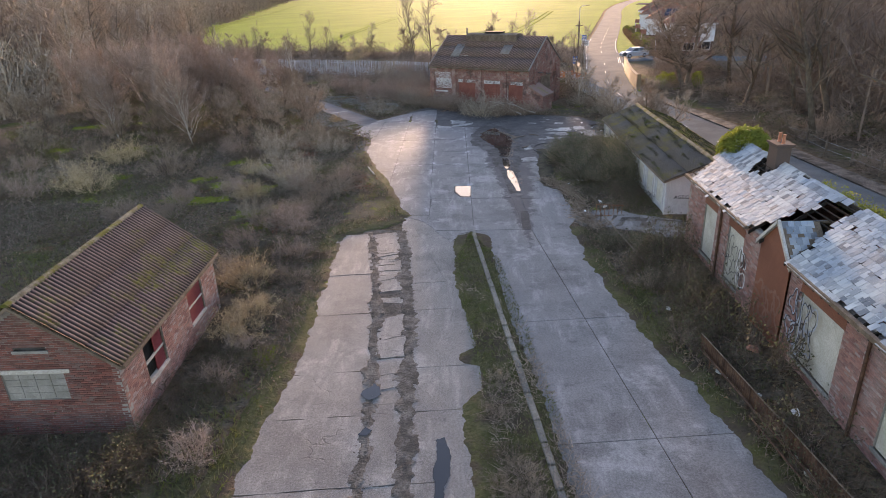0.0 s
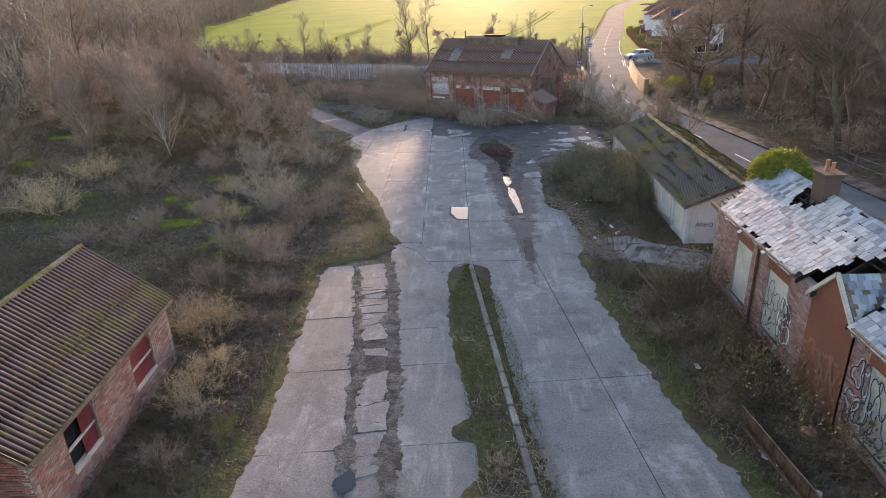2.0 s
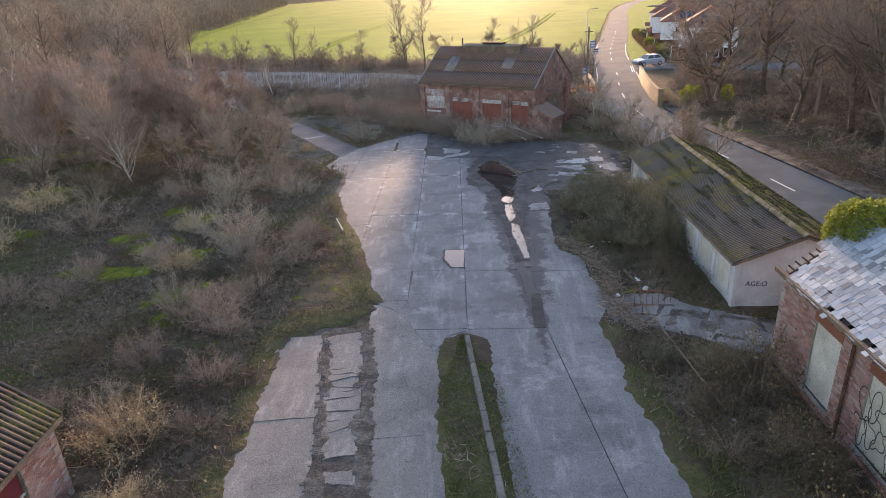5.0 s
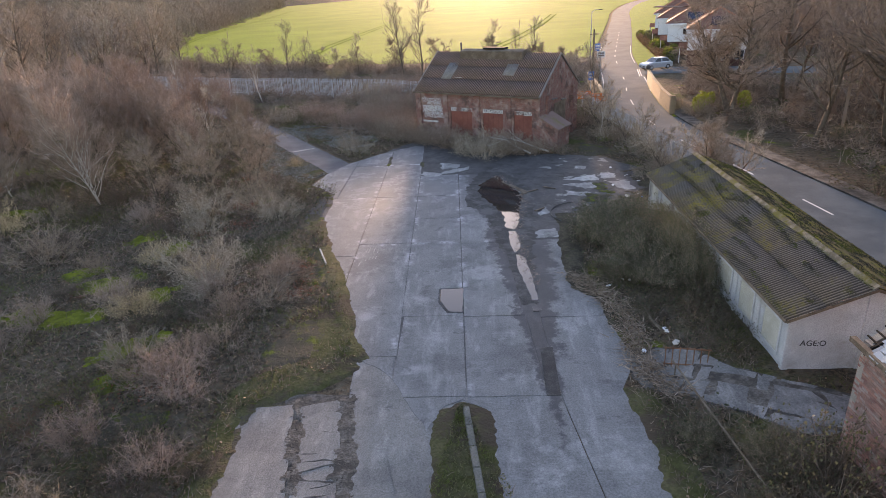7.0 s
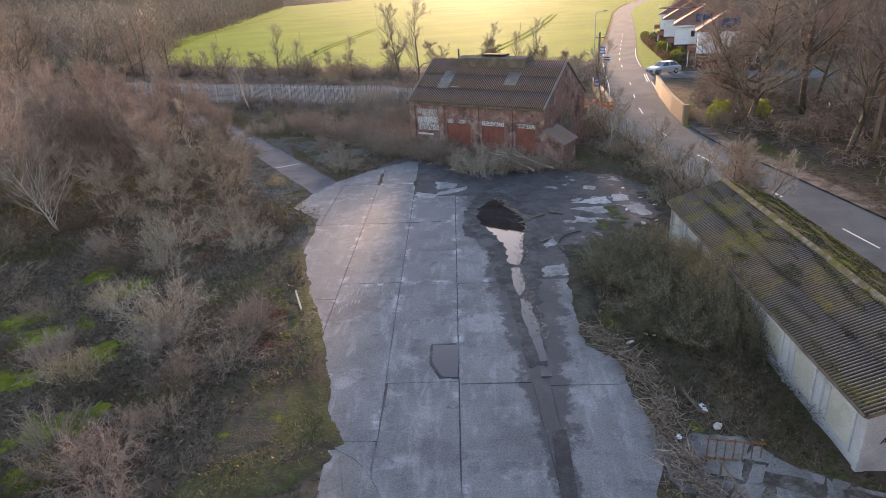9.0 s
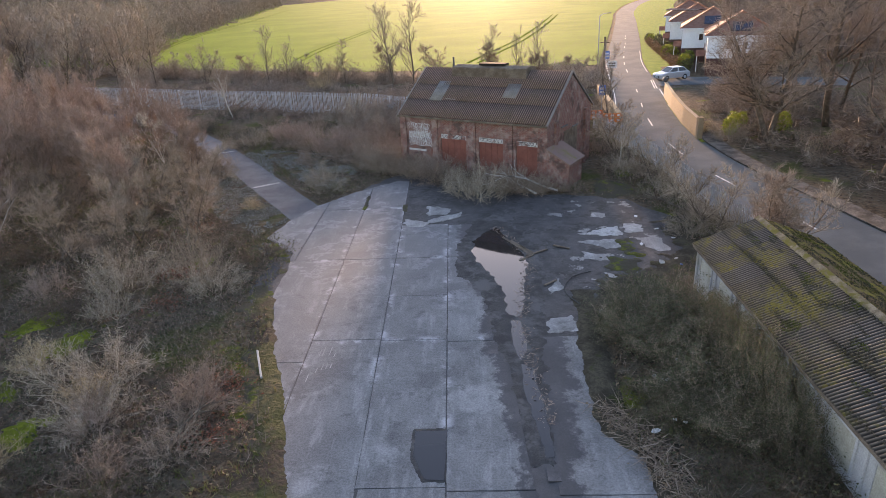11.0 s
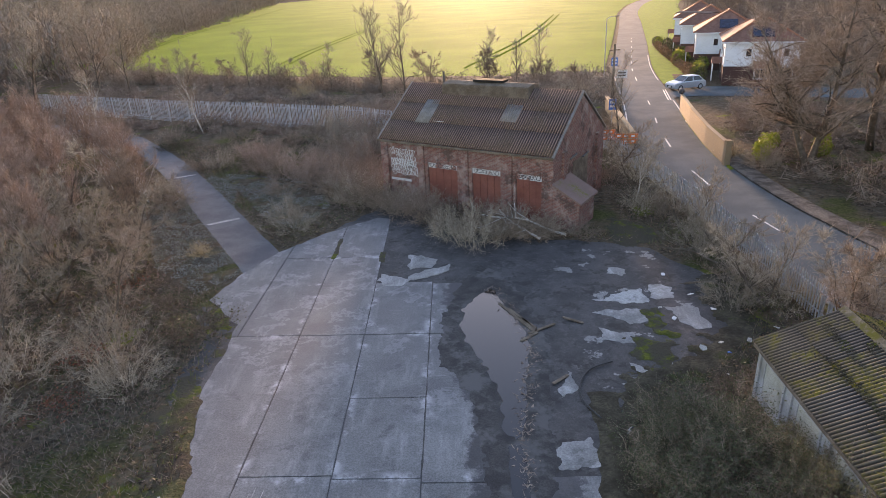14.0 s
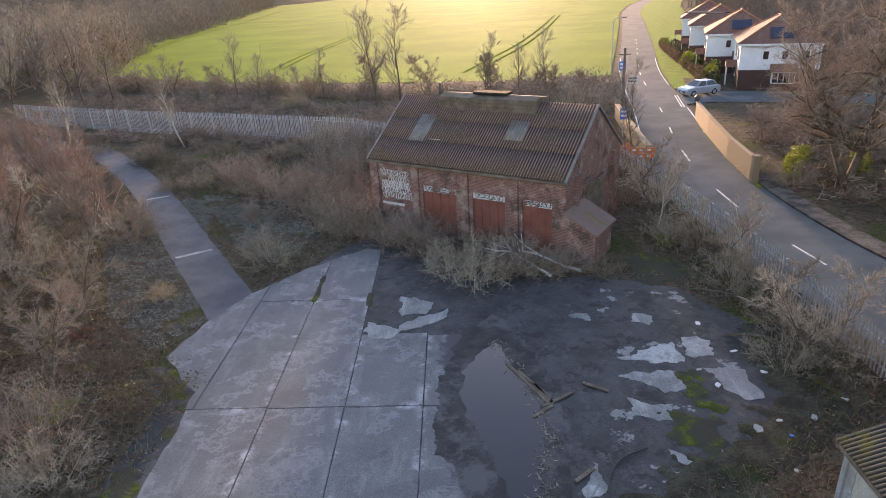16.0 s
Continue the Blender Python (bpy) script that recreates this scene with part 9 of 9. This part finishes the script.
def undergrowth():
    """Grass tufts, dead leaves, bramble runners over all the rough ground."""
    rng = np.random.default_rng(17)
    n = 250000
    x, y = rng.uniform(-44, 16, n), rng.uniform(-8, 84, n)
    z = np.array([gz(a, b) for a, b in zip(x, y)])
    i, j = np.clip(np.searchsorted(GX, x) - 1, 0, len(GX) - 2), np.clip(np.searchsorted(GY, y) - 1, 0, len(GY) - 2)
    u, v = (x - GX[i]) / (GX[i + 1] - GX[i]), (y - GY[j]) / (GY[j + 1] - GY[j])
    away = (AWAY[j, i] * (1 - u) + AWAY[j, i + 1] * u) * (1 - v) + (AWAY[j + 1, i] * (1 - u) + AWAY[j + 1, i + 1] * u) * v
    ok = away > 0.3
    z = np.where(away < 0.9, np.maximum(z, 0.02), z)
    for poly in KEEP_OUT[6:]:
        bx = [p[0] for p in poly]
        by = [p[1] for p in poly]
        cand = ok & (x > min(bx)) & (x < max(bx)) & (y > min(by)) & (y < max(by))
        for q in np.nonzero(cand)[0]:
            if inside(poly, x[q], y[q]):
                ok[q] = False
    for poly in MOSS[1:]:
        bx = [p[0] for p in poly]
        by = [p[1] for p in poly]
        for q in np.nonzero(ok & (x > min(bx)) & (x < max(bx)) & (y > min(by)) & (y < max(by)))[0]:
            if inside(poly, x[q], y[q]) and rng.random() < 0.85:
                ok[q] = False
    for q in np.nonzero(ok & (x > 5) & (x < 12.5) & (y > 27.5) & (y < 34.5))[0]:
        if inside(TRACK, x[q], y[q]) and noise.noise(Vector((x[q] * 0.8, y[q] * 0.8, 3))) < 0.25:
            ok[q] = False
    x, y, z = x[ok], y[ok], z[ok]
    kind = np.array([noise.noise(Vector((a * 0.22, b * 0.22, 9.0))) for a, b in zip(x, y)]) + rng.normal(size=len(x)) * 0.22 - 0.45 * ((x > -20) & (x < -6) & (y > 36) & (y < 58))
    p = np.stack([x, y, z], 1)
    g = p[kind > 0.12]
    tips = g.repeat(2, 0)
    v, f = spikes(tips + rng.normal(size=tips.shape) * [0.05, 0.05, 0], tips + rng.normal(size=tips.shape) * [0.12, 0.12, 0.02] + [0, 0, 1] * rng.uniform(0.1, 0.34, (len(tips), 1)), 0.012)
    tagged(new("rough_grass", mesh_np("rough_grass", v, f, MAT["grass"])), "rough tussocky winter grass over the waste ground", "grass", kind="stuff")
    g = p[(kind <= 0.12) & (kind > -0.15)]
    v, f = leaves(g + [0, 0, 0.03] + rng.normal(size=g.shape) * [0.1, 0.1, 0.03], 0.13, rng, 0.35)
    tagged(new("leaf_litter", mesh_np("leaf_litter", v, f, MAT["deadleaf"])), "brown dead leaves and litter on the ground", "leaves", kind="stuff")
    g = p[kind <= -0.05]
    q = g.repeat(2, 0)
    d = rng.normal(size=q.shape) * [0.16, 0.16, 0.08] + [0, 0, 0.2]
    v, f = spikes(q, q + d, 0.007)
    tagged(new("dead_stems", mesh_np("dead_stems", v, f, MAT["twig_dark"])), "tangle of dead brown stems over the ground", "stems", kind="stuff")
    g = p[(kind < -0.1)]
    v, f = leaves(g + [0, 0, 0.1] + rng.normal(size=g.shape) * [0.15, 0.15, 0.08], 0.12, rng, 0.5)
    tagged(new("bramble_leaves", mesh_np("bramble_leaves", v, f, MAT["bramble"])), "dull green bramble leaves low over the ground", "brambles", kind="stuff")


def path_gravel():
    """Pale lichen and frosty moss over the gravel on both sides of the path."""
    rng = np.random.default_rng(41)
    for poly, n in zip(GRAVEL, (70000, 50000)):
        q = np.array(poly)
        p = np.column_stack([rng.uniform(q[:, 0].min(), q[:, 0].max(), n), rng.uniform(q[:, 1].min(), q[:, 1].max(), n)])
        ok = np.array([inside(poly, x, y) and not inside(PATH_POLY, x, y) and noise.noise(Vector((x * 0.6, y * 0.6, 5.0))) + 0.5 * noise.noise(Vector((x * 2.1, y * 2.1, 2.0))) > -0.22 for x, y in p])
        p = p[ok]
        z = np.array([max(gz(x, y), -0.01) for x, y in p])
        v, f = leaves(np.column_stack([p, z + rng.uniform(0.015, 0.06, len(p))]), 0.065, rng, 0.35)
        tagged(new("lichen_gravel", mesh_np("lichen_gravel", v, f, MAT["lichen"])), "grey lichened gravel and frosted moss by the path", "gravel", kind="stuff")


def twig_heap():
    """Cut stems and dead leaves heaped between the yard and the broken track."""
    rng = np.random.default_rng(83)
    pts = np.array(along([(5.2, 38.4), (5.9, 36.9), (6.3, 35.4), (6.5, 34.0), (6.3, 32.4), (6.4, 30.8), (6.9, 29.8)], 0.1))
    n = 2600
    c = pts[rng.integers(0, len(pts), n)] + rng.normal(size=(n, 2)) * 0.28
    p = np.column_stack([c, np.array([max(gz(x, y), 0.0) for x, y in c]) + rng.uniform(0, 0.14, n)])
    q = p + rng.normal(size=(n, 3)) * [0.3, 0.3, 0.1] + [0, 0, 0.08]
    v, f = spikes(p, q, rng.uniform(0.006, 0.016, n))
    tagged(new("twig_heap", mesh_np("twig_heap", v, f, MAT["twig_brown"])), "low heap of cut brown twigs beside the concrete", "twigs", kind="stuff")
    v, f = leaves(p[:1400] + [0, 0, 0.03], 0.09, rng, 0.5)
    tagged(new("heap_leaves", mesh_np("heap_leaves", v, f, MAT["deadleaf"])), "dead leaves caught in a heap of twigs", "leaves", kind="stuff")


def russet_leaves():
    """Drifts of fallen russet leaves."""
    rng = np.random.default_rng(57)
    for x, y, r, n in ((-13.2, 49.6, 1.0, 420), (-14.6, 55.9, 0.8, 260), (-12.3, 46.6, 0.9, 260), (-7.6, 40.2, 0.8, 420), (-7.2, 37.6, 0.7, 300), (-10.6, 31.0, 1.2, 300)):
        p = np.column_stack([rng.normal(x, r * 0.6, n), rng.normal(y, r * 0.6, n)])
        z = np.array([max(gz(a, b), 0.0) for a, b in p]) + rng.uniform(0.03, 0.16, n)
        v, f = leaves(np.column_stack([p, z]), 0.1, rng, 0.4)
        tagged(new("russet_leaves", mesh_np("russet_leaves", v, f, MAT["russet"])), "drift of fallen russet leaves among brambles", "leaves", kind="stuff")


def island_growth():
    """Short grass, moss tufts and dead stems on the island."""
    rng = np.random.default_rng(23)
    n = 16000
    y = rng.uniform(-6, 29.4, n)
    c = 0.25 + 0.105 * (28.5 - y)
    w = np.where(y > 26, np.clip((29.6 - y) / 3.6, 0.05, 1) * 0.95, 1.0)
    x = c + rng.uniform(-1.15, 1.0, n) * w
    p = np.stack([x, y, np.full(n, 0.07)], 1)
    dead = np.array([noise.noise(Vector((a * 0.8, b * 0.5, 2.0))) for a, b in zip(x, y)]) + (16 - y) * 0.06 + rng.normal(size=n) * 0.2 > 0.05
    g = p[~dead]
    v, f = spikes(g, g + rng.normal(size=g.shape) * [0.06, 0.06, 0.0] + [0, 0, 1] * rng.uniform(0.03, 0.12, (len(g), 1)), 0.014)
    tagged(new("island_grass", mesh_np("island_grass", v, f, MAT["grass"])), "short mossy grass on the narrow island", "grass", kind="stuff")
    g = p[dead]
    v, f = spikes(g, g + rng.normal(size=g.shape) * [0.2, 0.2, 0.03] + [0, 0, 1] * rng.uniform(0.05, 0.25, (len(g), 1)), 0.009)
    tagged(new("island_stems", mesh_np("island_stems", v, f, MAT["twig_brown"])), "dead brown stems on the narrow island", "stems", kind="stuff")


def moss_patches():
    for k, s in enumerate(MOSS):
        cx, cy = sum(p[0] for p in s) / len(s), sum(p[1] for p in s) / len(s)
        flat = any(inside(q, cx, cy) for q in (UPPER, APRON, LOWER))
        v, f = crust(s, 0.03, 0.08, ((0.06 if 57 < cy < 62 and cx > -6 else 0.6) if flat else 0.5) if k else 0.2, k * 2.7, 0.3, None if flat else gz, scale=1.6)
        v[:, 2] += 0.0 if flat else 0.012
        tagged(new("moss_patch", mesh_np("moss_patch", v, f, MAT["moss" if flat or cx > -11 else "bright"])), "ragged patch of dull moss on paving" if flat or cx > -11 else "ragged patch of bright yellow-green moss", "moss", "moss patches")


plant_trees()
far_woods()
plant_bushes()
garden_plants()
moss_patches()
undergrowth()
path_gravel()
twig_heap()
russet_leaves()
island_growth()

# ---------------------------------------------------------------- small things


def small_things():
    g = Geo()
    a, b = Vector((-6.3, 40.5, 0.1)), Vector((-6.95, 42.2, 0.14))
    t = (b - a).normalized()
    n = Vector((t.y, -t.x, 0)) * 0.038
    g.prism([a - n, a + n, a + n + Vector((0, 0, 0.09)), a - n + Vector((0, 0, 0.09))], b - a)
    bevelled(solid("white_post", g, "barge", "pale weathered timber post lying at the yard edge", "post"), 0.01)
    hose = Geo()
    pts = along([(5.5, 45.4), (5.1, 46.3), (5.15, 47.2), (5.65, 48.05), (6.5, 48.5)], 0.2)
    hose.tube([(x, y, 0.04) for x, y in pts], 0.026, 8)
    solid("hose", hose, "hose", "length of black hose lying on tarmac", "hose")
    for p, q, r, m in (((9.2, 3.0, 0.32), (8.0, 14.2, 0.3), 0.03, "oldrust"), ((9.4, 4.2, 0.35), (7.78, 17.6, 0.4), 0.035, "oldrust"), ((7.75, 24.2, 0.5), (7.0, 31.0, 0.55), 0.03, "timber")):
        g = Geo()
        mid = ((p[0] + q[0]) / 2 + 0.04, (p[1] + q[1]) / 2, (p[2] + q[2]) / 2 - 0.06)
        g.tube([p, mid, q], r, 8)
        ob = thing("handrail", "long rusty steel rail sagging over brambles" if m == "oldrust" else "thin fallen timber pole over brambles", "rail", None, "fallen rails")
        part("rail", g, m, ob)
        for s in (0.05, 0.5, 0.95):
            c = Vector(p).lerp(Vector(q), s)
            g = Geo()
            g.tube([(c.x, c.y, gz(c.x, c.y) - 0.1), (c.x, c.y, c.z)], r * 0.8, 6)
            part("support", g, m, ob)
    # low rusted sheet fence with a pale worn top rail
    fence = thing("sheet_fence", "low rusty sheet-metal fence with a worn top rail", "fence")
    a, b = Vector((9.62, 4.0, 0.75)), Vector((7.9, 18.0, 0.75))
    way = (b - a).normalized()
    n = 9
    for k in range(n):
        p, q = a.lerp(b, k / n), a.lerp(b, (k + 1) / n)
        g = corrugated((q - p).length - 0.02, 0.5, 0.12, 0.014, 4)
        o = part("panel", g, "oldrust", fence, "rust-brown ribbed sheet")
        o.matrix_world = Matrix.Translation(p) @ Matrix((way, Vector((0, 0, -1)), way.cross(Vector((0, 0, -1))))).transposed().to_4x4()
        g = Geo()
        g.tube([p + Vector((0, 0, 0.01)), p.lerp(q, 0.5) + Vector((0, 0, 0.012 * (k % 3 - 1))), q + Vector((0, 0, 0.01))], 0.02, 8)
        part("top_rail", g, "timber", fence, "worn pale-brown top rail")
        g = Geo()
        g.box((p.x - 0.03, p.y - 0.03, gz(p.x, p.y) - 0.2), (p.x + 0.03, p.y + 0.03, 0.74))
        part("post", g, "oldrust", fence)
    # gate panels leaning near the track
    gt = thing("rusty_gate", "rusty low gate half buried in brambles", "gate", pose(6.9, 31.3, 0.1, 0, 0, -10))
    for k in range(7):
        g = Geo()
        g.tube([(k * 0.22, 0, 0), (k * 0.22, 0, 0.75)], 0.018, 6)
        part("bar", g, "rust", gt)
    for z in (0.1, 0.7):
        g = Geo()
        g.tube([(-0.05, 0, z), (1.4, 0, z)], 0.022, 6)
        part("rail", g, "rust", gt)
    # planks and debris
    rnd = random.Random(61)
    for x, y, l, a in ((4.55, 47.5, 0.75, 40), (3.35, 51.9, 2.6, -63), (3.6, 51.75, 1.9, -60), (3.85, 51.2, 1.2, -66), (4.3, 50.9, 1.3, 33), (3.75, 50.3, 0.9, 40), (5.6, 51.5, 0.9, -35), (9.0, 38.6, 0.8, 30), (7.9, 37.4, 0.9, -30), (-0.9, 34.4, 0.0, 0)):
        if l:
            g = Geo()
            g.box((-l / 2, -0.06, 0), (l / 2, 0.06, 0.04))
            bevelled(solid("plank", g, "timber", "weathered plank lying on the ground", "plank", "loose planks", at=pose(x, y, max(gz(x, y), 0) + 0.01, 0, 0, a)), 0.008)
    # pale litter
    for k in range(46):
        if k < 22:
            x, y = rnd.uniform(6.3, 9.3), rnd.uniform(32, 45)
        elif k < 34:
            x, y = rnd.uniform(7.5, 9.3), rnd.uniform(9, 26)
        else:
            x, y = rnd.uniform(9.0, 13), rnd.uniform(47, 56)
        g = Geo()
        s = rnd.uniform(0.07, 0.16)
        o = [(math.cos(q) * s * rnd.uniform(0.6, 1.2), math.sin(q) * s * rnd.uniform(0.6, 1.2), rnd.uniform(0, 0.04)) for q in (0.2, 1.2, 2.3, 3.3, 4.3, 5.4)]
        g.slab([(a, b, c + 0.03) for a, b, c in o], 0.03)
        solid("litter", g, rnd.choice(("signwhite", "barge", "barge", "blue")) if k % 9 == 0 else rnd.choice(("signwhite", "barge")), "crumpled scrap of pale litter in the scrub", "litter", "scraps of litter", at=pose(x, y, gz(x, y) + 0.12, rnd.uniform(-25, 25), rnd.uniform(-25, 25), rnd.uniform(0, 360)))
    g = Geo()
    rim = [(math.cos(q * 0.7) * 0.24 * (1 + 0.3 * math.sin(q * 2.1)), math.sin(q * 0.7) * 0.17 * (1 + 0.3 * math.cos(q * 1.7))) for q in range(9)]
    n = len(rim)
    g.v += [(x, y, 0) for x, y in rim] + [(x * 0.75 + 0.03 * math.sin(i * 2), y * 0.7, 0.09 + 0.04 * math.sin(i * 2.6)) for i, (x, y) in enumerate(rim)] + [(0.02, 0, 0.1)]
    g.f += [(i, (i + 1) % n, n + (i + 1) % n, n + i) for i in range(n)] + [(n + i, n + (i + 1) % n, 2 * n) for i in range(n)]
    solid("rubbish_bag", g, "clay", "torn faded orange rubbish bag in brambles", "bag", at=pose(8.9, 16.4, gz(8.9, 16.4) + 0.75, 15, 10, 30))
    # fallen branches in front of the depot and by the road fence
    for k, (x, y, a, l) in enumerate(((6.6, 60.2, 165, 4.2), (5.2, 59.8, 150, 3.0), (13.0, 56.0, 130, 3.4), (12.4, 53.8, 160, 2.8), (7.4, 33.2, 100, 1.8), (-8.2, 36.6, 40, 2.2), (-9.0, 38.9, 200, 1.8))):
        rng = np.random.default_rng(100 + k)
        g = Geo()
        main, mr = limb(rng, (0, 0, 0.15), (1, 0, 0.12), l, 0.07, 0.02, 6, 0.12, 0.0)
        g.tube(main, mr, 6)
        mt = "bark" if k > 1 else "birchbark"
        fb = thing("fallen_branch", "bare fallen branch lying in the scrub", "branch", pose(x, y, max(gz(x, y), 0), 0, 0, a), "fallen branches")
        part("main_limb", g, mt, fb)
        for b in range(9):
            p, d, r = pick(rng, main, mr, 0.25)
            w = d + rng.normal(size=3) * [0.5, 0.6, 0.4] + [0, 0, 0.25]
            bp, br = limb(rng, p, w / np.linalg.norm(w), l * rng.uniform(0.2, 0.45), r * 0.6, 0.008, 4, 0.18, 0.0)
            g = Geo()
            g.tube(bp, br, 4, False)
            part("side_branch", g, mt, fb)
    # posts of a wire fence across the road
    wf = thing("wire_fence", "timber posts with thin wire beside the wood", "fence")
    prev = None
    for k in range(14):
        y = 14 + k * 2.6
        x = next(p[0] for p in offset(ROAD, 5.2) if p[1] > y)
        g = Geo()
        g.box((x - 0.05, y - 0.05, -0.2), (x + 0.05, y + 0.05, 1.15))
        part("fence_post", g, "timber", wf)
        if prev:
            for z in (0.5, 1.0):
                g = Geo()
                g.tube([(*prev, z), (x, y, z)], 0.006, 3)
                part("wire", g, "galv", wf)
        prev = (x, y)
    # faint row marks painted on the yard
    rnd = random.Random(8)
    for x, y, l in ((-4.62, 42.0, 0.5), (-4.5, 42.0, 0.7), (-4.25, 42.0, 0.6), (-4.05, 41.95, 0.25), (-4.35, 41.1, 0.35), (-4.2, 41.15, 0.35), (-4.05, 41.2, 0.35), (-4.52, 40.95, 0.3), (-4.75, 40.4, 0.5)):
        g = Geo()
        e = rnd.uniform(0.012, 0.02)
        g.slab([(x - e, y, 0.0062), (x + e, y, 0.0062), (x + e * 0.7 + 0.02, y + l, 0.0062), (x - e * 0.7 + 0.02, y + l, 0.0062)], 0.004)
        solid("paint_mark", g, "patch", "short worn pale paint mark on concrete", "paint mark", "yard paint marks")


small_things()
